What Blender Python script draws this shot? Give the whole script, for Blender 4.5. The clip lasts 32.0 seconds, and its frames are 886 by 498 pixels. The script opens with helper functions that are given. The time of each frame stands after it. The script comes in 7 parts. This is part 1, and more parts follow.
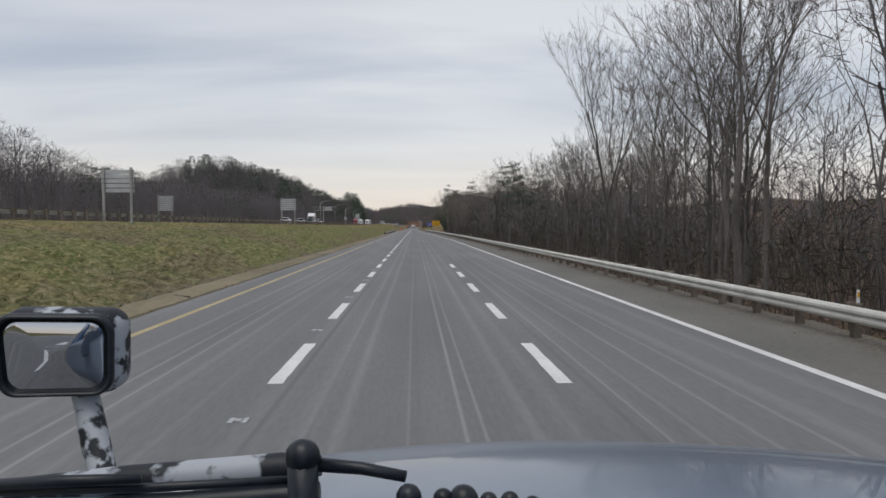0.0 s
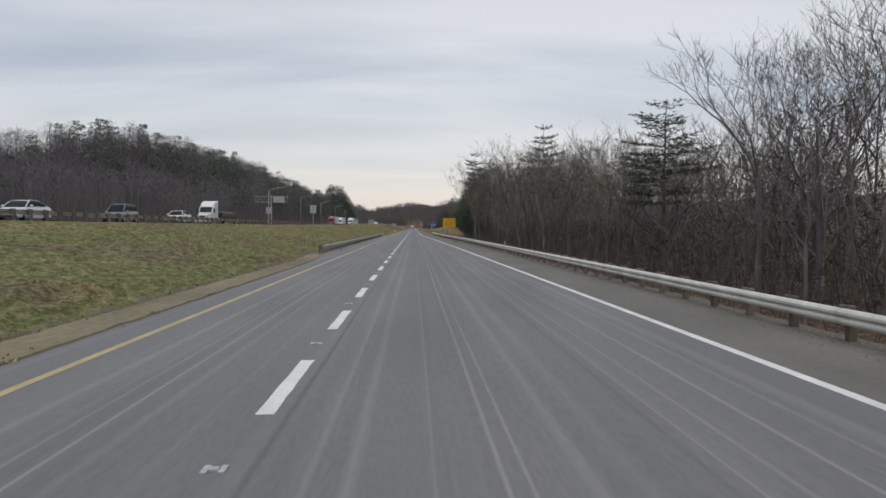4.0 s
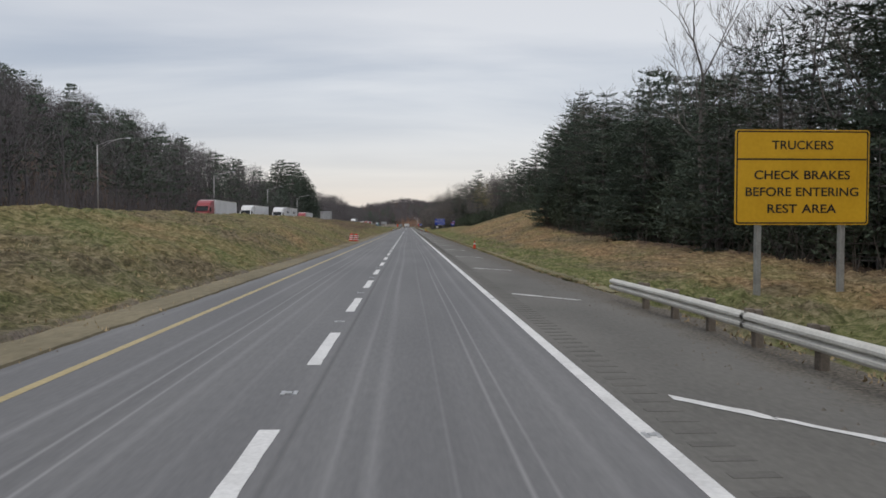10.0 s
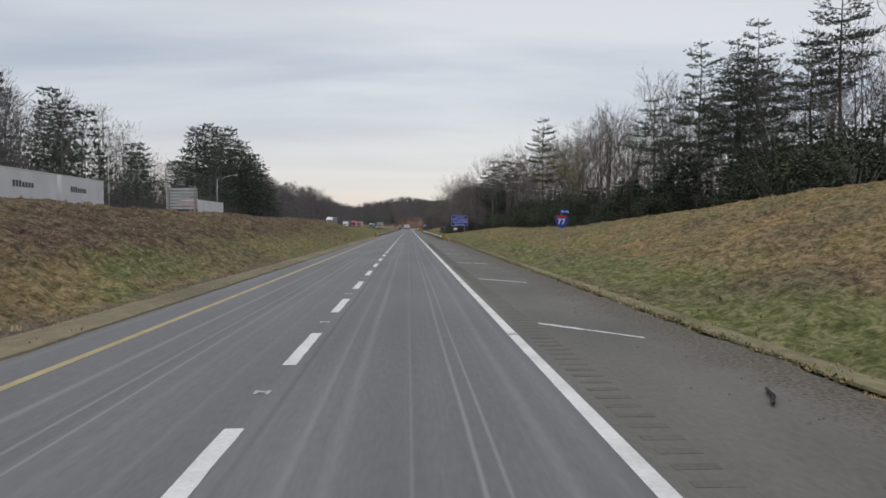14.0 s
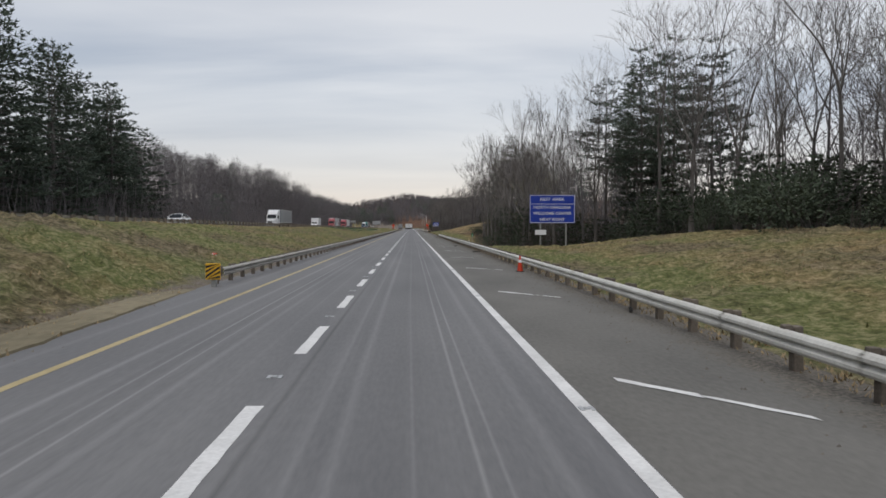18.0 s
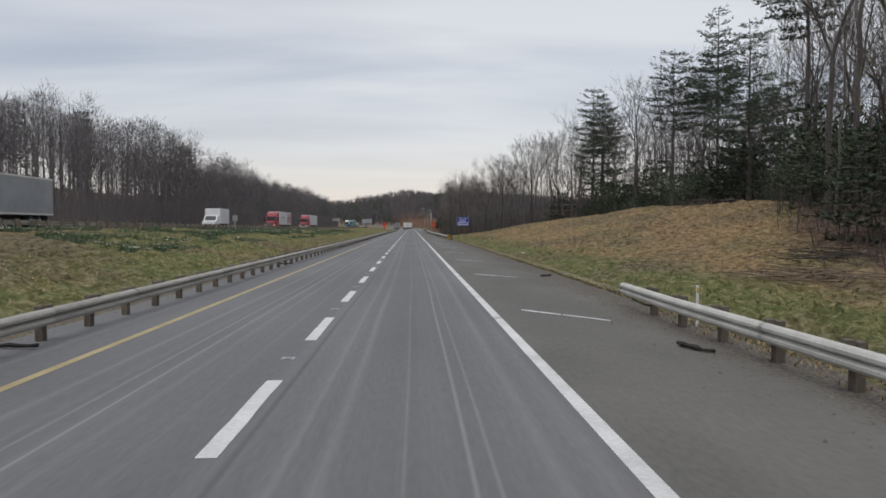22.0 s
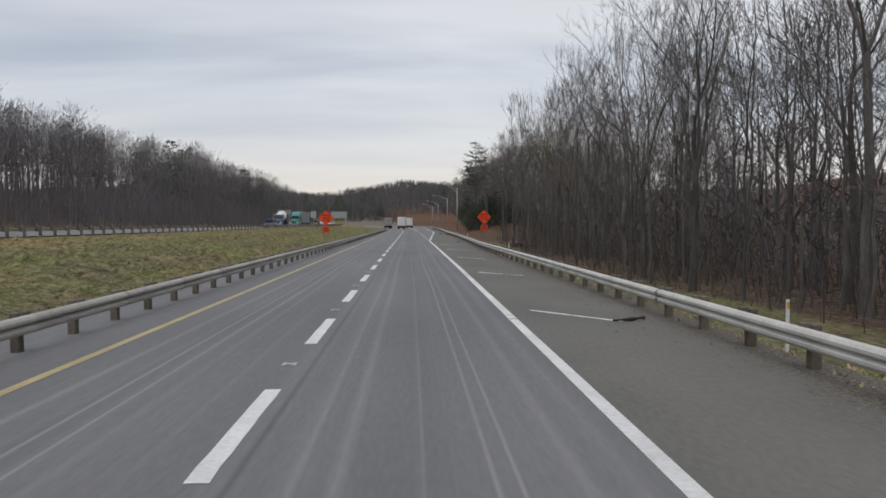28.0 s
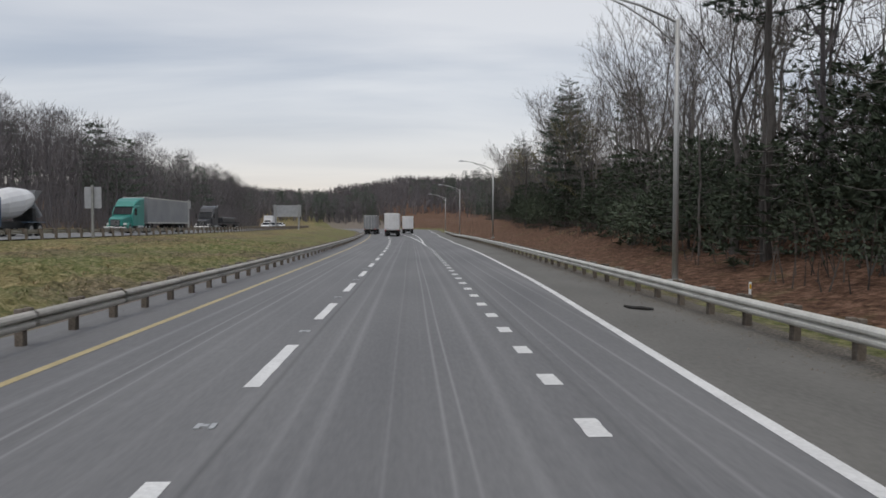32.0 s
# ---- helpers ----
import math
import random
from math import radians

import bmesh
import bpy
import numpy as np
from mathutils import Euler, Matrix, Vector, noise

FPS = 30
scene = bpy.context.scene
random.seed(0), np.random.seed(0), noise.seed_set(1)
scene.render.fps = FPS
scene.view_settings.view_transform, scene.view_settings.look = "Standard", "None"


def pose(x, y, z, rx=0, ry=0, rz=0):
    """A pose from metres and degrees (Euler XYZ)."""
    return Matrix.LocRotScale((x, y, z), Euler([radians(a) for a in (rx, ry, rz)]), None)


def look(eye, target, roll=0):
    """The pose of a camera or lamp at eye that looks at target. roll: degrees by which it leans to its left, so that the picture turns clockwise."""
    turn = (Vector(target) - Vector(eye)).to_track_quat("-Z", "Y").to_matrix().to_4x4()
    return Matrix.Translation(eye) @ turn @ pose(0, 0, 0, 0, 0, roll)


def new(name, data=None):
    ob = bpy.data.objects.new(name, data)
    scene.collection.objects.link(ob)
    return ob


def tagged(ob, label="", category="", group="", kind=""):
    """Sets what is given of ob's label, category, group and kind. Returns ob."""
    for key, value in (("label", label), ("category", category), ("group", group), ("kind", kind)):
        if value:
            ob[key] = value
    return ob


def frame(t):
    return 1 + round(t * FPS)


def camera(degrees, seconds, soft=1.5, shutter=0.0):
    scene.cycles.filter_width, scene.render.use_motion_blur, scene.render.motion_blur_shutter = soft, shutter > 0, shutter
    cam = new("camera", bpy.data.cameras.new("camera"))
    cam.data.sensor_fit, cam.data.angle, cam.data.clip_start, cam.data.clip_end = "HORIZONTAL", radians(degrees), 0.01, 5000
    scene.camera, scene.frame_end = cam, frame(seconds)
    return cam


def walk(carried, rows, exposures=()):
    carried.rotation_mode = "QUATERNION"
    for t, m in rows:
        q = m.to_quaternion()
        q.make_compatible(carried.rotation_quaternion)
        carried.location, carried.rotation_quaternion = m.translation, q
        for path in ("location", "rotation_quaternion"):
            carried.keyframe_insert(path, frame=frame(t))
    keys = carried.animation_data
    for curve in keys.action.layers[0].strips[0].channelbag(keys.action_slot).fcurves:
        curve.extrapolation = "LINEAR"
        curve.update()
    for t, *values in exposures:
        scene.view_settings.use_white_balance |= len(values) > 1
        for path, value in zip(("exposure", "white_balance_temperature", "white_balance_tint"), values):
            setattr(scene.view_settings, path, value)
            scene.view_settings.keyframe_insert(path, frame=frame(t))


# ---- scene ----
# The road runs along +y; x = 0 is the broken line between the two lanes.
cam = camera(61.5, 32.0, soft=1.65, shutter=0.0)
PATH = [
    (0.0, pose(1.75, 0.57, 1.976, 88.25, 0, -2.20)),
    (1.0, pose(1.68, 32.35, 1.976, 88.31, 0, -2.40)),
    (2.0, pose(1.58, 63.86, 1.976, 88.26, 0, -2.50)),
    (3.0, pose(1.58, 95.19, 1.976, 88.35, 0, -2.24)),
    (5.5, pose(1.53, 173.53, 1.976, 88.23, 0, -2.45)),
    (6.0, pose(1.52, 188.96, 1.976, 88.34, 0, -2.55)),
    (7.0, pose(1.51, 220.29, 1.976, 88.33, 0, -2.44)),
    (8.0, pose(1.51, 251.64, 1.976, 88.17, 0, -2.38)),
    (9.0, pose(1.44, 282.95, 1.976, 88.40, 0, -2.57)),
    (10.0, pose(1.34, 314.08, 1.976, 88.21, 0, -2.68)),
    (11.0, pose(1.41, 345.23, 1.976, 88.24, 0, -2.40)),
    (12.0, pose(1.57, 376.36, 1.976, 88.15, 0, -2.57)),
    (13.0, pose(1.73, 407.54, 1.976, 88.28, 0, -2.57)),
    (14.0, pose(1.71, 438.56, 1.976, 88.30, 0, -2.62)),
    (14.5, pose(1.70, 454.00, 1.976, 88.26, 0, -2.52)),
    (16.5, pose(1.76, 515.92, 1.976, 88.21, 0, -2.35)),
    (17.0, pose(1.76, 531.38, 1.976, 88.24, 0, -2.38)),
    (18.0, pose(1.72, 562.24, 1.976, 88.28, 0, -2.44)),
    (19.0, pose(1.69, 593.09, 1.976, 88.27, 0, -2.18)),
    (20.0, pose(1.61, 624.01, 1.976, 88.29, 0, -2.58)),
    (21.0, pose(1.65, 654.71, 1.976, 88.42, 0, -2.81)),
    (22.0, pose(1.74, 685.49, 1.976, 88.24, 0, -2.47)),
    (23.0, pose(1.72, 716.40, 1.976, 88.20, 0, -2.38)),
    (24.0, pose(1.67, 747.11, 1.976, 88.18, 0, -2.56)),
    (25.0, pose(1.67, 777.87, 1.976, 88.20, 0, -2.66)),
    (25.5, pose(1.67, 793.15, 1.976, 88.26, 0, -2.70)),
    (27.5, pose(1.64, 854.30, 1.976, 88.20, 0, -2.49)),
    (28.0, pose(1.63, 869.78, 1.976, 88.02, 0, -2.52)),
    (29.0, pose(1.73, 900.00, 1.976, 88.22, 0, -2.57)),
    (30.0, pose(1.89, 930.44, 1.976, 88.32, 0, -2.60)),
    (31.0, pose(1.93, 960.78, 1.976, 88.34, 0, -2.47)),
    (32.0, pose(1.94, 990.91, 1.976, 88.17, 0, -2.48)),]
walk(cam, PATH)

# ---------------------------------------------------------------- world and light
scene.view_settings.exposure = 0.0
world = bpy.data.worlds.new("overcast_sky")
scene.world = world
world.use_nodes = True
wn, wl = world.node_tree.nodes, world.node_tree.links
for n in list(wn):
    wn.remove(n)


def wnode(kind, **kw):
    n = wn.new(kind)
    for k, v in kw.items():
        n.inputs[k].default_value = v
    return n


sky = wn.new("ShaderNodeTexSky")
sky.sky_type, sky.sun_disc = "NISHITA", False
sky.sun_elevation, sky.sun_rotation = radians(68), radians(200)
sky.air_density, sky.dust_density, sky.ozone_density = 1.0, 1.0, 1.0
coord = wn.new("ShaderNodeTexCoord")
sep = wn.new("ShaderNodeSeparateXYZ")
wl.new(coord.outputs["Generated"], sep.inputs[0])


def wmath(op, a, b=None, clamp=False):
    n = wn.new("ShaderNodeMath")
    n.operation, n.use_clamp = op, clamp
    for i, v in enumerate((a, b)):
        if v is None:
            continue
        if isinstance(v, (int, float)):
            n.inputs[i].default_value = v
        else:
            wl.new(v, n.inputs[i])
    return n.outputs[0]


# clouds lie on a flat layer: direction divided by its height
zc = wmath("ADD", wmath("MAXIMUM", sep.outputs[2], 0.0), 0.10)
cx_ = wmath("DIVIDE", sep.outputs[0], zc)
cy_ = wmath("DIVIDE", sep.outputs[1], zc)
comb = wn.new("ShaderNodeCombineXYZ")
wl.new(cx_, comb.inputs[0])
wl.new(cy_, comb.inputs[1])
mapc = wn.new("ShaderNodeMapping")
mapc.inputs["Rotation"].default_value = (0, 0, radians(-24))
mapc.inputs["Scale"].default_value = (0.20, 0.55, 1)
mapc.inputs["Location"].default_value = (0.35, 1.3, 0)
wl.new(comb.outputs[0], mapc.inputs[0])
cloud = wnode("ShaderNodeTexNoise", Scale=1.3, Detail=6.0, Roughness=0.5, Distortion=0.5)
wl.new(mapc.outputs[0], cloud.inputs["Vector"])
ramp = wn.new("ShaderNodeValToRGB")
ramp.color_ramp.elements[0].position, ramp.color_ramp.elements[0].color = 0.36, (0.40, 0.415, 0.45, 1)
ramp.color_ramp.elements[1].position, ramp.color_ramp.elements[1].color = 0.66, (0.69, 0.675, 0.66, 1)
wl.new(cloud.outputs["Fac"], ramp.inputs[0])
low = wn.new("ShaderNodeValToRGB")  # the lighter, warmer strip over the horizon
low.color_ramp.elements[0].position, low.color_ramp.elements[0].color = 0.0, (0.76, 0.62, 0.55, 1)
low.color_ramp.elements[1].position, low.color_ramp.elements[1].color = 0.22, (0.60, 0.58, 0.575, 1)
wl.new(sep.outputs[2], low.inputs[0])
near = wmath("SUBTRACT", 1.0, wmath("DIVIDE", sep.outputs[2], 0.20), True)
mixc = wn.new("ShaderNodeMix")
mixc.data_type = "RGBA"
wl.new(wmath("MULTIPLY", near, 0.85), mixc.inputs[0])
wl.new(ramp.outputs[0], mixc.inputs[6])
wl.new(low.outputs[0], mixc.inputs[7])
bg1 = wnode("ShaderNodeBackground", Strength=0.04)
wl.new(sky.outputs[0], bg1.inputs[0])
bg2 = wnode("ShaderNodeBackground", Strength=0.90)
wl.new(mixc.outputs[2], bg2.inputs[0])
addw = wn.new("ShaderNodeAddShader")
wl.new(bg1.outputs[0], addw.inputs[0])
wl.new(bg2.outputs[0], addw.inputs[1])
wout = wn.new("ShaderNodeOutputWorld")
wl.new(addw.outputs[0], wout.inputs[0])

sun = new("sun", bpy.data.lights.new("sun", "SUN"))
sun.data.energy, sun.data.angle, sun.data.color = 1.2, radians(40), (1.0, 0.95, 0.88)
sun.matrix_world = look((-40, -95, 255), (0, 0, 0))

# ---------------------------------------------------------------- materials


def material(name, a, b, rough=0.8, scale=2.0, fine=30.0, metal=0.0, bump=0.0, stretch=(1, 1, 1), per_object=0.0, spec=0.4):
    """Two tones mixed by a coarse and a fine noise in world-sized object coordinates, with a little relief."""
    m = bpy.data.materials.new(name)
    m.use_nodes = True
    nt = m.node_tree
    bsdf = nt.nodes["Principled BSDF"]
    tc = nt.nodes.new("ShaderNodeTexCoord")
    mp = nt.nodes.new("ShaderNodeMapping")
    mp.inputs["Scale"].default_value = stretch
    nt.links.new(tc.outputs["Object"], mp.inputs[0])
    n1 = nt.nodes.new("ShaderNodeTexNoise")
    n1.inputs["Scale"].default_value, n1.inputs["Detail"].default_value = scale, 4
    n2 = nt.nodes.new("ShaderNodeTexNoise")
    n2.inputs["Scale"].default_value, n2.inputs["Detail"].default_value = fine, 3
    for n in (n1, n2):
        nt.links.new(mp.outputs[0], n.inputs["Vector"])
    ad = nt.nodes.new("ShaderNodeMath")
    ad.operation = "MULTIPLY_ADD"
    ad.inputs[1].default_value = 0.4
    nt.links.new(n2.outputs["Fac"], ad.inputs[0])
    sc = nt.nodes.new("ShaderNodeMath")
    sc.operation = "MULTIPLY"
    sc.inputs[1].default_value = 0.6
    nt.links.new(n1.outputs["Fac"], sc.inputs[0])
    nt.links.new(sc.outputs[0], ad.inputs[2])
    rp = nt.nodes.new("ShaderNodeValToRGB")
    rp.color_ramp.elements[0].position, rp.color_ramp.elements[0].color = 0.34, (*a, 1)
    rp.color_ramp.elements[1].position, rp.color_ramp.elements[1].color = 0.66, (*b, 1)
    nt.links.new(ad.outputs[0], rp.inputs[0])
    out = rp.outputs[0]
    if per_object:
        oi = nt.nodes.new("ShaderNodeObjectInfo")
        mr = nt.nodes.new("ShaderNodeMapRange")
        mr.inputs["To Min"].default_value, mr.inputs["To Max"].default_value = 1 - per_object, 1 + per_object
        nt.links.new(oi.outputs["Random"], mr.inputs[0])
        vm = nt.nodes.new("ShaderNodeVectorMath")
        vm.operation = "SCALE"
        nt.links.new(out, vm.inputs[0])
        nt.links.new(mr.outputs[0], vm.inputs["Scale"])
        out = vm.outputs[0]
    nt.links.new(out, bsdf.inputs["Base Color"])
    bsdf.inputs["Roughness"].default_value = rough
    bsdf.inputs["Metallic"].default_value = metal
    bsdf.inputs["Specular IOR Level"].default_value = spec
    if bump:
        bp = nt.nodes.new("ShaderNodeBump")
        bp.inputs["Strength"].default_value, bp.inputs["Distance"].default_value = bump, 0.02
        nt.links.new(n2.outputs["Fac"], bp.inputs["Height"])
        nt.links.new(bp.outputs[0], bsdf.inputs["Normal"])
    return m


def road_material(name, a, b, streaks):
    """Asphalt with aggregate, long wheel-worn and brine-pale lines along the way of travel, and faint cracks."""
    m = material(name, a, b, rough=0.75, scale=0.25, fine=9.0, bump=0.15, stretch=(2.2, 0.35, 1), spec=0.3)
    nt = m.node_tree
    bsdf = nt.nodes["Principled BSDF"]
    base = bsdf.inputs["Base Color"].links[0].from_socket
    tc = nt.nodes.new("ShaderNodeTexCoord")
    sp = nt.nodes.new("ShaderNodeSeparateXYZ")
    nt.links.new(tc.outputs["Object"], sp.inputs[0])

    def mth(op, p, q=None, r=None, clamp=False):
        n = nt.nodes.new("ShaderNodeMath")
        n.operation, n.use_clamp = op, clamp
        for i, v in enumerate((p, q, r)):
            if v is None:
                continue
            if isinstance(v, (int, float)):
                n.inputs[i].default_value = v
            else:
                nt.links.new(v, n.inputs[i])
        return n.outputs[0]

    # slow drift of the lines from side to side, and their fading in and out
    drift = nt.nodes.new("ShaderNodeTexNoise")
    drift.noise_dimensions = "1D"
    drift.inputs["Scale"].default_value = 0.02
    nt.links.new(sp.outputs[1], drift.inputs["W"])
    x = mth("MULTIPLY_ADD", drift.outputs["Fac"], 0.25, mth("ADD", sp.outputs[0], -0.125))
    fade = nt.nodes.new("ShaderNodeTexNoise")
    fade.inputs["Scale"].default_value = 1.0
    fade.inputs["Detail"].default_value = 5.0
    mpf = nt.nodes.new("ShaderNodeMapping")
    mpf.inputs["Scale"].default_value = (3.0, 0.06, 1)
    nt.links.new(tc.outputs["Object"], mpf.inputs[0])
    nt.links.new(mpf.outputs[0], fade.inputs["Vector"])
    total = None
    for pos, wide, power in streaks:
        d = mth("DIVIDE", mth("ABSOLUTE", mth("SUBTRACT", x, pos)), wide)
        pulse = mth("MULTIPLY", mth("SUBTRACT", 1.0, d, clamp=True), power)
        total = pulse if total is None else mth("ADD", total, pulse)
    wide_n = nt.nodes.new("ShaderNodeTexNoise")
    wide_n.noise_dimensions = "1D"
    wide_n.inputs["Scale"].default_value, wide_n.inputs["Detail"].default_value = 2.3, 5.0
    nt.links.new(x, wide_n.inputs["W"])
    total = mth("MULTIPLY", total, mth("MULTIPLY_ADD", fade.outputs["Fac"], 1.8, -0.25, clamp=True))
    total = mth("ADD", total, mth("MULTIPLY", mth("SUBTRACT", wide_n.outputs["Fac"], 0.50, clamp=True), 0.45), clamp=True)
    mix = nt.nodes.new("ShaderNodeMix")
    mix.data_type = "RGBA"
    nt.links.new(total, mix.inputs[0])
    nt.links.new(base, mix.inputs[6])
    mix.inputs[7].default_value = (0.42, 0.42, 0.42, 1)
    # the open joint beside the lane line and the oily middle of each lane
    dark = None
    for pos, wide, power in ((0.25, 0.05, 0.55), (3.95, 0.06, 0.35), (1.85, 0.75, 0.14), (-1.75, 0.7, 0.10)):
        d = mth("DIVIDE", mth("ABSOLUTE", mth("SUBTRACT", x, pos)), wide)
        pulse = mth("MULTIPLY", mth("SUBTRACT", 1.0, d, clamp=True), power)
        dark = pulse if dark is None else mth("ADD", dark, pulse)
    dark = mth("MULTIPLY", dark, mth("MULTIPLY_ADD", fade.outputs["Fac"], 2.2, -0.35, clamp=True), clamp=True)
    mix2 = nt.nodes.new("ShaderNodeMix")
    mix2.data_type = "RGBA"
    nt.links.new(dark, mix2.inputs[0])
    nt.links.new(mix.outputs[2], mix2.inputs[6])
    mix2.inputs[7].default_value = (0.055, 0.055, 0.055, 1)
    nt.links.new(mix2.outputs[2], bsdf.inputs["Base Color"])
    return m


STREAKS = [(2.27, 0.035, 0.55), (2.46, 0.03, 0.45), (1.72, 0.03, 0.25), (1.05, 0.10, 0.25), (0.72, 0.06, 0.18),
           (2.95, 0.12, 0.15), (-1.55, 0.035, 0.5), (-1.85, 0.04, 0.55), (-1.2, 0.1, 0.2), (-2.45, 0.09, 0.35),
           (-0.6, 0.07, 0.12), (4.15, 0.03, 0.3), (4.5, 0.05, 0.3), (5.05, 0.04, 0.4), (5.6, 0.05, 0.3)]
M_ROAD = road_material("asphalt", (0.132, 0.133, 0.138), (0.184, 0.184, 0.186), STREAKS)
M_SHOULDER = material("shoulder_asphalt", (0.112, 0.109, 0.100), (0.172, 0.167, 0.153), 0.9, 0.5, 14.0, bump=0.25, stretch=(1, 0.4, 1))
M_OPPROAD = material("far_asphalt", (0.15, 0.15, 0.15), (0.22, 0.22, 0.215), 0.85, 0.5, 10.0, bump=0.1, stretch=(2, 0.2, 1))
M_RUMBLE = material("rumble_groove", (0.102, 0.099, 0.091), (0.155, 0.15, 0.138), 0.95, 2, 20)
M_WHITE = material("white_road_paint", (0.55, 0.55, 0.54), (0.80, 0.80, 0.79), 0.6, 1.2, 16.0, bump=0.1)
M_YELLOW = material("yellow_road_paint", (0.33, 0.265, 0.13), (0.50, 0.41, 0.22), 0.6, 1.0, 14.0)
M_GALV = material("galvanised_steel", (0.50, 0.49, 0.45), (0.68, 0.67, 0.62), 0.55, 1.5, 18.0, metal=0.2)
M_POST = material("weathered_post", (0.09, 0.075, 0.06), (0.20, 0.17, 0.14), 0.85, 3, 25, per_object=0.25)
M_POSTGREY = material("galvanised_post", (0.25, 0.25, 0.24), (0.38, 0.38, 0.36), 0.6, 3, 20, metal=0.3)
M_BARK = material("grey_bark", (0.070, 0.063, 0.058), (0.165, 0.152, 0.141), 0.95, 1.5, 14, bump=0.4, stretch=(1, 1, 0.25), per_object=0.3)
M_TWIG = material("bare_twigs", (0.10, 0.09, 0.084), (0.20, 0.18, 0.168), 0.95, 0.4, 6, per_object=0.25)
# Cooler than the near twigs: haze over far woods is put into the colour.
M_TWIGFAR = material("far_bare_woods", (0.096, 0.088, 0.091), (0.180, 0.166, 0.169), 0.95, 0.06, 1.5)
M_BUD = material("budding_twigs", (0.15, 0.12, 0.06), (0.24, 0.22, 0.11), 0.9, 0.4, 6, per_object=0.2)
# Needles and shrubs lifted: haze over dark evergreens is put into the tone.
M_NEEDLE = material("pine_needles", (0.060, 0.080, 0.064), (0.118, 0.146, 0.112), 0.9, 0.5, 5, per_object=0.3, spec=0.15)
M_BRUSH = material("brush", (0.050, 0.043, 0.038), (0.112, 0.096, 0.084), 0.95, 0.2, 4)
M_THICKET = material("thicket_leaves", (0.034, 0.034, 0.025), (0.085, 0.080, 0.056), 0.9, 0.15, 2.5)
M_SHRUB = material("evergreen_shrub", (0.046, 0.060, 0.044), (0.092, 0.112, 0.076), 0.9, 0.5, 6, per_object=0.25, spec=0.1)
M_DAFF = material("daffodil_leaves", (0.045, 0.080, 0.042), (0.10, 0.15, 0.078), 0.7, 0.3, 4)
M_TUFTGREEN = material("green_grass_tufts", (0.10, 0.12, 0.04), (0.21, 0.215, 0.09), 0.9, 0.12, 2)
M_TUFTDRY = material("dry_grass_tufts", (0.22, 0.16, 0.085), (0.43, 0.335, 0.20), 0.9, 0.12, 2)
M_SIGNYEL = material("yellow_sign_sheet", (0.62, 0.34, 0.015), (0.74, 0.43, 0.025), 0.5, 1, 10)
M_SIGNBLUE = material("blue_sign_sheet", (0.012, 0.035, 0.30), (0.018, 0.055, 0.40), 0.45, 1, 10)
M_SIGNORANGE = material("orange_sign_sheet", (0.85, 0.06, 0.012), (0.95, 0.10, 0.02), 0.5, 1, 10)
M_SIGNGREEN = material("green_sign_sheet", (0.0, 0.16, 0.06), (0.01, 0.22, 0.09), 0.5, 1, 10)
M_SIGNBACK = material("aluminium_sign_back", (0.36, 0.37, 0.38), (0.50, 0.51, 0.52), 0.5, 1.5, 8, metal=0.3)
M_LETTERWHITE = material("white_sheet", (0.72, 0.73, 0.75), (0.82, 0.82, 0.83), 0.5, 2, 12)
M_LETTERBLACK = material("black_sheet", (0.012, 0.012, 0.012), (0.03, 0.03, 0.028), 0.6, 2, 12)
M_SIGNRED = material("red_sheet", (0.42, 0.03, 0.03), (0.5, 0.05, 0.04), 0.5, 2, 12)
M_WOODPOST = material("wooden_sign_post", (0.15, 0.11, 0.08), (0.30, 0.235, 0.17), 0.9, 2, 20, stretch=(1, 1, 0.2))
M_RUST = material("rusted_steel", (0.09, 0.05, 0.03), (0.19, 0.10, 0.06), 0.85, 3, 20)
M_LAMPPOLE = material("lamp_pole_aluminium", (0.36, 0.36, 0.36), (0.5, 0.5, 0.49), 0.45, 1, 12, metal=0.4)
M_TYRE = material("tyre_rubber", (0.012, 0.012, 0.012), (0.03, 0.03, 0.03), 0.9, 3, 20)
M_RIM = material("wheel_rim", (0.3, 0.3, 0.3), (0.5, 0.5, 0.5), 0.4, 3, 20, metal=0.6)
M_CHASSIS = material("dark_chassis", (0.02, 0.02, 0.02), (0.05, 0.05, 0.048), 0.8, 2, 12)
M_CARWHITE = material("white_vehicle_paint", (0.62, 0.62, 0.62), (0.78, 0.78, 0.78), 0.3, 0.6, 10, spec=0.5)
M_CARGREY = material("grey_vehicle_paint", (0.20, 0.21, 0.22), (0.30, 0.31, 0.32), 0.35, 0.6, 10, spec=0.5)
M_CARRED = material("red_vehicle_paint", (0.26, 0.035, 0.045), (0.34, 0.055, 0.065), 0.35, 0.6, 10, spec=0.5)
M_CARDARK = material("dark_vehicle_paint", (0.02, 0.022, 0.025), (0.05, 0.05, 0.055), 0.35, 0.6, 10, spec=0.5)
M_CARBLUE = material("dark_blue_vehicle_paint", (0.03, 0.065, 0.12), (0.05, 0.10, 0.17), 0.3, 0.6, 10, spec=0.5)
M_CARTEAL = material("teal_vehicle_paint", (0.03, 0.20, 0.17), (0.05, 0.28, 0.24), 0.35, 0.6, 10, spec=0.5)
M_GLASS = material("dark_glass", (0.012, 0.016, 0.02), (0.03, 0.035, 0.04), 0.12, 1, 8, spec=0.2)
M_WINDOW = material("vehicle_window", (0.010, 0.013, 0.017), (0.022, 0.026, 0.031), 0.25, 1, 8, spec=0.07)
M_LAMPRED = material("red_lamp_lens", (0.35, 0.01, 0.01), (0.5, 0.02, 0.02), 0.3, 4, 20)
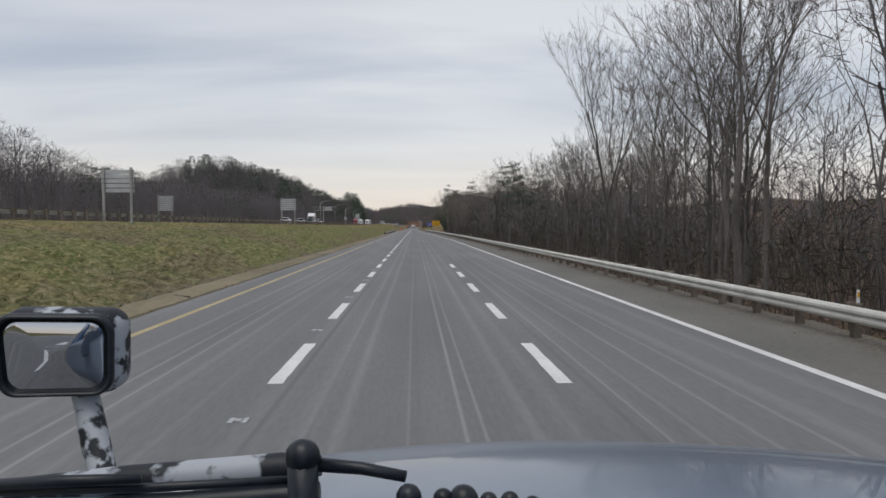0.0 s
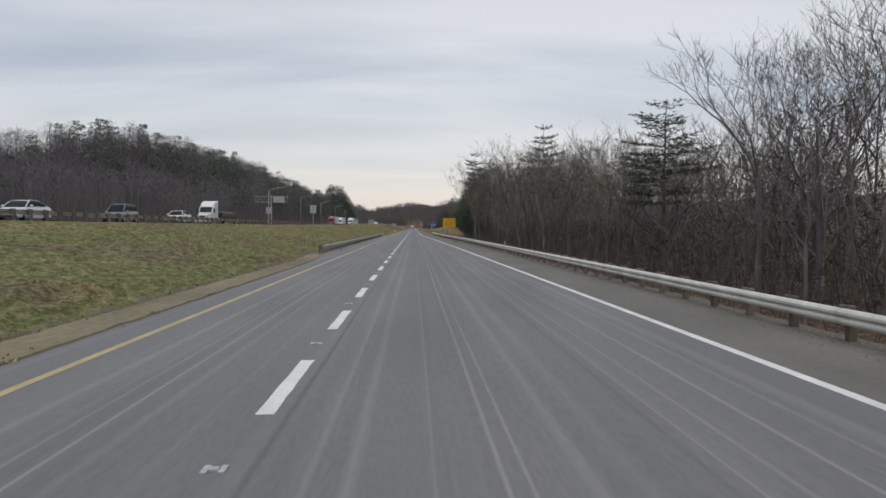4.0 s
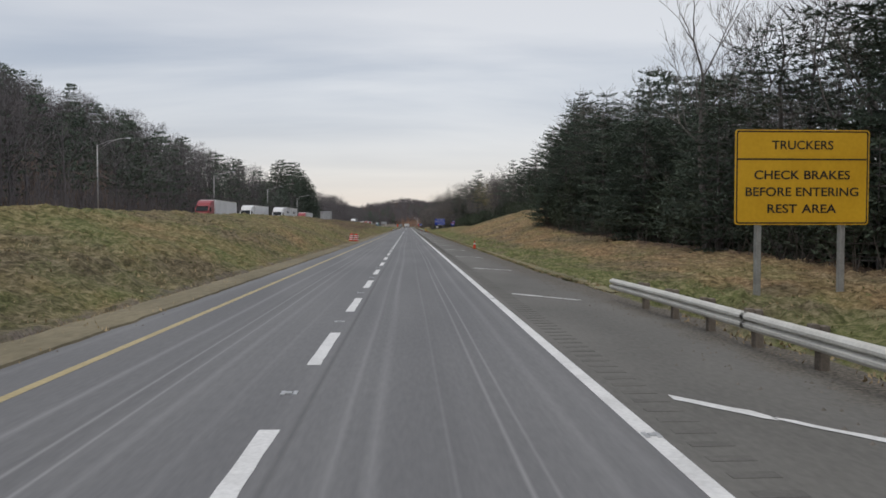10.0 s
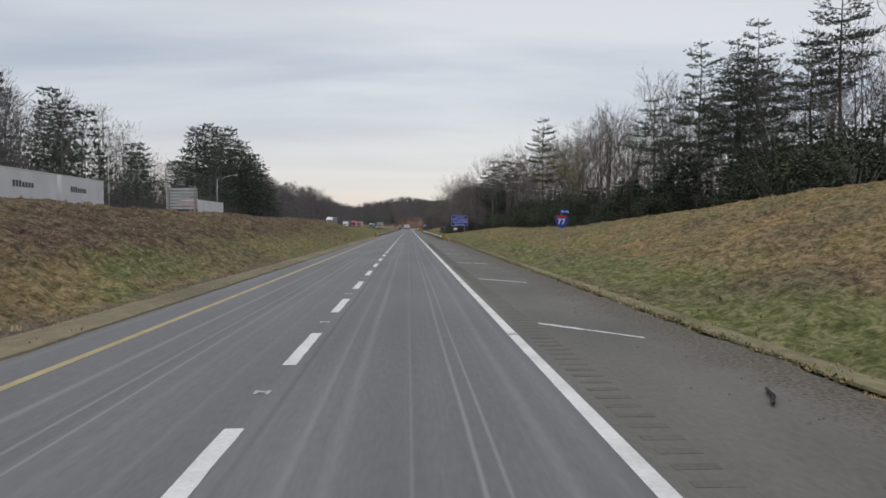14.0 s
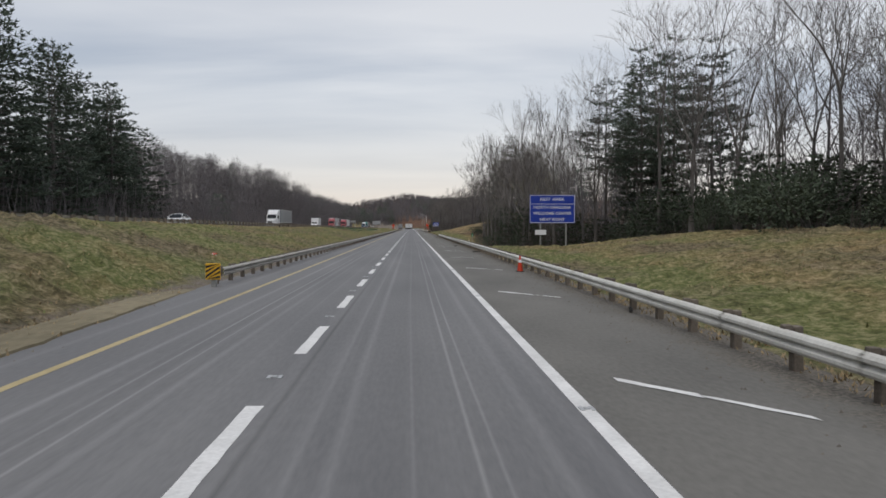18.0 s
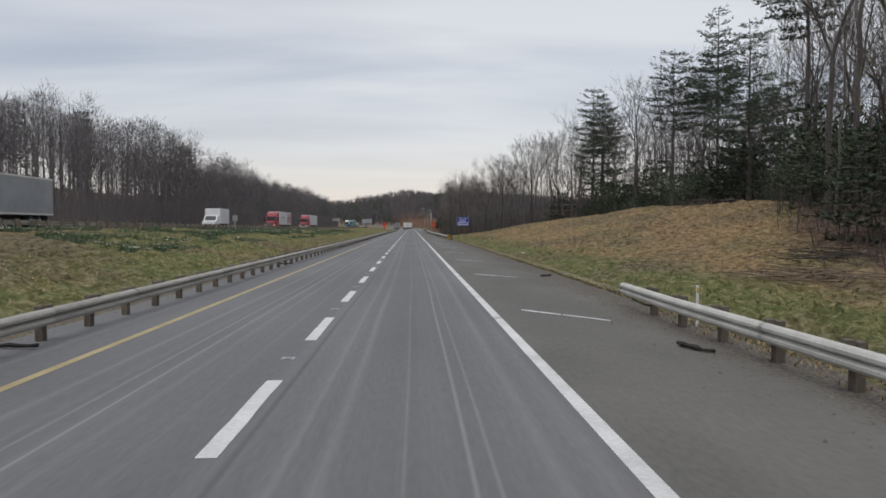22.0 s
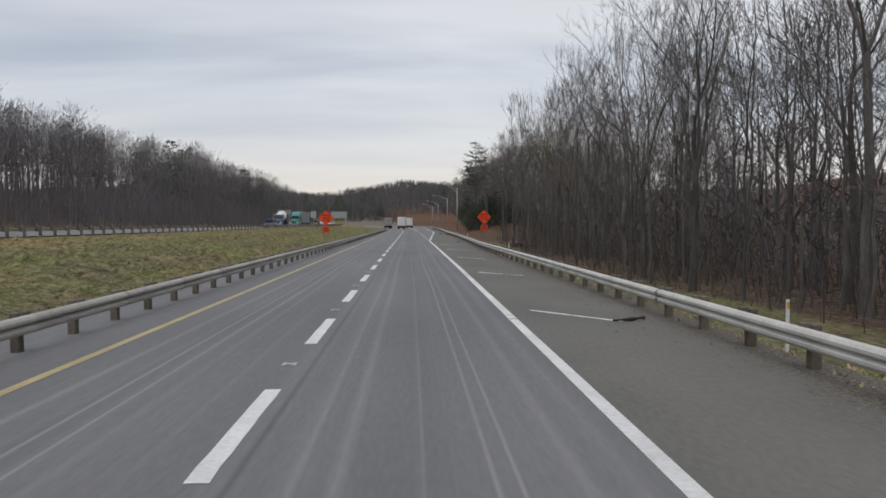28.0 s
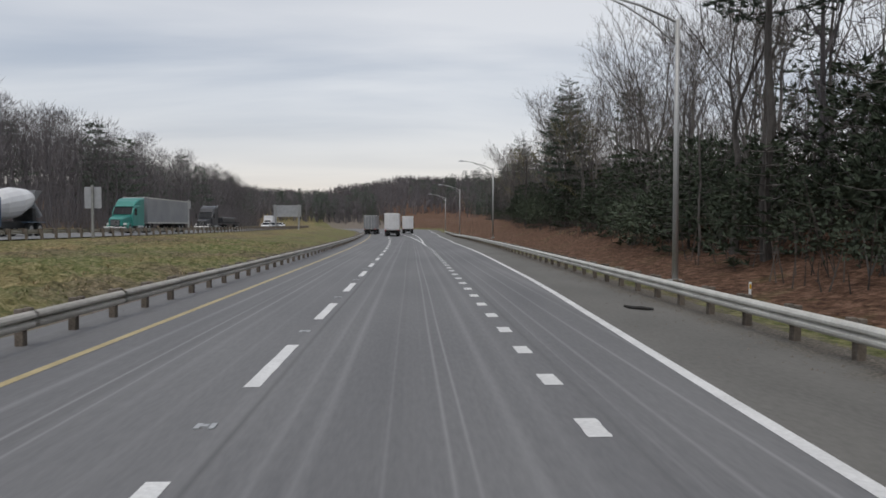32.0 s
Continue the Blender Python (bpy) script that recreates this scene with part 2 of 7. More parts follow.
M_LAMPCLEAR = material("clear_lamp_lens", (0.6, 0.6, 0.58), (0.8, 0.8, 0.78), 0.2, 4, 20)
M_DRUM = material("orange_drum_plastic", (0.50, 0.036, 0.015), (0.62, 0.062, 0.02), 0.5, 2, 14)
M_BLOOM = material("pale_blossom", (0.6, 0.58, 0.45), (0.8, 0.8, 0.7), 0.7, 1, 6)
M_DEBRIS = material("tyre_scrap", (0.02, 0.02, 0.02), (0.05, 0.045, 0.04), 0.9, 4, 20)
M_GALVTAN = material("weathered_rail", (0.26, 0.242, 0.215), (0.47, 0.45, 0.405), 0.55, 1.2, 12, bump=0.1, stretch=(1, 0.3, 1))
M_BERM = material("trodden_verge", (0.125, 0.108, 0.068), (0.25, 0.215, 0.14), 0.97, 0.35, 7.0, bump=0.5, stretch=(1, 0.4, 1))
M_CURB = material("grassy_curb", (0.105, 0.10, 0.054), (0.28, 0.25, 0.15), 0.97, 0.5, 6.0, bump=0.5, stretch=(1, 0.4, 1))
M_GRIT = material("grit", (0.085, 0.076, 0.066), (0.22, 0.20, 0.175), 0.95, 3, 20)
M_LITTER = material("pale_litter", (0.5, 0.5, 0.48), (0.75, 0.75, 0.72), 0.7, 3, 20)


def ground_material():
    """Grass, dry grass and leaf litter, mixed by two painted zones and broken up by noise."""
    m = bpy.data.materials.new("verge_ground")
    m.use_nodes = True
    nt = m.node_tree
    bsdf = nt.nodes["Principled BSDF"]
    tc = nt.nodes.new("ShaderNodeTexCoord")

    def nz(scale, detail=4.0, stretch=(1, 1, 1)):
        mp = nt.nodes.new("ShaderNodeMapping")
        mp.inputs["Scale"].default_value = stretch
        nt.links.new(tc.outputs["Object"], mp.inputs[0])
        n = nt.nodes.new("ShaderNodeTexNoise")
        n.inputs["Scale"].default_value, n.inputs["Detail"].default_value = scale, detail
        n.inputs["Roughness"].default_value = 0.62
        nt.links.new(mp.outputs[0], n.inputs["Vector"])
        return n.outputs["Fac"]

    def rmp(fac, stops):
        r = nt.nodes.new("ShaderNodeValToRGB")
        while len(r.color_ramp.elements) < len(stops):
            r.color_ramp.elements.new(0.5)
        for e, (p, c) in zip(r.color_ramp.elements, stops):
            e.position, e.color = p, (*c, 1)
        nt.links.new(fac, r.inputs[0])
        return r.outputs[0]

    def mx(fac, p, q):
        n = nt.nodes.new("ShaderNodeMix")
        n.data_type = "RGBA"
        nt.links.new(fac, n.inputs[0])
        nt.links.new(p, n.inputs[6])
        nt.links.new(q, n.inputs[7])
        return n.outputs[2]

    def thr(fac, zone):
        """The zone's weight with an edge that the noise frays."""
        s = nt.nodes.new("ShaderNodeMath")
        s.operation = "ADD"
        nt.links.new(fac, s.inputs[0])
        nt.links.new(zone, s.inputs[1])
        r = nt.nodes.new("ShaderNodeMapRange")
        r.inputs["From Min"].default_value, r.inputs["From Max"].default_value = 0.80, 1.20
        nt.links.new(s.outputs[0], r.inputs[0])
        return r.outputs[0]

    at = nt.nodes.new("ShaderNodeAttribute")
    at.attribute_name = "zone"
    sp = nt.nodes.new("ShaderNodeSeparateColor")
    nt.links.new(at.outputs["Color"], sp.inputs[0])
    fine = nz(9.0, 6.0)
    mid = nz(3.4, 6.0, (1, 0.7, 1))
    both = nt.nodes.new("ShaderNodeMath")
    both.operation = "MULTIPLY_ADD"
    both.inputs[1].default_value = 0.55
    half = nt.nodes.new("ShaderNodeMath")
    half.operation = "MULTIPLY"
    half.inputs[1].default_value = 0.45
    nt.links.new(fine, half.inputs[0])
    nt.links.new(mid, both.inputs[0])
    nt.links.new(half.outputs[0], both.inputs[2])
    blend = both.outputs[0]
    # Bump and tone share this noise: shade in hollows is put into the colour.
    green = rmp(blend, [(0.40, (0.075, 0.085, 0.032)), (0.5, (0.145, 0.158, 0.062)), (0.60, (0.285, 0.262, 0.138))])
    dry = rmp(blend, [(0.40, (0.10, 0.068, 0.042)), (0.49, (0.245, 0.163, 0.086)), (0.60, (0.43, 0.312, 0.180))])
    leaf = rmp(blend, [(0.40, (0.042, 0.030, 0.023)), (0.5, (0.108, 0.076, 0.056)), (0.60, (0.205, 0.148, 0.112))])
    col = mx(thr(nz(0.35, 6.0, (1, 0.6, 1)), sp.outputs[0]), green, dry)
    dead = rmp(blend, [(0.40, (0.062, 0.05, 0.033)), (0.5, (0.145, 0.117, 0.075)), (0.60, (0.26, 0.215, 0.145))])
    patch = nt.nodes.new("ShaderNodeMapRange")
    patch.inputs["From Min"].default_value, patch.inputs["From Max"].default_value = 0.47, 0.62
    patch.inputs["To Max"].default_value = 0.85
    nt.links.new(nz(0.22, 7.0, (1, 0.5, 1)), patch.inputs[0])
    col = mx(patch.outputs[0], col, dead)
    rusty = rmp(blend, [(0.40, (0.050, 0.028, 0.019)), (0.5, (0.125, 0.072, 0.048)), (0.60, (0.225, 0.136, 0.096))])
    leaf = mx(at.outputs["Alpha"], leaf, rusty)
    col = mx(thr(nz(0.5, 5.0), sp.outputs[1]), col, leaf)
    grit = rmp(nz(12.0, 5.0), [(0.3, (0.12, 0.10, 0.085)), (0.7, (0.26, 0.225, 0.19))])
    col = mx(thr(nz(1.2, 5.0), sp.outputs[2]), col, grit)
    nt.links.new(col, bsdf.inputs["Base Color"])
    bsdf.inputs["Roughness"].default_value = 0.95
    bsdf.inputs["Specular IOR Level"].default_value = 0.1
    bp = nt.nodes.new("ShaderNodeBump")
    bp.inputs["Strength"].default_value, bp.inputs["Distance"].default_value = 0.7, 0.12
    nt.links.new(fine, bp.inputs["Height"])
    bp2 = nt.nodes.new("ShaderNodeBump")
    bp2.inputs["Strength"].default_value, bp2.inputs["Distance"].default_value = 0.7, 0.18
    nt.links.new(mid, bp2.inputs["Height"])
    nt.links.new(bp.outputs[0], bp2.inputs["Normal"])
    nt.links.new(bp2.outputs[0], bsdf.inputs["Normal"])
    return m


M_GROUND = ground_material()


def dirty_edge(m):
    """Lays gravelly dirt over the shoulder where its zone says so, with an edge that two noises fray."""
    nt = m.node_tree
    bsdf = nt.nodes["Principled BSDF"]
    base = bsdf.inputs["Base Color"].links[0].from_socket
    tc = nt.nodes.new("ShaderNodeTexCoord")
    at = nt.nodes.new("ShaderNodeAttribute")
    at.attribute_name = "dirt"
    sp = nt.nodes.new("ShaderNodeSeparateColor")
    nt.links.new(at.outputs["Color"], sp.inputs[0])
    total = sp.outputs[0]
    for scale, weight in ((0.8, 0.9), (4.5, 0.55), (22.0, 0.45)):
        n = nt.nodes.new("ShaderNodeTexNoise")
        n.inputs["Scale"].default_value, n.inputs["Detail"].default_value = scale, 4
        nt.links.new(tc.outputs["Object"], n.inputs["Vector"])
        k = nt.nodes.new("ShaderNodeMath")
        k.operation = "MULTIPLY_ADD"
        k.inputs[1].default_value = weight
        nt.links.new(n.outputs["Fac"], k.inputs[0])
        nt.links.new(total, k.inputs[2])
        total = k.outputs[0]
    fac = nt.nodes.new("ShaderNodeMapRange")
    fac.inputs["From Min"].default_value, fac.inputs["From Max"].default_value = 1.30, 1.75
    nt.links.new(total, fac.inputs[0])
    speck = nt.nodes.new("ShaderNodeTexNoise")
    speck.inputs["Scale"].default_value, speck.inputs["Detail"].default_value = 16.0, 5
    nt.links.new(tc.outputs["Object"], speck.inputs["Vector"])
    rp = nt.nodes.new("ShaderNodeValToRGB")
    rp.color_ramp.elements[0].position, rp.color_ramp.elements[0].color = 0.36, (0.060, 0.054, 0.044, 1)
    rp.color_ramp.elements[1].position, rp.color_ramp.elements[1].color = 0.66, (0.185, 0.165, 0.138, 1)
    nt.links.new(speck.outputs["Fac"], rp.inputs[0])
    mix = nt.nodes.new("ShaderNodeMix")
    mix.data_type = "RGBA"
    nt.links.new(fac.outputs[0], mix.inputs[0])
    nt.links.new(base, mix.inputs[6])
    nt.links.new(rp.outputs[0], mix.inputs[7])
    nt.links.new(mix.outputs[2], bsdf.inputs["Base Color"])


dirty_edge(M_SHOULDER)

# ---------------------------------------------------------------- mesh helpers


class Shape:
    """Vertices and faces gathered piece by piece."""

    def __init__(self):
        self.v, self.f = [], []

    def add(self, verts, faces):
        k = len(self.v)
        self.v.extend(verts)
        self.f.extend([tuple(i + k for i in f) for f in faces])
        return self

    def box(self, x0, y0, z0, x1, y1, z1, bevel=0.0):
        """A box; with bevel its four upright edges and its top and bottom rims are cut."""
        if not bevel:
            v = [(x, y, z) for z in (z0, z1) for x, y in ((x0, y0), (x1, y0), (x1, y1), (x0, y1))]
            return self.add(v, [(3, 2, 1, 0), (4, 5, 6, 7), (0, 1, 5, 4), (1, 2, 6, 5), (2, 3, 7, 6), (3, 0, 4, 7)])
        b = bevel

        def ring(z, i):
            o = i
            return [(x0 + o + b, y0 + o, z), (x1 - o - b, y0 + o, z), (x1 - o, y0 + o + b, z), (x1 - o, y1 - o - b, z),
                    (x1 - o - b, y1 - o, z), (x0 + o + b, y1 - o, z), (x0 + o, y1 - o - b, z), (x0 + o, y0 + o + b, z)]
        return self.loft([ring(z0, b * 0.7), ring(z0 + b, 0), ring(z1 - b, 0), ring(z1, b * 0.7)])

    def loft(self, rings, caps=True):
        n = len(rings[0])
        v = [p for r in rings for p in r]
        f = []
        for j in range(len(rings) - 1):
            for i in range(n):
                f.append((j * n + i, j * n + (i + 1) % n, (j + 1) * n + (i + 1) % n, (j + 1) * n + i))
        if caps:
            f.append(tuple(reversed(range(n))))
            f.append(tuple(range((len(rings) - 1) * n, len(rings) * n)))
        return self.add(v, f)

    def tube(self, pts, radii, sides=8, caps=True):
        rings = []
        for i, p in enumerate(pts):
            p = Vector(p)
            d = (Vector(pts[min(i + 1, len(pts) - 1)]) - Vector(pts[max(i - 1, 0)])).normalized()
            u = d.cross(Vector((0, 1, 0) if abs(d.y) < 0.8 else (1, 0, 0))).normalized()
            w = d.cross(u)
            r = radii[i] if isinstance(radii, (list, tuple)) else radii
            rings.append([tuple(p + r * (math.cos(a) * u + math.sin(a) * w)) for a in (2 * math.pi * k / sides for k in range(sides))])
        return self.loft(rings, caps)

    def mesh(self, name, mat, smooth=False):
        me = bpy.data.meshes.new(name)
        me.from_pydata(self.v, [], self.f)
        me.materials.append(mat)
        if smooth:
            me.shade_smooth()
        me.update()
        return me


def part(name, shape, mat, parent, label="", at=None, smooth=False):
    me = shape.mesh(name, mat, smooth) if isinstance(shape, Shape) else shape
    ob = new(name, me)
    ob.parent = parent
    if at is not None:
        ob.matrix_basis = at
    return tagged(ob, label)


def thing(name, label, category, at=None, group="", kind="", shape=None, mat=None, smooth=False):
    ob = new(name, shape.mesh(name, mat, smooth) if shape else None)
    if at is not None:
        ob.matrix_basis = at
    return tagged(ob, label, category, group, kind)


def word_mesh(text, size, mat):
    cu = bpy.data.curves.new("lettering", "FONT")
    cu.body, cu.size, cu.align_x, cu.align_y, cu.extrude, cu.offset = text, size, "LEFT", "CENTER", 0.003, size * 0.012
    tmp = bpy.data.objects.new("lettering", cu)
    scene.collection.objects.link(tmp)
    me = bpy.data.meshes.new_from_object(tmp.evaluated_get(bpy.context.evaluated_depsgraph_get()))
    bpy.data.objects.remove(tmp)
    me.materials.clear()
    me.materials.append(mat)
    for v in me.vertices:
        v.co = (v.co.x, -v.co.z, v.co.y)
    return me, min(v.co.x for v in me.vertices), max(v.co.x for v in me.vertices)


def lettering(text, size, mat, parent, at, width=None):
    """A centred line of sign lettering in the plane of x and z, one thin mesh a word."""
    words = [word_mesh(w, size, mat) for w in text.split()]
    total = sum(b - a for _, a, b in words) + 0.35 * size * (len(words) - 1)
    k = width / total if width else 1.0
    x = -total / 2
    for me, a, b in words:
        for v in me.vertices:
            v.co.x = (v.co.x - a + x) * k
        x += b - a + 0.35 * size
        ob = new("lettering", me)
        ob.parent = parent
        ob.location = at


def interp(s, knots):
    a = knots[0]
    if s <= a[0]:
        return a[1]
    for b in knots:
        if s < b[0]:
            return a[1] + (b[1] - a[1]) * (s - a[0]) / (b[0] - a[0])
        a = b
    return a[1]


# ---------------------------------------------------------------- the plan


def bend(s):
    """Sideways shift of the road at the distance s: straight, then a gentle left curve."""
    return -((min(s, 1420) - 1030) ** 2) / 4000 - max(0, s - 1420) * 0.195 if s > 1030 else 0.0


def on(x, s, z=0.0):
    return (x + bend(s), s, z)


EDGE = [(-200, 7.2), (105, 7.2), (200, 5.66), (226, 5.19), (245, 4.76), (270, 4.15), (290, 3.76), (300, 3.62), (720, 3.60), (870, 3.70), (905, 3.81), (930, 3.80), (953, 3.78), (968, 4.40), (985, 4.98), (999, 5.52), (1016, 6.3), (1044, 6.9), (1075, 7.3), (1120, 9.0), (1200, 15), (1300, 27), (1420, 45)]
RAIL_R = [(-200, 9.4), (12, 9.4), (107, 9.3), (184, 8.45), (209, 8.27), (230, 7.91), (245, 7.53), (260, 7.15), (276, 6.98), (291, 6.85), (307, 6.75), (331, 6.85), (345, 6.35), (480, 6.6), (535, 7.2), (549, 7.3), (551, 6.74), (590, 6.87), (617, 6.92), (650, 6.87), (700, 6.87), (708, 7.15), (785, 7.36), (800, 7.34), (830, 7.1), (878, 6.9), (923, 6.98), (939, 7.3), (970, 8.0), (1001, 8.3), (1044, 9.2), (1120, 11.2), (1200, 17.2), (1300, 29.5)]
RAIL_L = [(-200, -5.30), (300, -5.30), (588, -4.75), (640, -4.5), (880, -4.2), (1150, -4.3), (1500, -4.3)]
YELLOW_L = [(0, -3.35), (200, -3.30), (640, -3.24), (885, -3.12), (1400, -3.15)]
OPP_Z = [(-200, 2.4), (400, 2.4), (600, 2.2), (700, 1.9), (850, 1.2), (1100, 1.1), (1500, 1.5)]
BANK_L = [(-200, 1.3), (0, 1.35), (200, 1.5), (300, 1.9), (350, 2.6), (400, 2.9), (460, 2.9), (510, 2.7), (545, 2.9), (580, 2.8), (600, 1.9), (650, 1.5), (750, 1.3), (850, 0.8), (1100, 0.6), (1500, 0.8)]
BANK_R = [(-200, -1.5), (285, -1.2), (312, 0.0), (350, 0.8), (385, 1.6), (400, 2.2), (416, 3.7), (432, 4.6), (442, 4.7), (458, 4.6), (490, 3.2), (530, 1.8), (595, 1.8), (613, 1.75), (623, 0.9), (631, -0.4), (645, -1.8), (675, -1.5), (700, 1.0), (718, 3.0), (752, 3.6),
          (785, 3.0), (808, 2.5), (830, 1.2), (845, -0.7), (935, -0.8), (958, 0.0), (975, 2.4), (1000, 3.2), (1100, 3.0), (1500, 4)]
DRY_R = [(-200, 0), (285, 0.2), (305, 0.6), (380, 0.64), (450, 0.62), (500, 0.45), (600, 0.45), (690, 0.5), (720, 0.62), (760, 0.62), (820, 0.6), (850, 0.2), (1500, 0.2)]
WOOD_R = [(-200, 13.5), (250, 13.0), (300, 14), (340, 16.5), (405, 18), (420, 24), (450, 28), (500, 26), (560, 25), (600, 23), (634, 21), (642, 13), (685, 12.5), (702, 14.2), (716, 17.5), (733, 25.5), (760, 27), (795, 25), (812, 22), (832, 16), (846, 12.5), (955, 12.0), (972, 15.2), (996, 15.0), (1010, 12.8), (1040, 15.5), (1100, 19), (1200, 30), (1300, 45), (1420, 62)]
HILL_L = [(-200, 0.06), (200, 0.09), (285, 0.17), (330, 0.27), (385, 0.42), (560, 0.46), (610, 0.12), (640, 0.03), (730, 0.03), (800, 0.22), (950, 0.22), (1030, 0.18), (1500, 0.14)]
LEFT_EDGE = [(-200, -4.3), (170, -4.3), (184, -5.2), (300, -5.2), (315, -4.3), (570, -4.3), (588, -5.2), (1500, -5.2)]


def height(x, s):
    """The ground's height beside the road (x before the bend)."""
    n = noise.noise(Vector((x * 0.11, s * 0.05, 3.0))) * 0.35 + noise.noise(Vector((x * 0.5, s * 0.4, 9.0))) * 0.10
    zo, bl, br, wr = interp(s, OPP_Z), interp(s, BANK_L), interp(s, BANK_R), interp(s, WOOD_R)
    right = interp(s, RAIL_R)
    if x < -36.5:
        far = -36.5 - x
        return zo - 0.1 + min(far, 8) * 0.05 + min(52, max(0, far - 8)) * interp(s, HILL_L) + n
    if x < -21.0:
        return zo - 0.15
    le = interp(s, LEFT_EDGE) - 0.1
    if x < le:
        u = (le - x) / (21.0 + le)
        k = [(0.0, 0.02), (0.085, 0.05), (0.10, 0.14), (0.22, bl * 0.42), (0.5, bl), (0.7, bl + 0.45 * max(0, zo - bl)), (1.0, zo - 0.05)]
        return interp(u, k) + n * min(1, max(0, u - 0.09) * 4) * (1 - u) * 1.2
    if x <= right + 0.5:
        return -0.14
    d = x - right - 0.5
    if d > 0:
        wide = max(6.0, 25 - right - 0.5)
        u = min(1.0, d / wide)
        z = br * (u * u * (3 - 2 * u)) if br > 0 else br * min(1, d / 5)
        if br > 0 and d < 1.5:
            z -= 0.05
        if br > 0 and (335 < s < 548 or 705 < s < 786):
            z += 0.10 * max(0, 1 - abs(d - 1.1) / 0.5)
        back = max(0, x - 32)
        return z + min(1, d / 2) * n + min(back, 90) * 0.06 + (noise.noise(Vector((x * 0.02, s * 0.013, 7.0))) + 0.3) * min(8, back * 0.13)
    return 0


xs = sorted(set([-900, -600, -400, -300, -220, -170] + list(range(-156, -44, 8)) + list(range(-44, -21, 3)) + [-21.0]
                + [-20 + 0.75 * i for i in range(20)] + [-5.3, -5.0, -4.7, -4.4, -4.1, 0, 3] + [5.5 + 0.6 * i for i in range(45)] + list(range(33, 60, 4)) + [68, 80, 95, 110, 130, 170, 240, 330, 500, 900]))
ss = sorted(set([-900, -500, -250, -150] + list(range(-100, 1200, 4)) + list(range(1200, 1480, 10)) + [1500, 1560, 1640, 1760, 1900, 2200, 2800]))
verts, cols = [], []
for s in ss:
    sc_ = max(-200, min(s, 1500))
    hill = max(0, s - 1400) * 0.07 if s < 1900 else 35
    for x in xs:
        z = height(x, sc_) + hill
        verts.append(on(x, s, z))
        wood = interp(sc_, WOOD_R) + noise.noise(Vector((3.1, s * 0.06, 0))) * 1.5
        right = interp(sc_, RAIL_R)
        litter = max(0, min(1, (x - wood) / 3 + 0.5)) if x > 0 else max(0, min(1, (-42 - x) / 4))
        if -21 < x < -5.5:
            litter = (0.30 * max(0, min(1, (s - 350) / 40)) + 0.30 * max(0, min(1, (s - 415) / 30))) * max(0, min(1, (600 - s) / 50)) * min(1, (-5.5 - x) / 3)
        if x > 5 and 20 < s < 309:
            litter = max(litter, max(0, min(1, (x - right - 0.5) / 0.8)) * 0.95)
        if x > 5 and 950 < s:
            litter = max(litter, max(0, min(1, (x - right - 1.0) / 1.5)) * 0.75)
        if x > 0:
            dry = interp(sc_, DRY_R) * max(0, min(1, (x - right - 1.9) / 3.2))
            grit = max(0, min(1, 1 - (x - right - 0.3) / 1.3)) * 0.75
        else:
            dry = 0.34 + 0.16 * max(0, 1 - abs(s - 420) / 110) - 0.08 * (1 if 20 < s < 200 else 0) + (0.12 if x < -14 else 0)
            grit = max(0, min(1, 2.2 - (interp(sc_, LEFT_EDGE) - x) / 0.75)) * 0.66 if -8 < x else 0
        rust = max(0, min(1, (s - 965) / 15)) if x > 5 else 0
        cols.append((max(0, dry), litter, grit, rust))
HEIGHTS = np.array([v[2] for v in verts]).reshape(len(ss), len(xs))
ZONES = np.array(cols).reshape(len(ss), len(xs), 4)
nx = len(xs)
faces = [(j * nx + i, j * nx + i + 1, (j + 1) * nx + i + 1, (j + 1) * nx + i) for j in range(len(ss) - 1) for i in range(nx - 1)]
me = bpy.data.meshes.new("ground")
me.from_pydata(verts, [], faces)
att = me.color_attributes.new("zone", "FLOAT_COLOR", "POINT")
att.data.foreach_set("color", np.array(cols, dtype=np.float32).ravel())
me.materials.append(M_GROUND)
me.shade_smooth()
tagged(new("ground", me), "rolling verge with green and dry grass and leaf litter", "ground", kind="structure")


def sampled(grid, x, s):
    """Values of the coarse ground grid between its nodes."""
    i = np.clip(np.searchsorted(xs, x) - 1, 0, len(xs) - 2)
    j = np.clip(np.searchsorted(ss, s) - 1, 0, len(ss) - 2)
    ax, as_ = np.array(xs, dtype=float), np.array(ss, dtype=float)
    u = (x - ax[i]) / (ax[i + 1] - ax[i])
    v = (s - as_[j]) / (as_[j + 1] - as_[j])
    if grid.ndim == 3:
        u, v = u[..., None], v[..., None]
    return (grid[j, i] * (1 - u) + grid[j, i + 1] * u) * (1 - v) + (grid[j + 1, i] * (1 - u) + grid[j + 1, i + 1] * u) * v


LATTICE = np.random.RandomState(21).rand(256, 256)


def lumps(x, y):
    """Smooth noise from 0 to 1 on a lattice of one metre."""
    i, j = np.floor(x).astype(int), np.floor(y).astype(int)
    u, v = x - i, y - j
    u, v = u * u * (3 - 2 * u), v * v * (3 - 2 * v)
    i, j = i % 255, j % 255
    return (LATTICE[i, j] * (1 - u) + LATTICE[i + 1, j] * u) * (1 - v) + (LATTICE[i, j + 1] * (1 - u) + LATTICE[i + 1, j + 1] * u) * v


TURF = []


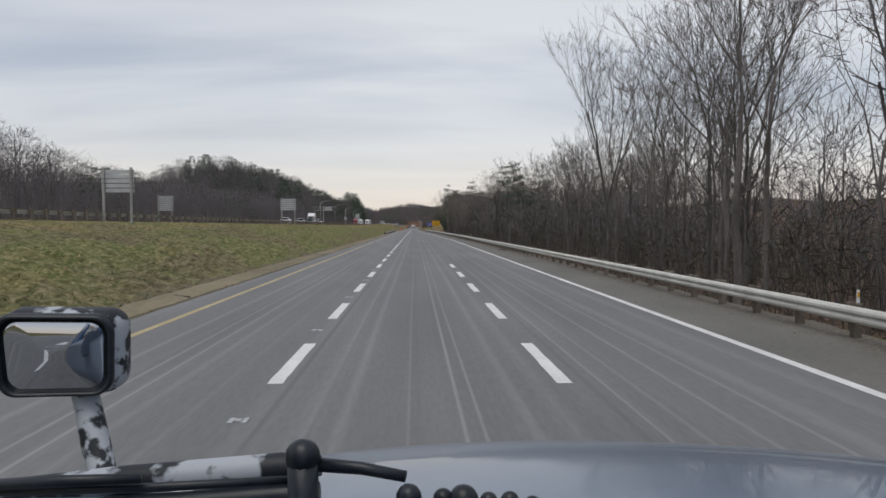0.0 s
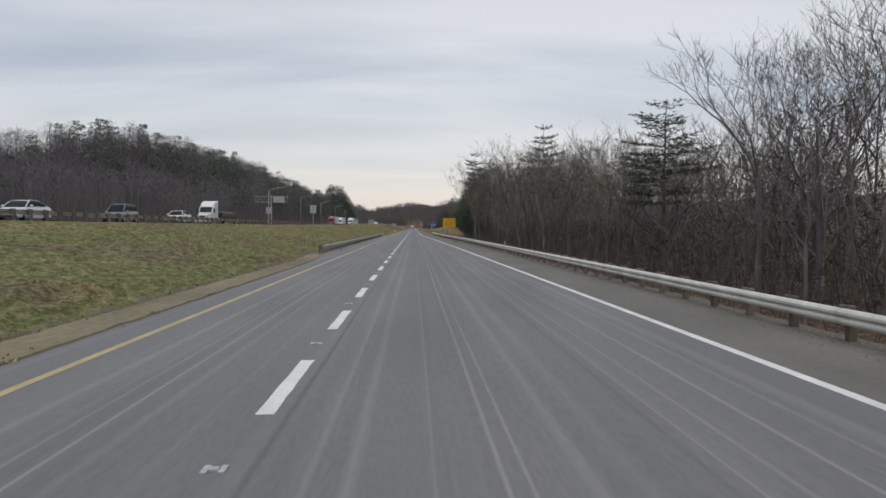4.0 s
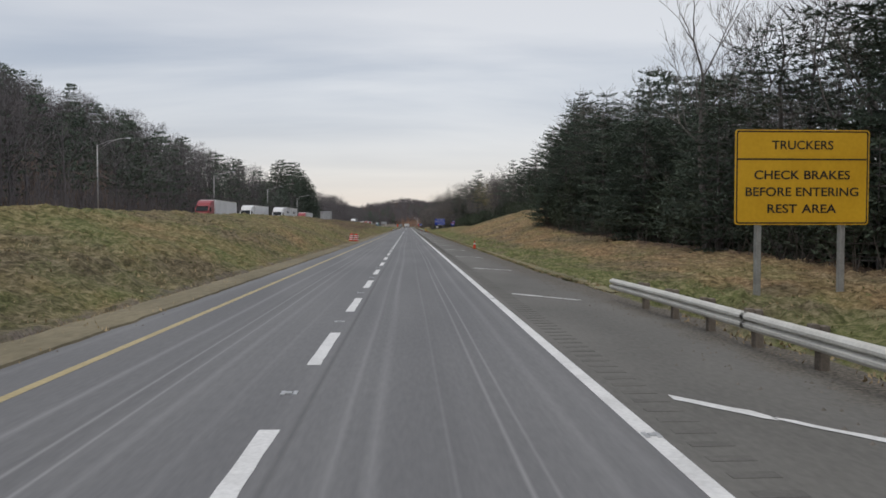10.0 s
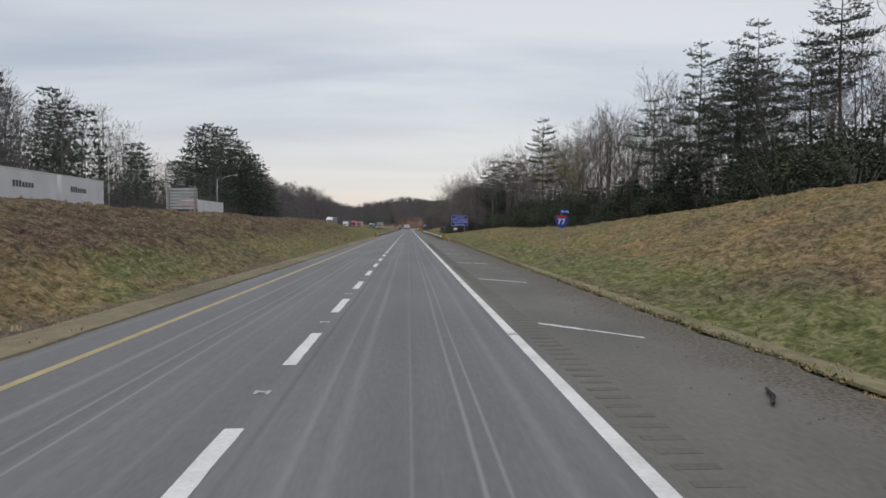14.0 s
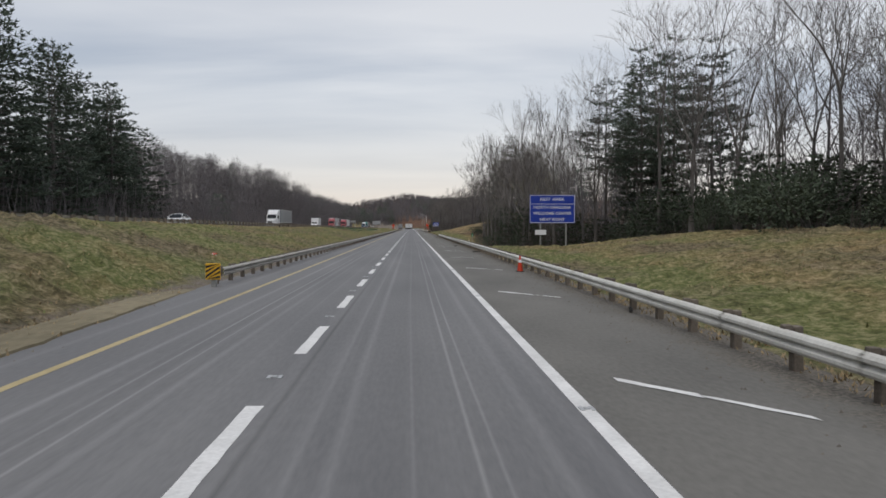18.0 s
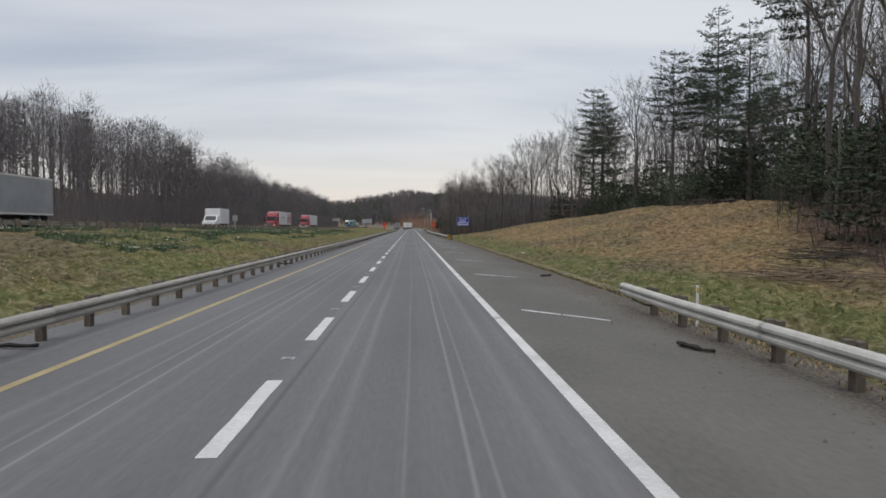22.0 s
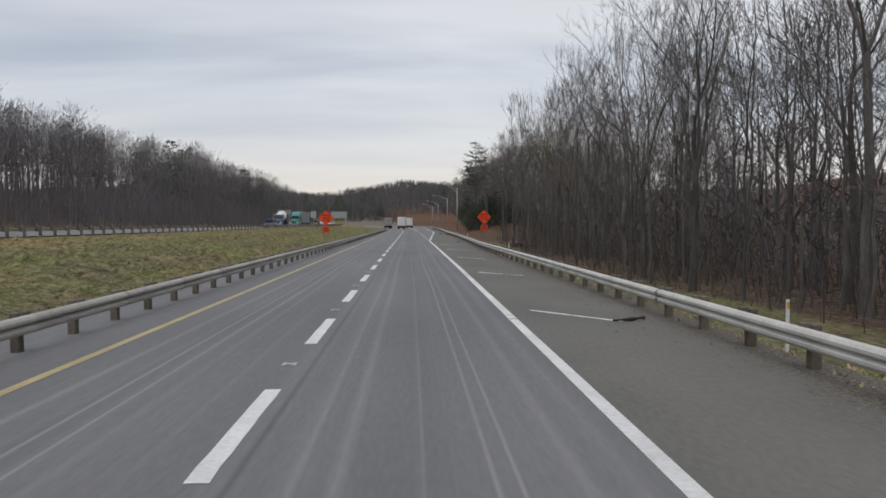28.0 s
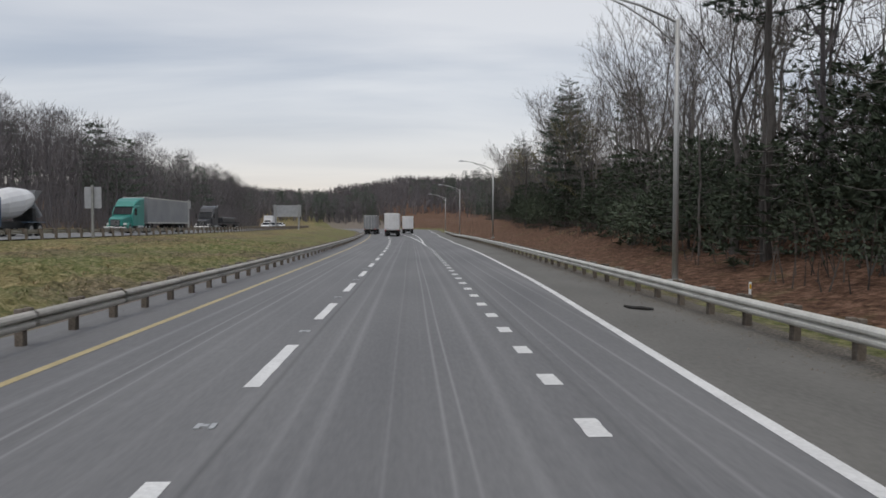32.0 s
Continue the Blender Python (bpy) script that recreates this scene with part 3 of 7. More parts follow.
def turf(name, s0, s1, inner, outer, columns, label, rough=1.0):
    """A sheet of hummocky grass over the coarse ground, from the line inner(s) to outer(s)."""
    sv = np.arange(s0, s1, 0.32)
    a, b = np.array([inner(s) for s in sv]), np.array([outer(s) for s in sv])
    u = np.linspace(0, 1, columns) ** 1.25
    X = a[:, None] + (b - a)[:, None] * u[None, :]
    X[:, :-1] += (lumps(X[:, :-1] * 2.1, sv[:, None] * 2.3) - 0.5) * 0.22
    S = np.repeat(sv[:, None], columns, axis=1)
    big = lumps(X * 0.22 + 40, S * 0.13)
    h = 0.5 * lumps(X * 2.3 + S * 0.3, S * 1.9) + 0.5 * lumps(X * 4.6, S * 3.6 + 60)
    lift = rough * (0.02 + (0.22 + 0.48 * big) * np.clip(h - 0.32, 0, 1)) * np.minimum(1, u * 9 + 0.35)[None, :] * np.minimum(1, (1 - u) * 8)[None, :]
    Z = sampled(HEIGHTS, X, S) + 0.03 + lift - 0.10 * (u > 0.999)[None, :] - 0.12 * (u < 0.001)[None, :]
    ends = np.minimum(1, np.minimum(S - s0, s1 - S) / 6.0)
    Z = Z - (1 - ends) * (lift + 0.12)
    shift = np.array([bend(s) for s in sv])[:, None]
    V = np.stack([X + shift, S, Z], axis=2).reshape(-1, 3)
    n, c = len(sv), columns
    q = (np.arange(n - 1)[:, None] * c + np.arange(c - 1)[None, :]).ravel()
    F = np.stack([q, q + 1, q + 1 + c, q + c], axis=1)
    me = bpy.data.meshes.new(name)
    me.from_pydata(V.tolist(), [], F.tolist())
    zone = sampled(ZONES, X, S)
    att = me.color_attributes.new("zone", "FLOAT_COLOR", "POINT")
    att.data.foreach_set("color", zone.astype(np.float32).ravel())
    me.materials.append(M_GROUND)
    me.shade_smooth()
    tagged(new(name, me), label, "grass", kind="stuff")
    TURF.append((V, zone.reshape(-1, 4)[:, 0], h.ravel(), big.ravel()))


turf("turf", 0, 1060, lambda s: interp(s, LEFT_EDGE) - 0.95, lambda s: -19.5, 36, "hummocky green and tan grass of the median")
turf("turf", 311, 640, lambda s: interp(s, RAIL_R) + (0.95 if s < 548 else 1.3), lambda s: interp(s, WOOD_R) + 1.5, 36, "hummocky green and straw-coloured grass of the slope")
turf("turf", 690, 830, lambda s: interp(s, RAIL_R) + 0.95, lambda s: interp(s, WOOD_R) + 1.5, 36, "hummocky green and straw-coloured grass of the slope")


def strip(x0, x1, s0, s1, z, step=6.0, thick=0.0):
    """A flat band between two lines x0(s) and x1(s) along the road."""
    sh = Shape()
    n = max(1, int(math.ceil((s1 - s0) / step)))
    rows = [s0 + (s1 - s0) * i / n for i in range(n + 1)]
    L = [on(x0(s) if callable(x0) else x0, s, z) for s in rows]
    R = [on(x1(s) if callable(x1) else x1, s, z) for s in rows]
    v = L + R
    f = [(i, n + 1 + i, n + 2 + i, i + 1) for i in range(n)]
    if thick:
        k = len(v)
        v += [(p[0], p[1], p[2] - thick) for p in v]
        f += [(i + 1, k + i + 1, k + i, i) for i in range(n)]
        f += [(n + 1 + i, k + n + 1 + i, k + n + 2 + i, n + 2 + i) for i in range(n)]
    return sh.add(v, f)


def edge(s):
    return interp(s, EDGE)


def rail_r(s):
    return interp(s, RAIL_R)


def rail_l(s):
    return interp(s, RAIL_L)


road = thing("road", "grey asphalt carriageway with pale worn streaks", "road", kind="structure", shape=strip(lambda s: interp(s, LEFT_EDGE) + 0.10 * noise.noise(Vector((s * 0.9, 1.0, 0))), lambda s: edge(s) + 0.1, -150, 1420, 0.0, step=1.2, thick=0.1), mat=M_ROAD)
sv, sf, sc = [], [], []
COLS = (0.0, 0.45, 0.62, 0.72, 0.80, 0.88, 0.95, 1.0)
rows_s = [-150 + 0.7 * i for i in range(2072)]
for s in rows_s:
    a = edge(s) + 0.1
    b = max(a + 0.5, rail_r(s) + 0.62 + 0.25 * noise.noise(Vector((s * 0.35, 4.0, 0))) + 0.2 * noise.noise(Vector((s * 1.7, 8.0, 0))))
    for u in COLS:
        x = a + (b - a) * u
        sv.append(on(x, s, -0.004 - 0.012 * (u == 1.0)))
        sc.append((max(0, min(1, (x - rail_r(s) + 1.15) / 1.5)), 0, 0, 1))
nc = len(COLS)
sf = [(j * nc + i, j * nc + i + 1, (j + 1) * nc + i + 1, (j + 1) * nc + i) for j in range(len(rows_s) - 1) for i in range(nc - 1)]
shoulder_mesh = Shape().add(sv, sf).mesh("shoulder", M_SHOULDER)
shoulder_mesh.color_attributes.new("dirt", "FLOAT_COLOR", "POINT").data.foreach_set("color", np.array(sc, dtype=np.float32).ravel())
tagged(new("shoulder", shoulder_mesh), "brownish grey asphalt hard shoulder with gravelly dirt along its edge", "shoulder", kind="structure")
opp = thing("far_road", "grey asphalt carriageway of the opposite traffic", "road", kind="structure", mat=M_OPPROAD,
            shape=Shape().add(*(lambda rows: ([on(x, s, interp(s, OPP_Z)) for s in rows for x in (-36.6, -21.8)], [(2 * i, 2 * i + 1, 2 * i + 3, 2 * i + 2) for i in range(len(rows) - 1)]))([-150 + 8 * i for i in range(196)])))



def berm(name, s0, s1, x0, x1, z, mat, label):
    """A low rounded bank along the pavement, frayed at both edges."""
    rows = [s0 + 0.5 * i for i in range(int((s1 - s0) / 0.5) + 1)]
    v = []
    for s in rows:
        fade = min(1, (s - s0) / 4 + 0.02, (s1 - s) / 4 + 0.02)
        n0, n1 = noise.noise(Vector((s * 0.7, 31.0, 0))) * 0.08, noise.noise(Vector((s * 0.9, 41.0, 0))) * 0.13
        a, b = x0(s) + n0, x1(s) + n1
        bump = noise.noise(Vector((s * 1.3, 51.0, 0))) * 0.015
        for u, h in ((0, -0.06), (0.02, 0.55), (0.3, 1.0), (0.7, 0.95), (0.98, 0.6), (1, -0.06)):
            v.append(on(a + (b - a) * u, s, (z + bump) * h * fade))
    f = [(6 * i + j, 6 * i + j + 1, 6 * i + j + 7, 6 * i + j + 6) for i in range(len(rows) - 1) for j in range(5)]
    thing(name, label, "verge", kind="stuff", shape=Shape().add(v, f), mat=mat)


for s0, s1 in ((-20, 182), (298, 586)):
    berm("verge_berm", s0, s1, lambda s: interp(s, LEFT_EDGE) - 1.15, lambda s: interp(s, LEFT_EDGE) + 0.02, 0.07, M_BERM, "trodden tan dirt and grass berm beside the asphalt")
for s0, s1 in ((336, 549), (704, 788)):
    berm("grassy_curb", s0, s1, lambda s: rail_r(s) + 0.72 + 0.16 * noise.noise(Vector((s * 0.25, 61.0, 0))), lambda s: rail_r(s) + 1.25, 0.065, M_CURB, "low curb overgrown with pale dry grass")

# painted lines
tagged(new("yellow_line", strip(lambda s: interp(s, YELLOW_L) - 0.075, lambda s: interp(s, YELLOW_L) + 0.075, -150, 1400, 0.004).mesh("yellow_line", M_YELLOW)), "solid yellow edge line", "road marking", kind="structure")
tagged(new("white_line", strip(lambda s: edge(s) - 0.09, lambda s: edge(s) + 0.09, -150, 1300, 0.004).mesh("white_line", M_WHITE)), "solid white edge line", "road marking", kind="structure")
tagged(new("white_line", strip(lambda s: 3.58 + min(1, max(0, s - 1062) / 10) * 0.0, 3.74, 1062, 1400, 0.005).mesh("white_line", M_WHITE)), "solid white line beyond the gore", "road marking", kind="structure")
tagged(new("white_line", strip(lambda s: 3.66 + (s - 1072) * 0.030, lambda s: 3.84 + (s - 1072) * 0.030, 1072, 1200, 0.006).mesh("white_line", M_WHITE)), "solid white line of the exit ramp", "road marking", kind="structure")
rnd = random.Random(5)


def dash_mesh(length, wide, seed):
    """A painted dash with slightly worn edges."""
    r = random.Random(seed)
    n = 8
    v, f = [], []
    for i in range(n + 1):
        y = length * i / n
        v += [(-wide / 2 + r.uniform(-0.006, 0.006), y, 0), (wide / 2 + r.uniform(-0.012, 0.004), y, 0)]
    for i in range(n):
        f.append((2 * i, 2 * i + 1, 2 * i + 3, 2 * i + 2))
    return Shape().add(v, f).mesh("dash", M_WHITE)


PITCH, DASH = 6.557, 3.2
dashes = [dash_mesh(DASH, 0.20, k) for k in range(6)]
lane_line = thing("lane_line", "broken white lane line", "road marking", kind="structure")
for k in range(-20, 200):
    s = k * PITCH - DASH
    if s < 1250:
        part("dash", dashes[k % 6], None, lane_line, at=pose(*on(0, s, 0.005), 0, 0, math.degrees(-math.atan(bend(s) - bend(s + 1)))))
lane_end = thing("lane_line", "broken white line of the ending lane", "road marking", kind="structure")
for k in range(-20, 7):
    part("dash", dashes[(k + 3) % 6], None, lane_end, at=pose(3.64, k * PITCH - DASH - 0.1, 0.005))
short = [dash_mesh(0.67, 0.24, 20 + k) for k in range(3)]
exit_line = thing("lane_line", "short broken white line of the exit lane", "road marking", kind="structure")
for k in range(48):
    s = 959.08 + k * 2.273
    part("dash", short[k % 3], None, exit_line, at=pose(*on(3.71, s, 0.005)))
# reflector castings in the gaps between the dashes
cast = Shape()
cast.box(-0.13, -0.12, 0, -0.06, 0.12, 0.012).box(0.06, -0.12, 0, 0.13, 0.12, 0.012).box(-0.05, -0.05, 0, 0.05, 0.05, 0.018)
cast_me = cast.mesh("marker", M_SIGNBACK)
studs = thing("road_studs", "steel reflector castings set in the lane line", "road stud", kind="structure")
for k in range(-4, 175):
    part("marker", cast_me, None, studs, at=pose(*on(-0.06 + rnd.uniform(-0.03, 0.03), k * PITCH + (PITCH - DASH) / 2 - 0.1, 0.001)) @ Matrix.Diagonal((0.75, 0.8, 1, 1)))
# slanted bars on the hard shoulder
bars = thing("shoulder_bars", "thin slanted white bars on the shoulder", "road marking", kind="structure")
for k in range(50):
    s = 295.1 + k * 13.118
    a = random.Random(k)
    sh = Shape()
    parts = [(0, 0.48), (0.49, 1)] if k in (0, 1, 2, 3, 5, 7, 9, 12, 26, 33, 38, 45, 49) or a.random() < 0.4 else [(0, 0.42), (0.42, 0.58), (0.63, 0.66), (0.73, 1)]
    for p, q in parts:
        w = 0.165
        n_ = 7
        lo, hi = [], []
        for i in range(n_):
            u = p + (q - p) * i / (n_ - 1)
            thin = w * (a.uniform(0.45, 0.9) if i in (0, n_ - 1) else a.uniform(0.7, 1.05)) * (1.0 if p < 0.3 else 0.7)
            lo.append((4.35 + 1.55 * u, s + 1.15 - 2.05 * u - thin, 0.005))
            hi.append((4.35 + 1.55 * u + a.uniform(-0.02, 0.02), s + 1.15 - 2.05 * u + thin * a.uniform(0.8, 1), 0.005))
        sh.add(lo + hi, [(i, i + 1, n_ + i + 1, n_ + i) for i in range(n_ - 1)])
    part("bar", sh, M_WHITE, bars)
    part("marker", cast_me, None, studs, at=pose(edge(s) + 0.01, s - 0.4, 0.001) @ Matrix.Diagonal((0.62, 0.7, 1, 1)))
# Groove shade is put into the colour: darker bars just above the shoulder.
rum = Shape()
for k in range(540):
    s = 300 + k * 0.42
    rum.box(3.88, s, -0.02, 4.28, s + 0.15, 0.0002)
rb = thing("rumble_strip", "darker bars painted as the shade of milled shoulder grooves", "rumble strip", kind="stuff", shape=rum, mat=M_RUMBLE)

# ---------------------------------------------------------------- guard rails


def beam_mesh(length, face, mat):
    """One W-beam panel along y; face = +1 shows its face towards +x."""
    prof = [(0.0, 0.36), (0.05, 0.38), (0.082, 0.42), (0.082, 0.46), (0.045, 0.485), (0.0, 0.505), (0.045, 0.525), (0.082, 0.55), (0.082, 0.59), (0.05, 0.63), (0.0, 0.65)]
    v, f = [], []
    for y in (0, length + 0.12):
        for x, z in prof:
            v.append((face * x, y, z))
        for x, z in reversed(prof):
            v.append((face * (x - 0.012), y, z))
    n = 2 * len(prof)
    for i in range(n):
        f.append((i, (i + 1) % n, n + (i + 1) % n, n + i))
    f += [tuple(range(n)), tuple(reversed(range(n, 2 * n)))]
    return Shape().add(v, f).mesh("beam", mat)


def post_mesh(face, mat):
    sh = Shape()
    sh.box(-face * 0.20 - 0.07, -0.08, -0.5, -face * 0.20 + 0.07, 0.08, 0.68, 0.012)
    a, b = sorted((-face * 0.13, -face * 0.01))
    sh.box(a, -0.07, 0.36, b, 0.07, 0.70, 0.01)
    return sh.mesh("post", mat)


def guard_rail(line, s0, s1, face, zline, label, mat, max_posts=400, spacing=1.905):
    rail = thing("guard_rail", label, "guard rail")
    beam, post = beam_mesh(3.81, face, M_GALV if line is rail_r else M_GALVTAN), post_mesh(face, mat)
    n = int((s1 - s0) / 3.81)
    for k in range(n):
        s = s0 + k * 3.81
        a, b = on(line(s), s, zline(s)), on(line(s + 3.81), s + 3.81, zline(s + 3.81))
        turn = math.degrees(-math.atan2(b[0] - a[0], 3.81))
        tilt = math.degrees(math.atan2(b[2] - a[2], 3.81))
        part("beam", beam, None, rail, at=pose(*a, tilt, 0, turn))
    rest = Shape()
    m = int((s1 - s0) / spacing)
    for k in range(m):
        s = s0 + k * spacing + 0.06
        at = pose(*on(line(s), s, zline(s)), rnd.uniform(-1.5, 1.5), rnd.uniform(-1.5, 1.5), 0)
        if k < max_posts:
            part("post", post, None, rail, at=at)
        else:
            rest.add([tuple(at @ v.co) for v in post.vertices], [tuple(p.vertices) for p in post.polygons])
    if rest.v:
        tagged(part("post_rest", rest, mat, rail), kind="stuff")
    return rail


flat = lambda s: -0.07
guard_rail(rail_r, -36.1, 333.6, -1, flat, "galvanised steel guard rail on dark posts before the woods", M_POST)
guard_rail(rail_r, 551.2, 703.7, -1, flat, "galvanised steel guard rail on dark posts by the rest area sign", M_POST)
guard_rail(rail_r, 790, 1170, -1, flat, "galvanised steel guard rail on dark posts along the leaf-covered woods", M_POST)
guard_rail(rail_l, 183, 296, 1, flat, "galvanised steel guard rail on weathered posts at the median", M_POST)
guard_rail(rail_l, 588, 1150, 1, flat, "galvanised steel guard rail on weathered posts at the median", M_POST)
guard_rail(lambda s: -21.4, -30, 1250, -1, lambda s: interp(s, OPP_Z) - 0.05, "guard rail of the opposite carriageway seen from behind", M_POST, 300)


def end_marker(x, s, z, turn=0):
    """A striped object marker on a rail's end."""
    ob = thing("rail_end_marker", "black and yellow striped board on a guard rail end", "road sign", at=pose(*on(x, s, z), 0, 0, turn), group="rail end markers")
    part("board", Shape().box(-0.24, 0, 0.25, 0.24, 0.05, 0.78, 0.01), M_SIGNYEL, ob)
    part("stub", Shape().box(-0.08, 0.06, -0.2, 0.08, 0.25, 0.7, 0.01), M_POSTGREY, ob)
    for k in range(-2, 4):
        a = 0.30 + k * 0.16
        lo, hi = 0.25, 0.78
        v = []
        for x_, z_ in ((-0.23, a), (0.23, a + 0.32), (0.23, a + 0.40), (-0.23, a + 0.08)):
            v.append((x_, -0.004, min(hi - 0.01, max(lo + 0.01, z_))))
        if max(p[2] for p in v) - min(p[2] for p in v) > 0.03:
            part("stripe", Shape().add(v, [(0, 1, 2, 3)]), M_LETTERBLACK, ob)
    return ob


end_marker(7.0, 788.6, 0.0)
end_marker(-4.75, 586.8, 0.0)
end_marker(7.0, 550.6, 0.0)

# ---------------------------------------------------------------- signs


def ground_z(x, s):
    return height(x, s)


def board_shape(w, h, r=0.08, t=0.03):
    """A sign panel with round corners standing in the plane of x and z, its back at y = t."""
    pts = []
    for cx0, cz0, a0 in ((w / 2 - r, h - r, 0), (-w / 2 + r, h - r, 90), (-w / 2 + r, r, 180), (w / 2 - r, r, 270)):
        for k in range(5):
            a = radians(a0 + 22.5 * k)
            pts.append((cx0 + r * math.cos(a), cz0 + r * math.sin(a)))
    return Shape().loft([[(x, 0, z) for x, z in pts], [(x, t, z) for x, z in pts]])


def rim_shape(w, h, wide, r=0.08, inset=0.03, y=-0.003):
    """The printed border of a sign panel."""
    rings = []
    for d in (inset, inset + wide):
        ring = []
        rr = max(0.01, r - d * 0.5)
        for cx0, cz0, a0 in ((w / 2 - d - rr, h - d - rr, 0), (-w / 2 + d + rr, h - d - rr, 90), (-w / 2 + d + rr, d + rr, 180), (w / 2 - d - rr, d + rr, 270)):
            for k in range(5):
                a = radians(a0 + 22.5 * k)
                ring.append((cx0 + rr * math.cos(a), y, cz0 + rr * math.sin(a)))
        rings.append(ring)
    return Shape().loft(rings, caps=False)


def sign_on_posts(name, label, x, s, z0, w, h, mat, post_x, post_mat, post_r=0.06, group=""):
    """A panel with its lower edge at z0, centred on x, on square posts down into the ground."""
    ob = thing(name, label, "road sign", at=pose(*on(x, s, 0)), group=group)
    panel = part("panel", board_shape(w, h), mat, ob, at=pose(0, 0, z0))
    for px in post_x:
        part("post", Shape().box(px - post_r, 0.035, ground_z(x + px, s) - 0.3, px + post_r, 0.035 + 2 * post_r, z0 + h * 0.92, 0.008), post_mat, ob)
    for zz in (0.25, 0.75):
        part("stringer", Shape().box(-w / 2 + 0.08, 0.031, z0 + h * zz - 0.03, w / 2 - 0.08, 0.036, z0 + h * zz + 0.03), M_SIGNBACK, ob)
    return ob, panel


# brake check sign
ob, panel = sign_on_posts("warning_sign", "yellow sign on two posts telling truckers to check brakes", 11.4, 332.7, 2.0, 3.5, 2.42, M_SIGNYEL, (-1.1, 1.1), M_POSTGREY, 0.07)
part("border", rim_shape(3.5, 2.42, 0.035), M_LETTERBLACK, panel)
part("divider", Shape().box(-1.72, -0.004, 1.65, 1.72, -0.001, 1.69), M_LETTERBLACK, panel)
for txt, z, w in (("TRUCKERS", 2.02, 1.6), ("CHECK BRAKES", 1.26, 2.5), ("BEFORE ENTERING", 0.83, 2.95), ("REST AREA", 0.40, 1.8)):
    lettering(txt, 0.31, M_LETTERBLACK, panel, (0, -0.004, z), width=w)
# rest area sign
ob, panel = sign_on_posts("guide_sign", "blue rest area and welcome center sign on steel posts", 14.82, 631, 2.3, 4.24, 2.63, M_SIGNBLUE, (-1.1, 1.3), M_POSTGREY, 0.06)
part("border", rim_shape(4.24, 2.63, 0.04, 0.12), M_LETTERWHITE, panel)
part("divider", Shape().box(-2.08, -0.004, 1.76, 2.08, -0.001, 1.80), M_LETTERWHITE, panel)
for txt, z, w in (("REST AREA", 2.20, 2.25), ("NORTH CAROLINA", 1.45, 3.5), ("WELCOME CENTER", 0.90, 3.6), ("NEXT RIGHT", 0.33, 2.3)):
    lettering(txt, 0.36, M_LETTERWHITE, panel, (0, -0.004, z), width=w)
plate = part("plaque", Shape().box(-1.62, -0.06, 1.22, -0.58, -0.03, 1.68, 0.01), M_LETTERWHITE, ob)
# sponsor sign
ob, panel = sign_on_posts("guide_sign", "small blue rest area sponsor sign with a white plate", 9.4, 795, 2.06, 1.72, 1.22, M_SIGNBLUE, (-0.62, 0.60), M_RUST, 0.045)
part("border", rim_shape(1.72, 1.22, 0.015, 0.05, 0.012), M_LETTERWHITE, panel)
lettering("REST AREA", 0.19, M_LETTERWHITE, panel, (0, -0.004, 1.04), width=1.05)
for z, w in ((0.83, 1.05), (0.66, 0.85)):
    for k in range(3):
        part("bar", Shape().box(-w / 2 + k * w / 3, -0.005, z - 0.035, -w / 2 + (k + 0.85) * w / 3, -0.002, z + 0.035), M_LETTERWHITE, panel)
part("white_plate", Shape().box(-0.72, -0.006, 0.10, 0.72, -0.002, 0.52), M_LETTERWHITE, panel)
for k in range(5):
    part("bar", Shape().box(-0.66 + k * 0.27, -0.010, 0.18, -0.43 + k * 0.27, -0.007, 0.44, 0.0), M_SIGNBLUE, panel)
# route shield beyond the brake sign
shield = thing("route_shield", "red and blue interstate shield on a post", "road sign", at=pose(11.7, 487, 0))
pts = [(0, 0), (0.20, 0.10), (0.36, 0.30), (0.42, 0.52), (0.40, 0.72), (0.33, 0.88), (0.16, 0.84), (0, 0.88), (-0.16, 0.84), (-0.33, 0.88), (-0.40, 0.72), (-0.42, 0.52), (-0.36, 0.30), (-0.20, 0.10)]
zb = ground_z(11.7, 487)
part("plate", Shape().loft([[(x, 0, z + 1.9) for x, z in pts], [(x, 0.02, z + 1.9) for x, z in pts]]), M_SIGNBLUE, shield)
part("crest", Shape().add([(-0.37, -0.003, 2.58), (0.37, -0.003, 2.58), (0.31, -0.003, 2.74), (0.15, -0.003, 2.70), (0, -0.003, 2.74), (-0.15, -0.003, 2.70), (-0.31, -0.003, 2.74)], [tuple(range(7))]), M_SIGNRED, shield)
lettering("77", 0.52, M_LETTERWHITE, shield, (0, -0.004, 2.30))
banner = part("banner", Shape().box(-0.30, -0.005, 2.86, 0.30, 0.015, 3.12, 0.01), M_SIGNBLUE, shield, at=pose(0, 0, 0, 0, 4, 0))
lettering("SOUTH", 0.16, M_LETTERWHITE, banner, (0, -0.009, 2.99))
part("post", Shape().box(-0.03, 0.021, zb - 0.3, 0.03, 0.08, 3.0, 0.005), M_POSTGREY, shield)


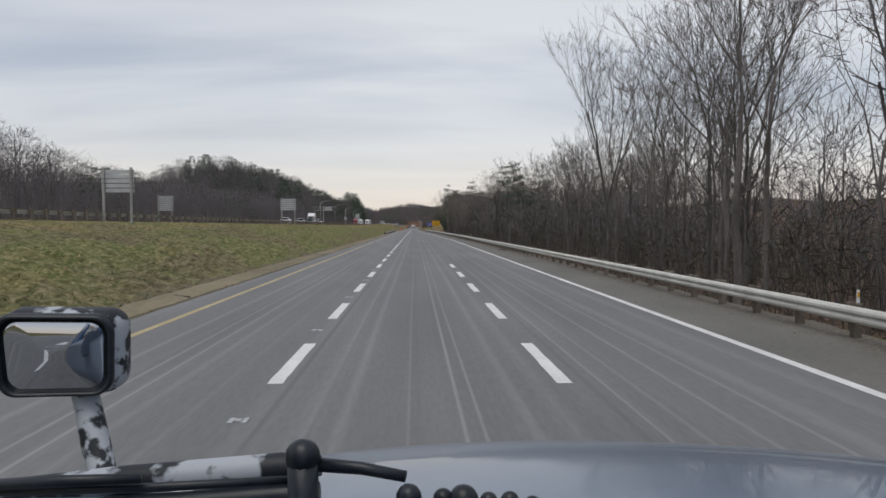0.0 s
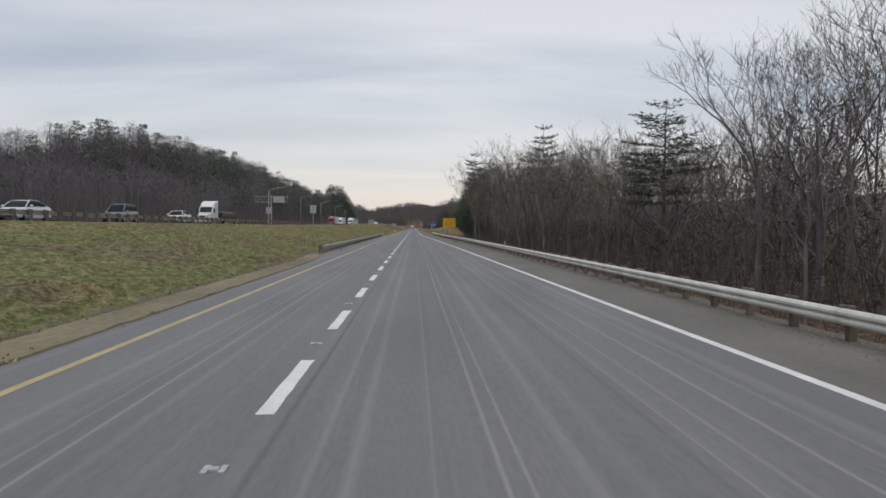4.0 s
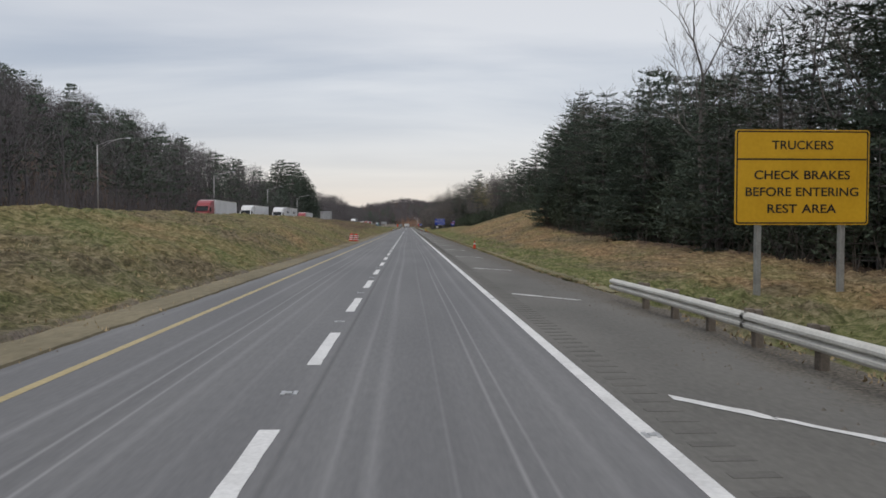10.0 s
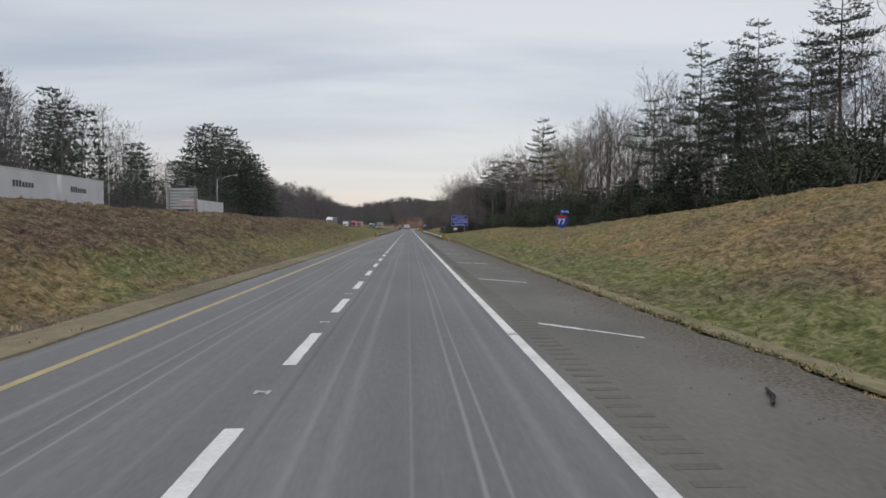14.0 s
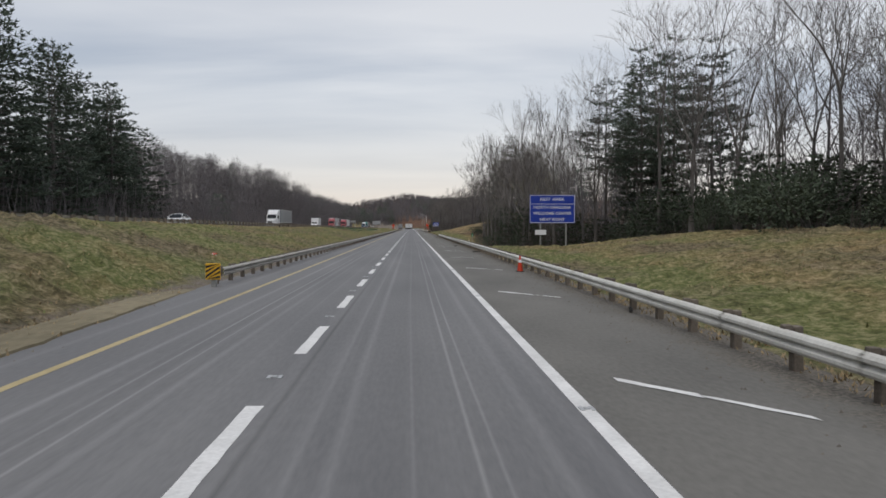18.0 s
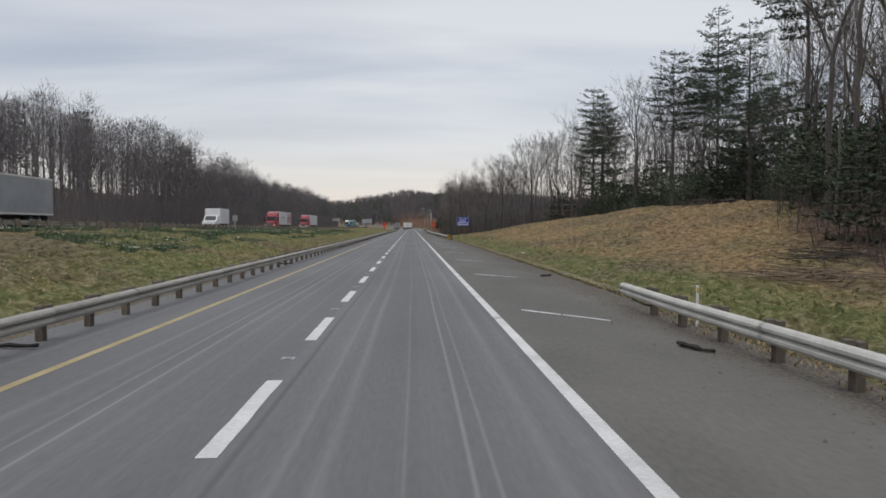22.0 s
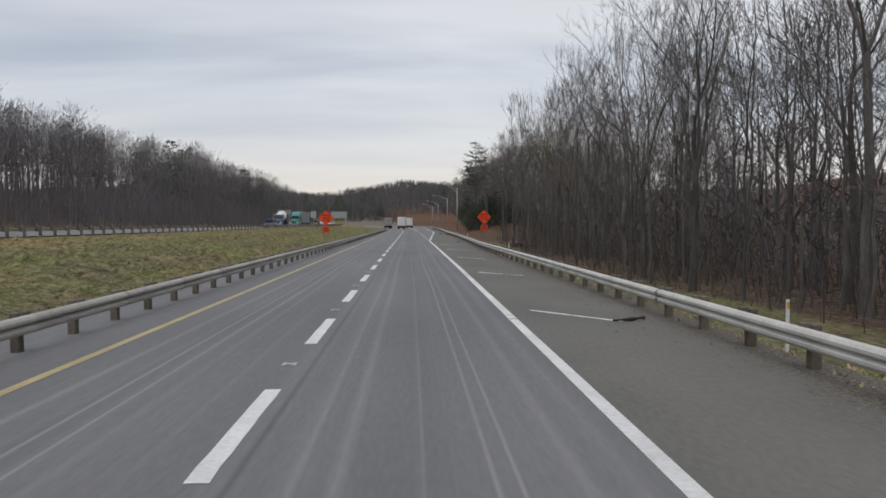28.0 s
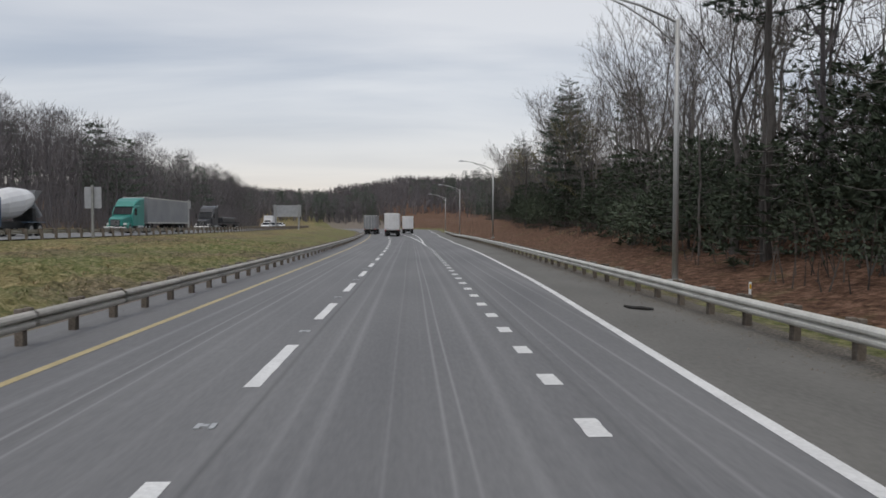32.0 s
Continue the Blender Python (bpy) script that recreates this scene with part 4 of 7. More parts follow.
def work_sign(x, s, zc_, diag, label):
    ob = thing("work_sign", label, "road sign", at=pose(*on(x, s, 0)), group="road work signs")
    r = diag / 2
    q = [(0, r), (-r, 0), (0, -r), (r, 0)]
    ring = []
    for i in range(4):
        a, b, c = q[i - 1], q[i], q[(i + 1) % 4]
        ring += [(b[0] + (a[0] - b[0]) * 0.06, b[1] + (a[1] - b[1]) * 0.06), (b[0] + (c[0] - b[0]) * 0.06, b[1] + (c[1] - b[1]) * 0.06)]
    dia = part("diamond", Shape().loft([[(px, 0, pz) for px, pz in ring], [(px, 0.02, pz) for px, pz in ring]]), M_SIGNORANGE, ob, at=pose(0, 0, zc_))
    k = 0.93
    part("border", Shape().loft([[(px * k, -0.003, pz * k) for px, pz in ring], [(px * (k - 0.025), -0.003, pz * (k - 0.025)) for px, pz in ring]], caps=False), M_LETTERBLACK, dia)
    for txt, z in (("BEGIN", 0.30), ("ROAD", 0.0), ("WORK", -0.30)):
        lettering(txt, diag * 0.17, M_LETTERBLACK, dia, (0, -0.004, z * diag / 1.7))
    low = part("plate", board_shape(0.82, 0.62, 0.05, 0.02), M_SIGNORANGE, ob, at=pose(0, 0, zc_ - r - 0.72))
    part("border", rim_shape(0.82, 0.62, 0.015, 0.05, 0.015), M_LETTERBLACK, low)
    for z in (0.42, 0.2):
        part("bar", Shape().box(-0.26, -0.005, z - 0.05, 0.26, -0.002, z + 0.05), M_LETTERBLACK, low)
    for px in (-0.2, 0.2):
        part("post", Shape().box(px - 0.04, 0.022, ground_z(x, s) - 0.3, px + 0.04, 0.10, zc_ + r * 0.4, 0.006), M_WOODPOST, ob)
    return ob


work_sign(-7.7, 953, 2.56, 1.74, "orange diamond road work sign on the grass median")
work_sign(10.2, 956, 2.70, 1.66, "orange diamond road work sign behind the guard rail")


def back_sign(x, s, z0, w, h, n_posts, label, slats=True):
    """The grey back of a sign that faces the other way."""
    ob = thing("highway_sign", label, "road sign", at=pose(*on(x, s, 0)), group="signs seen from behind")
    zg = ground_z(x, s)
    xs_ = [0] if n_posts == 1 else [-w * 0.42, w * 0.42]
    if slats:
        n = max(2, int(h / 0.3))
        for k in range(n):
            part("plank", Shape().box(-w / 2, 0, z0 + h * k / n, w / 2, 0.05, z0 + h * (k + 0.80) / n, 0.008), M_SIGNBACK, ob)
    else:
        part("panel", board_shape(w, h, 0.06, 0.03), M_SIGNBACK, ob, at=pose(0, 0, z0))
    for px in xs_:
        part("post", Shape().box(px - 0.08, -0.17, zg - 0.4, px + 0.08, -0.005, z0 + h + 0.1, 0.01), M_POSTGREY, ob)
    return ob


back_sign(-20.3, 57, 4.5, 2.4, 1.75, 2, "grey slatted back of a large sign on two posts")
back_sign(-40.2, 128, 4.6, 2.6, 2.5, 2, "grey back of a sign beyond the opposite road")
back_sign(-20.3, 132, 4.8, 2.7, 2.0, 2, "pale grey back of a sign by the opposite guard rail")
back_sign(-20.3, 240, 4.0, 0.75, 0.95, 1, "small grey sign back on a single post", False)
back_sign(-20.3, 290, 5.0, 1.3, 1.7, 1, "small grey sign back on a single post", False)
back_sign(-20.3, 512, 3.7, 3.0, 2.1, 2, "pale back of a broad sign on two posts")
back_sign(-21.0, 1046, 3.2, 1.2, 1.55, 1, "grey sign back on a single post", False)
back_sign(-20.3, 780, 2.6, 0.6, 0.7, 1, "small grey sign back on a single post", False)


def gantry(x, s, z0, w, h, label, legs=1):
    ob = thing("sign_gantry", label, "road sign", at=pose(*on(x, s, 0)), group="overhead signs")
    zg = ground_z(x, s)
    for px in ([0] if legs == 1 else [-w * 0.4, w * 0.4]):
        part("column", Shape().tube([(px, 0, zg - 0.4), (px, 0, z0 + h + 0.2)], [0.2, 0.15], 10), M_LAMPPOLE, ob)
    for zz in (0.12, h - 0.12):
        part("chord", Shape().tube([(-w / 2, -0.2, z0 + zz), (w / 2, -0.2, z0 + zz)], 0.06, 6), M_LAMPPOLE, ob)
    n = int(w / 0.8)
    for k in range(n):
        a, b = -w / 2 + w * k / n, -w / 2 + w * (k + 1) / n
        part("brace", Shape().tube([(a, -0.2, z0 + (0.12 if k % 2 else h - 0.12)), (b, -0.2, z0 + (h - 0.12 if k % 2 else 0.12))], 0.035, 5), M_LAMPPOLE, ob)
    part("panel", board_shape(w * 0.96 if legs == 2 else w * 0.34, h, 0.06, 0.04), M_SIGNBACK, ob, at=pose(0 if legs == 2 else w * 0.22, 0.22, z0))
    return ob


gantry(-40.5, 349, 9.2, 9.8, 1.9, "steel sign gantry with a grey panel on one column")
gantry(-40.5, 1139, 5.2, 4.7, 1.5, "grey sign panel on a truss over two columns", 2)
gantry(-21.8, 1162, 3.9, 6.5, 2.6, "broad grey sign panel on two columns", 2)


def mile_marker(x, s, top, label):
    ob = thing("mile_marker", label, "road sign", at=pose(*on(x, s, 0)), group="mile markers")
    zg = ground_z(x, s)
    pl = part("plate", board_shape(0.24, 0.5, 0.03, 0.01), M_SIGNGREEN, ob, at=pose(0, 0, top - 0.5))
    lettering("0", 0.2, M_LETTERWHITE, pl, (0, -0.004, 0.36))
    lettering("4", 0.2, M_LETTERWHITE, pl, (0, -0.004, 0.14))
    part("post", Shape().box(-0.025, 0.012, zg - 0.3, 0.025, 0.05, top, 0.004), M_POSTGREY, ob)


mile_marker(10.9, 674, 0.95, "small green mile marker on a thin post")
mile_marker(9.3, 324, 1.25, "small green mile marker on a thin post")
box_ = thing("utility_box", "grey utility cabinet on a wooden post", "utility box", at=pose(9.7, 314, 0))
part("cabinet", Shape().box(-0.28, -0.15, 0.65, 0.12, 0.15, 1.25, 0.02), M_SIGNBACK, box_)
part("post", Shape().box(0.13, -0.1, ground_z(9.7, 314) - 0.3, 0.33, 0.1, 1.3, 0.015), M_WOODPOST, box_)
part("cap", Shape().box(-0.32, -0.2, 1.255, 0.12, 0.2, 1.29, 0.01), M_SIGNBACK, box_)


def delineator(x, s, mat=None):
    ob = thing("delineator", "thin white roadside delineator post", "post", at=pose(*on(x, s, 0)), group="delineators")
    zg = ground_z(x, s)
    part("post", Shape().box(-0.028, -0.01, zg - 0.2, 0.028, 0.01, max(zg, 0) + 0.80, 0.004), mat or M_LETTERWHITE, ob)
    part("reflector", Shape().box(-0.02, -0.016, max(zg, 0) + 0.66, 0.02, -0.011, max(zg, 0) + 0.76), M_SIGNYEL, ob)


for s in (14, 107.5, 187, 281, 636, 700, 881, 914, 955, 1006):
    delineator(rail_r(s) + 0.55, s)

# ---------------------------------------------------------------- street lamps


def street_lamp(x, s, tall, arm, zg, heading, label):
    """A tapered pole with a truss arm towards heading (-1: towards -x) and a cobra-head luminaire."""
    ob = thing("street_lamp", label, "street lamp", at=pose(*on(x, s, zg)), group="street lamps")
    part("pole", Shape().tube([(0, 0, -0.3), (0, 0, tall)], [0.11, 0.075], 10), M_LAMPPOLE, ob, smooth=True)
    part("base_plate", Shape().box(-0.2, -0.2, -0.05, 0.2, 0.2, 0.06, 0.01), M_LAMPPOLE, ob)
    a = heading * arm
    part("arm", Shape().tube([(0, 0, tall - 0.1), (a * 0.35, 0, tall + 0.45), (a * 0.7, 0, tall + 0.8), (a, 0, tall + 0.95)], 0.04, 7), M_LAMPPOLE, ob, smooth=True)
    part("lower_arm", Shape().tube([(0, 0, tall - 0.85), (a * 0.25, 0, tall - 0.1), (a * 0.5, 0, tall + 0.45), (a * 0.72, 0, tall + 0.78)], 0.03, 7), M_LAMPPOLE, ob, smooth=True)
    for u in (0.18, 0.40):
        part("strut", Shape().tube([(a * u, 0, tall - 0.1 + 1.55 * u), (a * u, 0, tall - 0.78 + 2.4 * u)], 0.02, 5), M_LAMPPOLE, ob)
    lum = Shape()
    c = []
    for u, w, h0, h1 in ((0, 0.05, -0.04, 0.05), (0.2, 0.15, -0.07, 0.09), (0.55, 0.17, -0.08, 0.10), (0.75, 0.08, -0.04, 0.05)):
        y = w
        c.append([(a + heading * u, -y, tall + 0.95 + h0), (a + heading * u, y, tall + 0.95 + h0), (a + heading * u, y * 0.6, tall + 0.95 + h1), (a + heading * u, -y * 0.6, tall + 0.95 + h1)])
    part("luminaire", lum.loft(c), M_SIGNBACK, ob)
    return ob


street_lamp(10.8, 1015.5, 8.7, 3.6, 0.1, -1, "grey steel street lamp with a truss arm behind the guard rail")
for x, s in ((13.1, 1085), (14.8, 1140), (17.0, 1185)):
    street_lamp(x, s, 8.7, 3.6, 0.4, -1, "grey steel street lamp with a truss arm along the exit ramp")
for s in (358, 423, 487, 552, 615):
    street_lamp(-43, s, 10.8, 4.0, ground_z(-43, s), 1, "grey street lamp beyond the opposite carriageway")

# ---------------------------------------------------------------- trees


def stick(sh, p, q, r0, r1):
    """A thin three-sided twig from p to q."""
    d = (q - p)
    u = d.cross(Vector((0.3, 0.9, 0.2))).normalized()
    w = d.cross(u).normalized()
    v = []
    for c, r in ((p, r0), (q, r1)):
        for k in range(3):
            a = 2.0944 * k
            v.append(tuple(c + r * (math.cos(a) * u + math.sin(a) * w)))
    sh.add(v, [(0, 1, 4, 3), (1, 2, 5, 4), (2, 0, 3, 5)])


def ribbon(sh, p, q, r0, r1):
    """A far-off twig, two triangles."""
    d = (q - p)
    u = d.cross(Vector((math.sin(p.x * 91.7 + p.z * 37.1), math.cos(p.y * 53.3 + p.z * 71.9), 0.4))).normalized()
    sh.add([tuple(p - u * r0), tuple(p + u * r0), tuple(q + u * r1), tuple(q - u * r1)], [(0, 1, 2, 3)])


def turned(d, az, spread, r):
    """The direction d leaned away by spread radians towards az."""
    u = d.cross(Vector((0, 0, 1)) if abs(d.z) < 0.95 else Vector((1, 0, 0))).normalized()
    w = d.cross(u).normalized()
    return (d * math.cos(spread) + (u * math.cos(az) + w * math.sin(az)) * math.sin(spread)).normalized()


def bare_tree(seed, tall, fork, leaders, depth, spread=0.42, girth=0.010, twigs=6, thick=1.0, shoots=0.5):
    """A leafless tree that forks again and again: trunk and limbs in one shape, its fine twigs in another."""
    r = random.Random(seed)
    wood, crown = Shape(), Shape()
    up = Vector((0, 0, 1))

    def wobble(k):
        return Vector((r.uniform(-k, k), r.uniform(-k, k), r.uniform(-k, k)))

    def grow(p, d, ln, rad, lev):
        pts = [p]
        for j in range(3):
            d = (d + wobble(0.15) + up * (0.09 if lev else 0.0)).normalized()
            pts.append(pts[-1] + d * ln / 3)
        end = max(0.006 * thick, rad * 0.70)
        rr = [rad + (end - rad) * j / 3 for j in range(4)]
        if rad > 0.05:
            wood.tube(pts, rr, 6, caps=False)
        else:
            for j in range(3):
                stick(wood if lev <= depth - 2 else crown, pts[j], pts[j + 1], rr[j], rr[j + 1])
        if lev >= depth:
            for t in range(twigs):
                j = r.choice((0, 1, 1, 2, 2, 2))
                o = pts[j].lerp(pts[j + 1], r.random())
                g = (turned(d, r.uniform(0, 6.28), r.uniform(0.2, 0.85), r) + up * 0.22).normalized()
                m = o + g * ln * r.uniform(0.25, 0.5)
                ribbon(crown, o, m, 0.0085 * thick, 0.006 * thick)
                ribbon(crown, m, m + (g + wobble(0.35) + up * 0.15).normalized() * ln * r.uniform(0.2, 0.45), 0.006 * thick, 0.003 * thick)
            return
        az = r.uniform(0, 6.28)
        kids = 3 if r.random() < 0.32 else 2
        for i in range(kids):
            lead = i == 0
            ang = spread * (r.uniform(0.15, 0.6) if lead else r.uniform(0.75, 1.45))
            grow(pts[-1], turned(d, az + 6.283 * i / kids + r.uniform(-0.4, 0.4), ang, r), ln * (r.uniform(0.76, 0.92) if lead else r.uniform(0.62, 0.85)), end * (0.92 if lead else r.uniform(0.6, 0.8)), lev + 1)
        for j in (1, 2):
            if r.random() < shoots:
                grow(pts[j], turned(d, r.uniform(0, 6.28), r.uniform(0.55, 0.95), r), ln * r.uniform(0.35, 0.6), rr[j] * r.uniform(0.25, 0.4), min(depth, lev + 2))

    rad0 = tall * girth
    lean = Vector((r.uniform(-0.05, 0.05), r.uniform(-0.05, 0.05), 1))
    n = 6
    path = [Vector((lean.x * tall * fork * i / n + r.uniform(-0.09, 0.09) * (i > 0), lean.y * tall * fork * i / n + r.uniform(-0.09, 0.09) * (i > 0), tall * fork * i / n - 0.4 * (i == 0))) for i in range(n + 1)]
    rad = [rad0 * (1 - 0.35 * i / n) * (1.35 if i == 0 else 1) for i in range(n + 1)]
    wood.tube(path, rad, 7, caps=False)
    ln = tall * (1 - fork) / 2.9
    az = r.uniform(0, 6.28)
    for i in range(leaders):
        grow(path[-1], turned(lean.normalized(), az + 6.283 * i / leaders + r.uniform(-0.4, 0.4), spread * (0.2 if i == 0 else r.uniform(0.6, 1.1)), r), ln * (1 if i == 0 else r.uniform(0.75, 1)), rad[-1] * (0.85 if i == 0 else r.uniform(0.45, 0.7)), 1)
    for i in (3, 4, 5):
        if r.random() < shoots:
            grow(path[i], turned(up, r.uniform(0, 6.28), r.uniform(0.6, 1.0), r), ln * r.uniform(0.4, 0.75), rad[i] * r.uniform(0.2, 0.35), max(2, depth - 2))
    top = max(v[2] for v in crown.v)
    for sh in (wood, crown):
        sh.v = [(x, y, z * tall / top if z > 0 else z) for x, y, z in sh.v]
    return wood, crown


def pine_tree(seed, tall, clear, reach, whorls, per, size=0.30, broad=0.036, step=0.21, blades=7, droop=0.0, power=0.6, missing=0.15):
    """A pine: whorls of level boughs with gaps between, each a flat plume of branchlets set with needle tufts."""
    r = random.Random(seed)
    wood, crown = Shape(), Shape()
    k = 7
    path = [Vector((r.uniform(-1, 1) * 0.006 * tall * (i > 0), r.uniform(-1, 1) * 0.006 * tall * (i > 0), tall * i / k - 0.3 * (i == 0))) for i in range(k + 1)]
    wood.tube(path, [max(0.02, tall * 0.011 * (1 - 0.95 * i / k)) for i in range(k + 1)], 7, caps=False)
    cv, cf = crown.v, crown.f
    az = r.uniform(0, 6.28)
    for w in range(whorls):
        u0 = clear + (1 - clear) * (w + r.uniform(-0.2, 0.2)) / whorls
        az += 1.1
        for b in range(per):
            if r.random() < missing:
                continue
            u = min(0.985, max(clear, u0 + r.uniform(-0.012, 0.012)))
            rel = (1 - u) / (1 - clear)
            ln = reach * rel ** power * (0.62 + 0.38 * min(1, (u - clear) * 6)) * r.uniform(0.5, 1.25) + 0.35
            a = az + 6.283 * b / per + r.uniform(-0.35, 0.35)
            i = min(k - 1, int(u * k))
            base = path[i].lerp(path[i + 1], u * k - i)
            lift = r.uniform(-0.05, 0.18) - droop + 0.75 * max(0, u - 0.65)
            d = Vector((math.cos(a), math.sin(a), lift)).normalized()
            mid = base + d * ln * 0.6
            tip = mid + (d + Vector((0, 0, 0.30))).normalized() * ln * 0.4
            stick(wood, base, mid, 0.012 + 0.010 * ln, 0.02)
            stick(wood, mid, tip, 0.02, 0.008)
            flat_side = Vector((-math.sin(a), math.cos(a), 0))
            nb = max(3, int(ln / (step * 1.25)))
            for q in range(nb):
                v = 0.22 + 0.78 * (q + r.random() * 0.7) / nb
                o = base.lerp(mid, v / 0.6) if v < 0.6 else mid.lerp(tip, (v - 0.6) / 0.4)
                side = 1 if q % 2 else -1
                e = (d * r.uniform(0.5, 1.0) + flat_side * side * r.uniform(0.6, 1.1) + Vector((0, 0, r.uniform(-0.1, 0.25)))).normalized()
                bl = ln * 0.40 * (1.1 - v * 0.8) + 0.18
                m = max(1, int(bl / step))
                for t in range(m):
                    c = o + e * bl * (t + 0.6 + r.random() * 0.5) / m + Vector((0, 0, r.gauss(0, 0.05)))
                    for _ in range(blades):
                        f = (e * r.uniform(0.2, 1.0) + Vector((r.gauss(0, 0.5), r.gauss(0, 0.5), r.uniform(-0.25, 0.75)))).normalized()
                        g = f.cross(Vector((r.gauss(0, 1), r.gauss(0, 1), r.gauss(0, 1)))).normalized() * broad
                        n = len(cv)
                        cv.append(tuple(c - g))
                        cv.append(tuple(c + g))
                        cv.append(tuple(c + f * size * r.uniform(0.6, 1.15)))
                        cf.append((n, n + 1, n + 2))
    return wood, crown


def far_tree(seed, tall, wide, base, count, thick):
    """A leafless tree seen from afar: a stem, a few rising limbs and a rounded crown of short twigs."""
    r = random.Random(seed)
    sh = Shape()
    lean = Vector((r.uniform(-0.03, 0.03), r.uniform(-0.03, 0.03), 1))
    sh.tube([lean * tall * u - Vector((0, 0, 0.4 * (u == 0))) for u in (0, 0.35, 0.6, 0.9)], [tall * 0.009, tall * 0.0065, tall * 0.004, 0.02], 4, caps=False)
    lobes = []
    for i in range(7):
        a, u = 2.4 * i + r.uniform(-0.4, 0.4), base + (0.92 - base) * (i + 0.5) / 7
        out = wide * math.sin(math.pi * min(0.95, 0.22 + 0.78 * (u - base) / (1 - base))) ** 0.8
        c = Vector((math.cos(a) * out * 0.55, math.sin(a) * out * 0.55, tall * u + r.uniform(-0.4, 0.4)))
        lobes.append((c, r.uniform(0.45, 0.75) * wide))
        s0 = lean * tall * max(0.15, u - 0.22)
        m = s0.lerp(c, 0.55) + Vector((0, 0, -0.25))
        ribbon(sh, s0, m, 0.075, 0.055)
        ribbon(sh, m, c + Vector((0, 0, 0.5)), 0.055, 0.02)
    lobes.append((lean * tall * 0.9, 0.45 * wide))
    for _ in range(count):
        c, rad = r.choice(lobes)
        d = Vector((r.gauss(0, 1), r.gauss(0, 1), r.gauss(0.25, 1))).normalized()
        p = c + Vector((d.x * rad, d.y * rad, d.z * rad * 1.15)) * r.uniform(0.2, 1.0)
        if p.z > tall * 0.97:
            p.z = tall * 0.97 - r.random()
        e = (d * 0.8 + Vector((r.gauss(0, 0.3), r.gauss(0, 0.3), r.uniform(0.35, 1.1)))).normalized()
        ribbon(sh, p, p + e * r.uniform(0.5, 1.25), thick, thick * 0.4)
    return sh


def shrub_shape(seed, wide, tall, leaves):
    r = random.Random(seed)
    sh = Shape()
    blobs = [(Vector((r.uniform(-1, 1) * wide * 0.4, r.uniform(-1, 1) * wide * 0.4, tall * r.uniform(0.2, 0.75))), r.uniform(0.25, 0.45)) for _ in range(9)]
    for _ in range(leaves):
        c, rad = r.choice(blobs)
        d = Vector((r.gauss(0, 1), r.gauss(0, 1), r.gauss(0, 1))).normalized()
        p = c + Vector((d.x * wide * rad, d.y * wide * rad, d.z * tall * rad * 0.8)) * r.uniform(0.6, 1.1)
        p.z = max(0.05, p.z)
        f = (d + Vector((r.uniform(-0.7, 0.7), r.uniform(-0.7, 0.7), r.uniform(-0.2, 0.7)))).normalized()
        g = f.cross(Vector((r.uniform(-1, 1), r.uniform(-1, 1), r.uniform(-1, 1)))).normalized()
        s = r.uniform(0.04, 0.085)
        sh.add([tuple(p - f * s), tuple(p + g * s * 0.45), tuple(p + f * s), tuple(p - g * s * 0.45)], [(0, 1, 2, 3)])
    return sh


def tree_pair(shapes, bark, crown_mat, name):
    return shapes[0].mesh(name, bark), shapes[1].mesh("crown", crown_mat)


BARE = [tree_pair(bare_tree(11 + k, 18, f, ld, 5, sp), M_BARK, M_TWIG, "bare_tree")
        for k, (f, ld, sp) in enumerate([(0.42, 2, 0.42), (0.50, 3, 0.38), (0.36, 3, 0.46), (0.52, 2, 0.50), (0.30, 3, 0.48), (0.45, 2, 0.36)])]
BUDDING = [tree_pair(bare_tree(41 + k, 16, f, 3, 5, 0.46), M_BARK, M_BUD, "budding_tree") for k, f in enumerate((0.35, 0.45))]
POLE = [tree_pair(bare_tree(61 + k, 12, f, 2, 4, 0.36, girth=0.0058, twigs=7, thick=0.9), M_BARK, M_TWIG, "young_tree") for k, f in enumerate((0.45, 0.55, 0.35))]
PINE = [tree_pair(pine_tree(81 + k, 18, c, rc, wh, pr), M_BARK, M_NEEDLE, "pine_tree")
        for k, (c, rc, wh, pr) in enumerate([(0.25, 3.7, 14, 7), (0.42, 3.4, 11, 7), (0.10, 4.0, 17, 7), (0.50, 3.3, 10, 7)])]
MID = [tree_pair(bare_tree(141 + k, 18, f, 3, 4, sp, girth=0.008, twigs=6, thick=1.3), M_BARK, M_TWIG, "inner_tree") for k, (f, sp) in enumerate([(0.40, 0.40), (0.50, 0.36), (0.32, 0.44)])]
YOUNGPINE = [tree_pair(pine_tree(151 + k, 6, 0.02, 2.1, 10, 6, 0.36, 0.075, 0.33, 6, 0.05, 0.6, 0.03), M_BARK, M_SHRUB, "young_evergreen") for k in range(3)]
FIR = [tree_pair(pine_tree(101 + k, 12, 0.03, 3.0, 20, 7, 0.26, 0.042, 0.22, 7, 0.08, 0.75, 0.04), M_BARK, M_NEEDLE, "evergreen_tree") for k in range(2)]
BIGPINE = [tree_pair(pine_tree(111 + k, 18, 0.05, 4.3, 19, 7, 0.50, 0.075, 0.40, 6, 0.0, 0.55, 0.05), M_BARK, M_NEEDLE, "pine_tree") for k in range(2)]
SHRUB = []
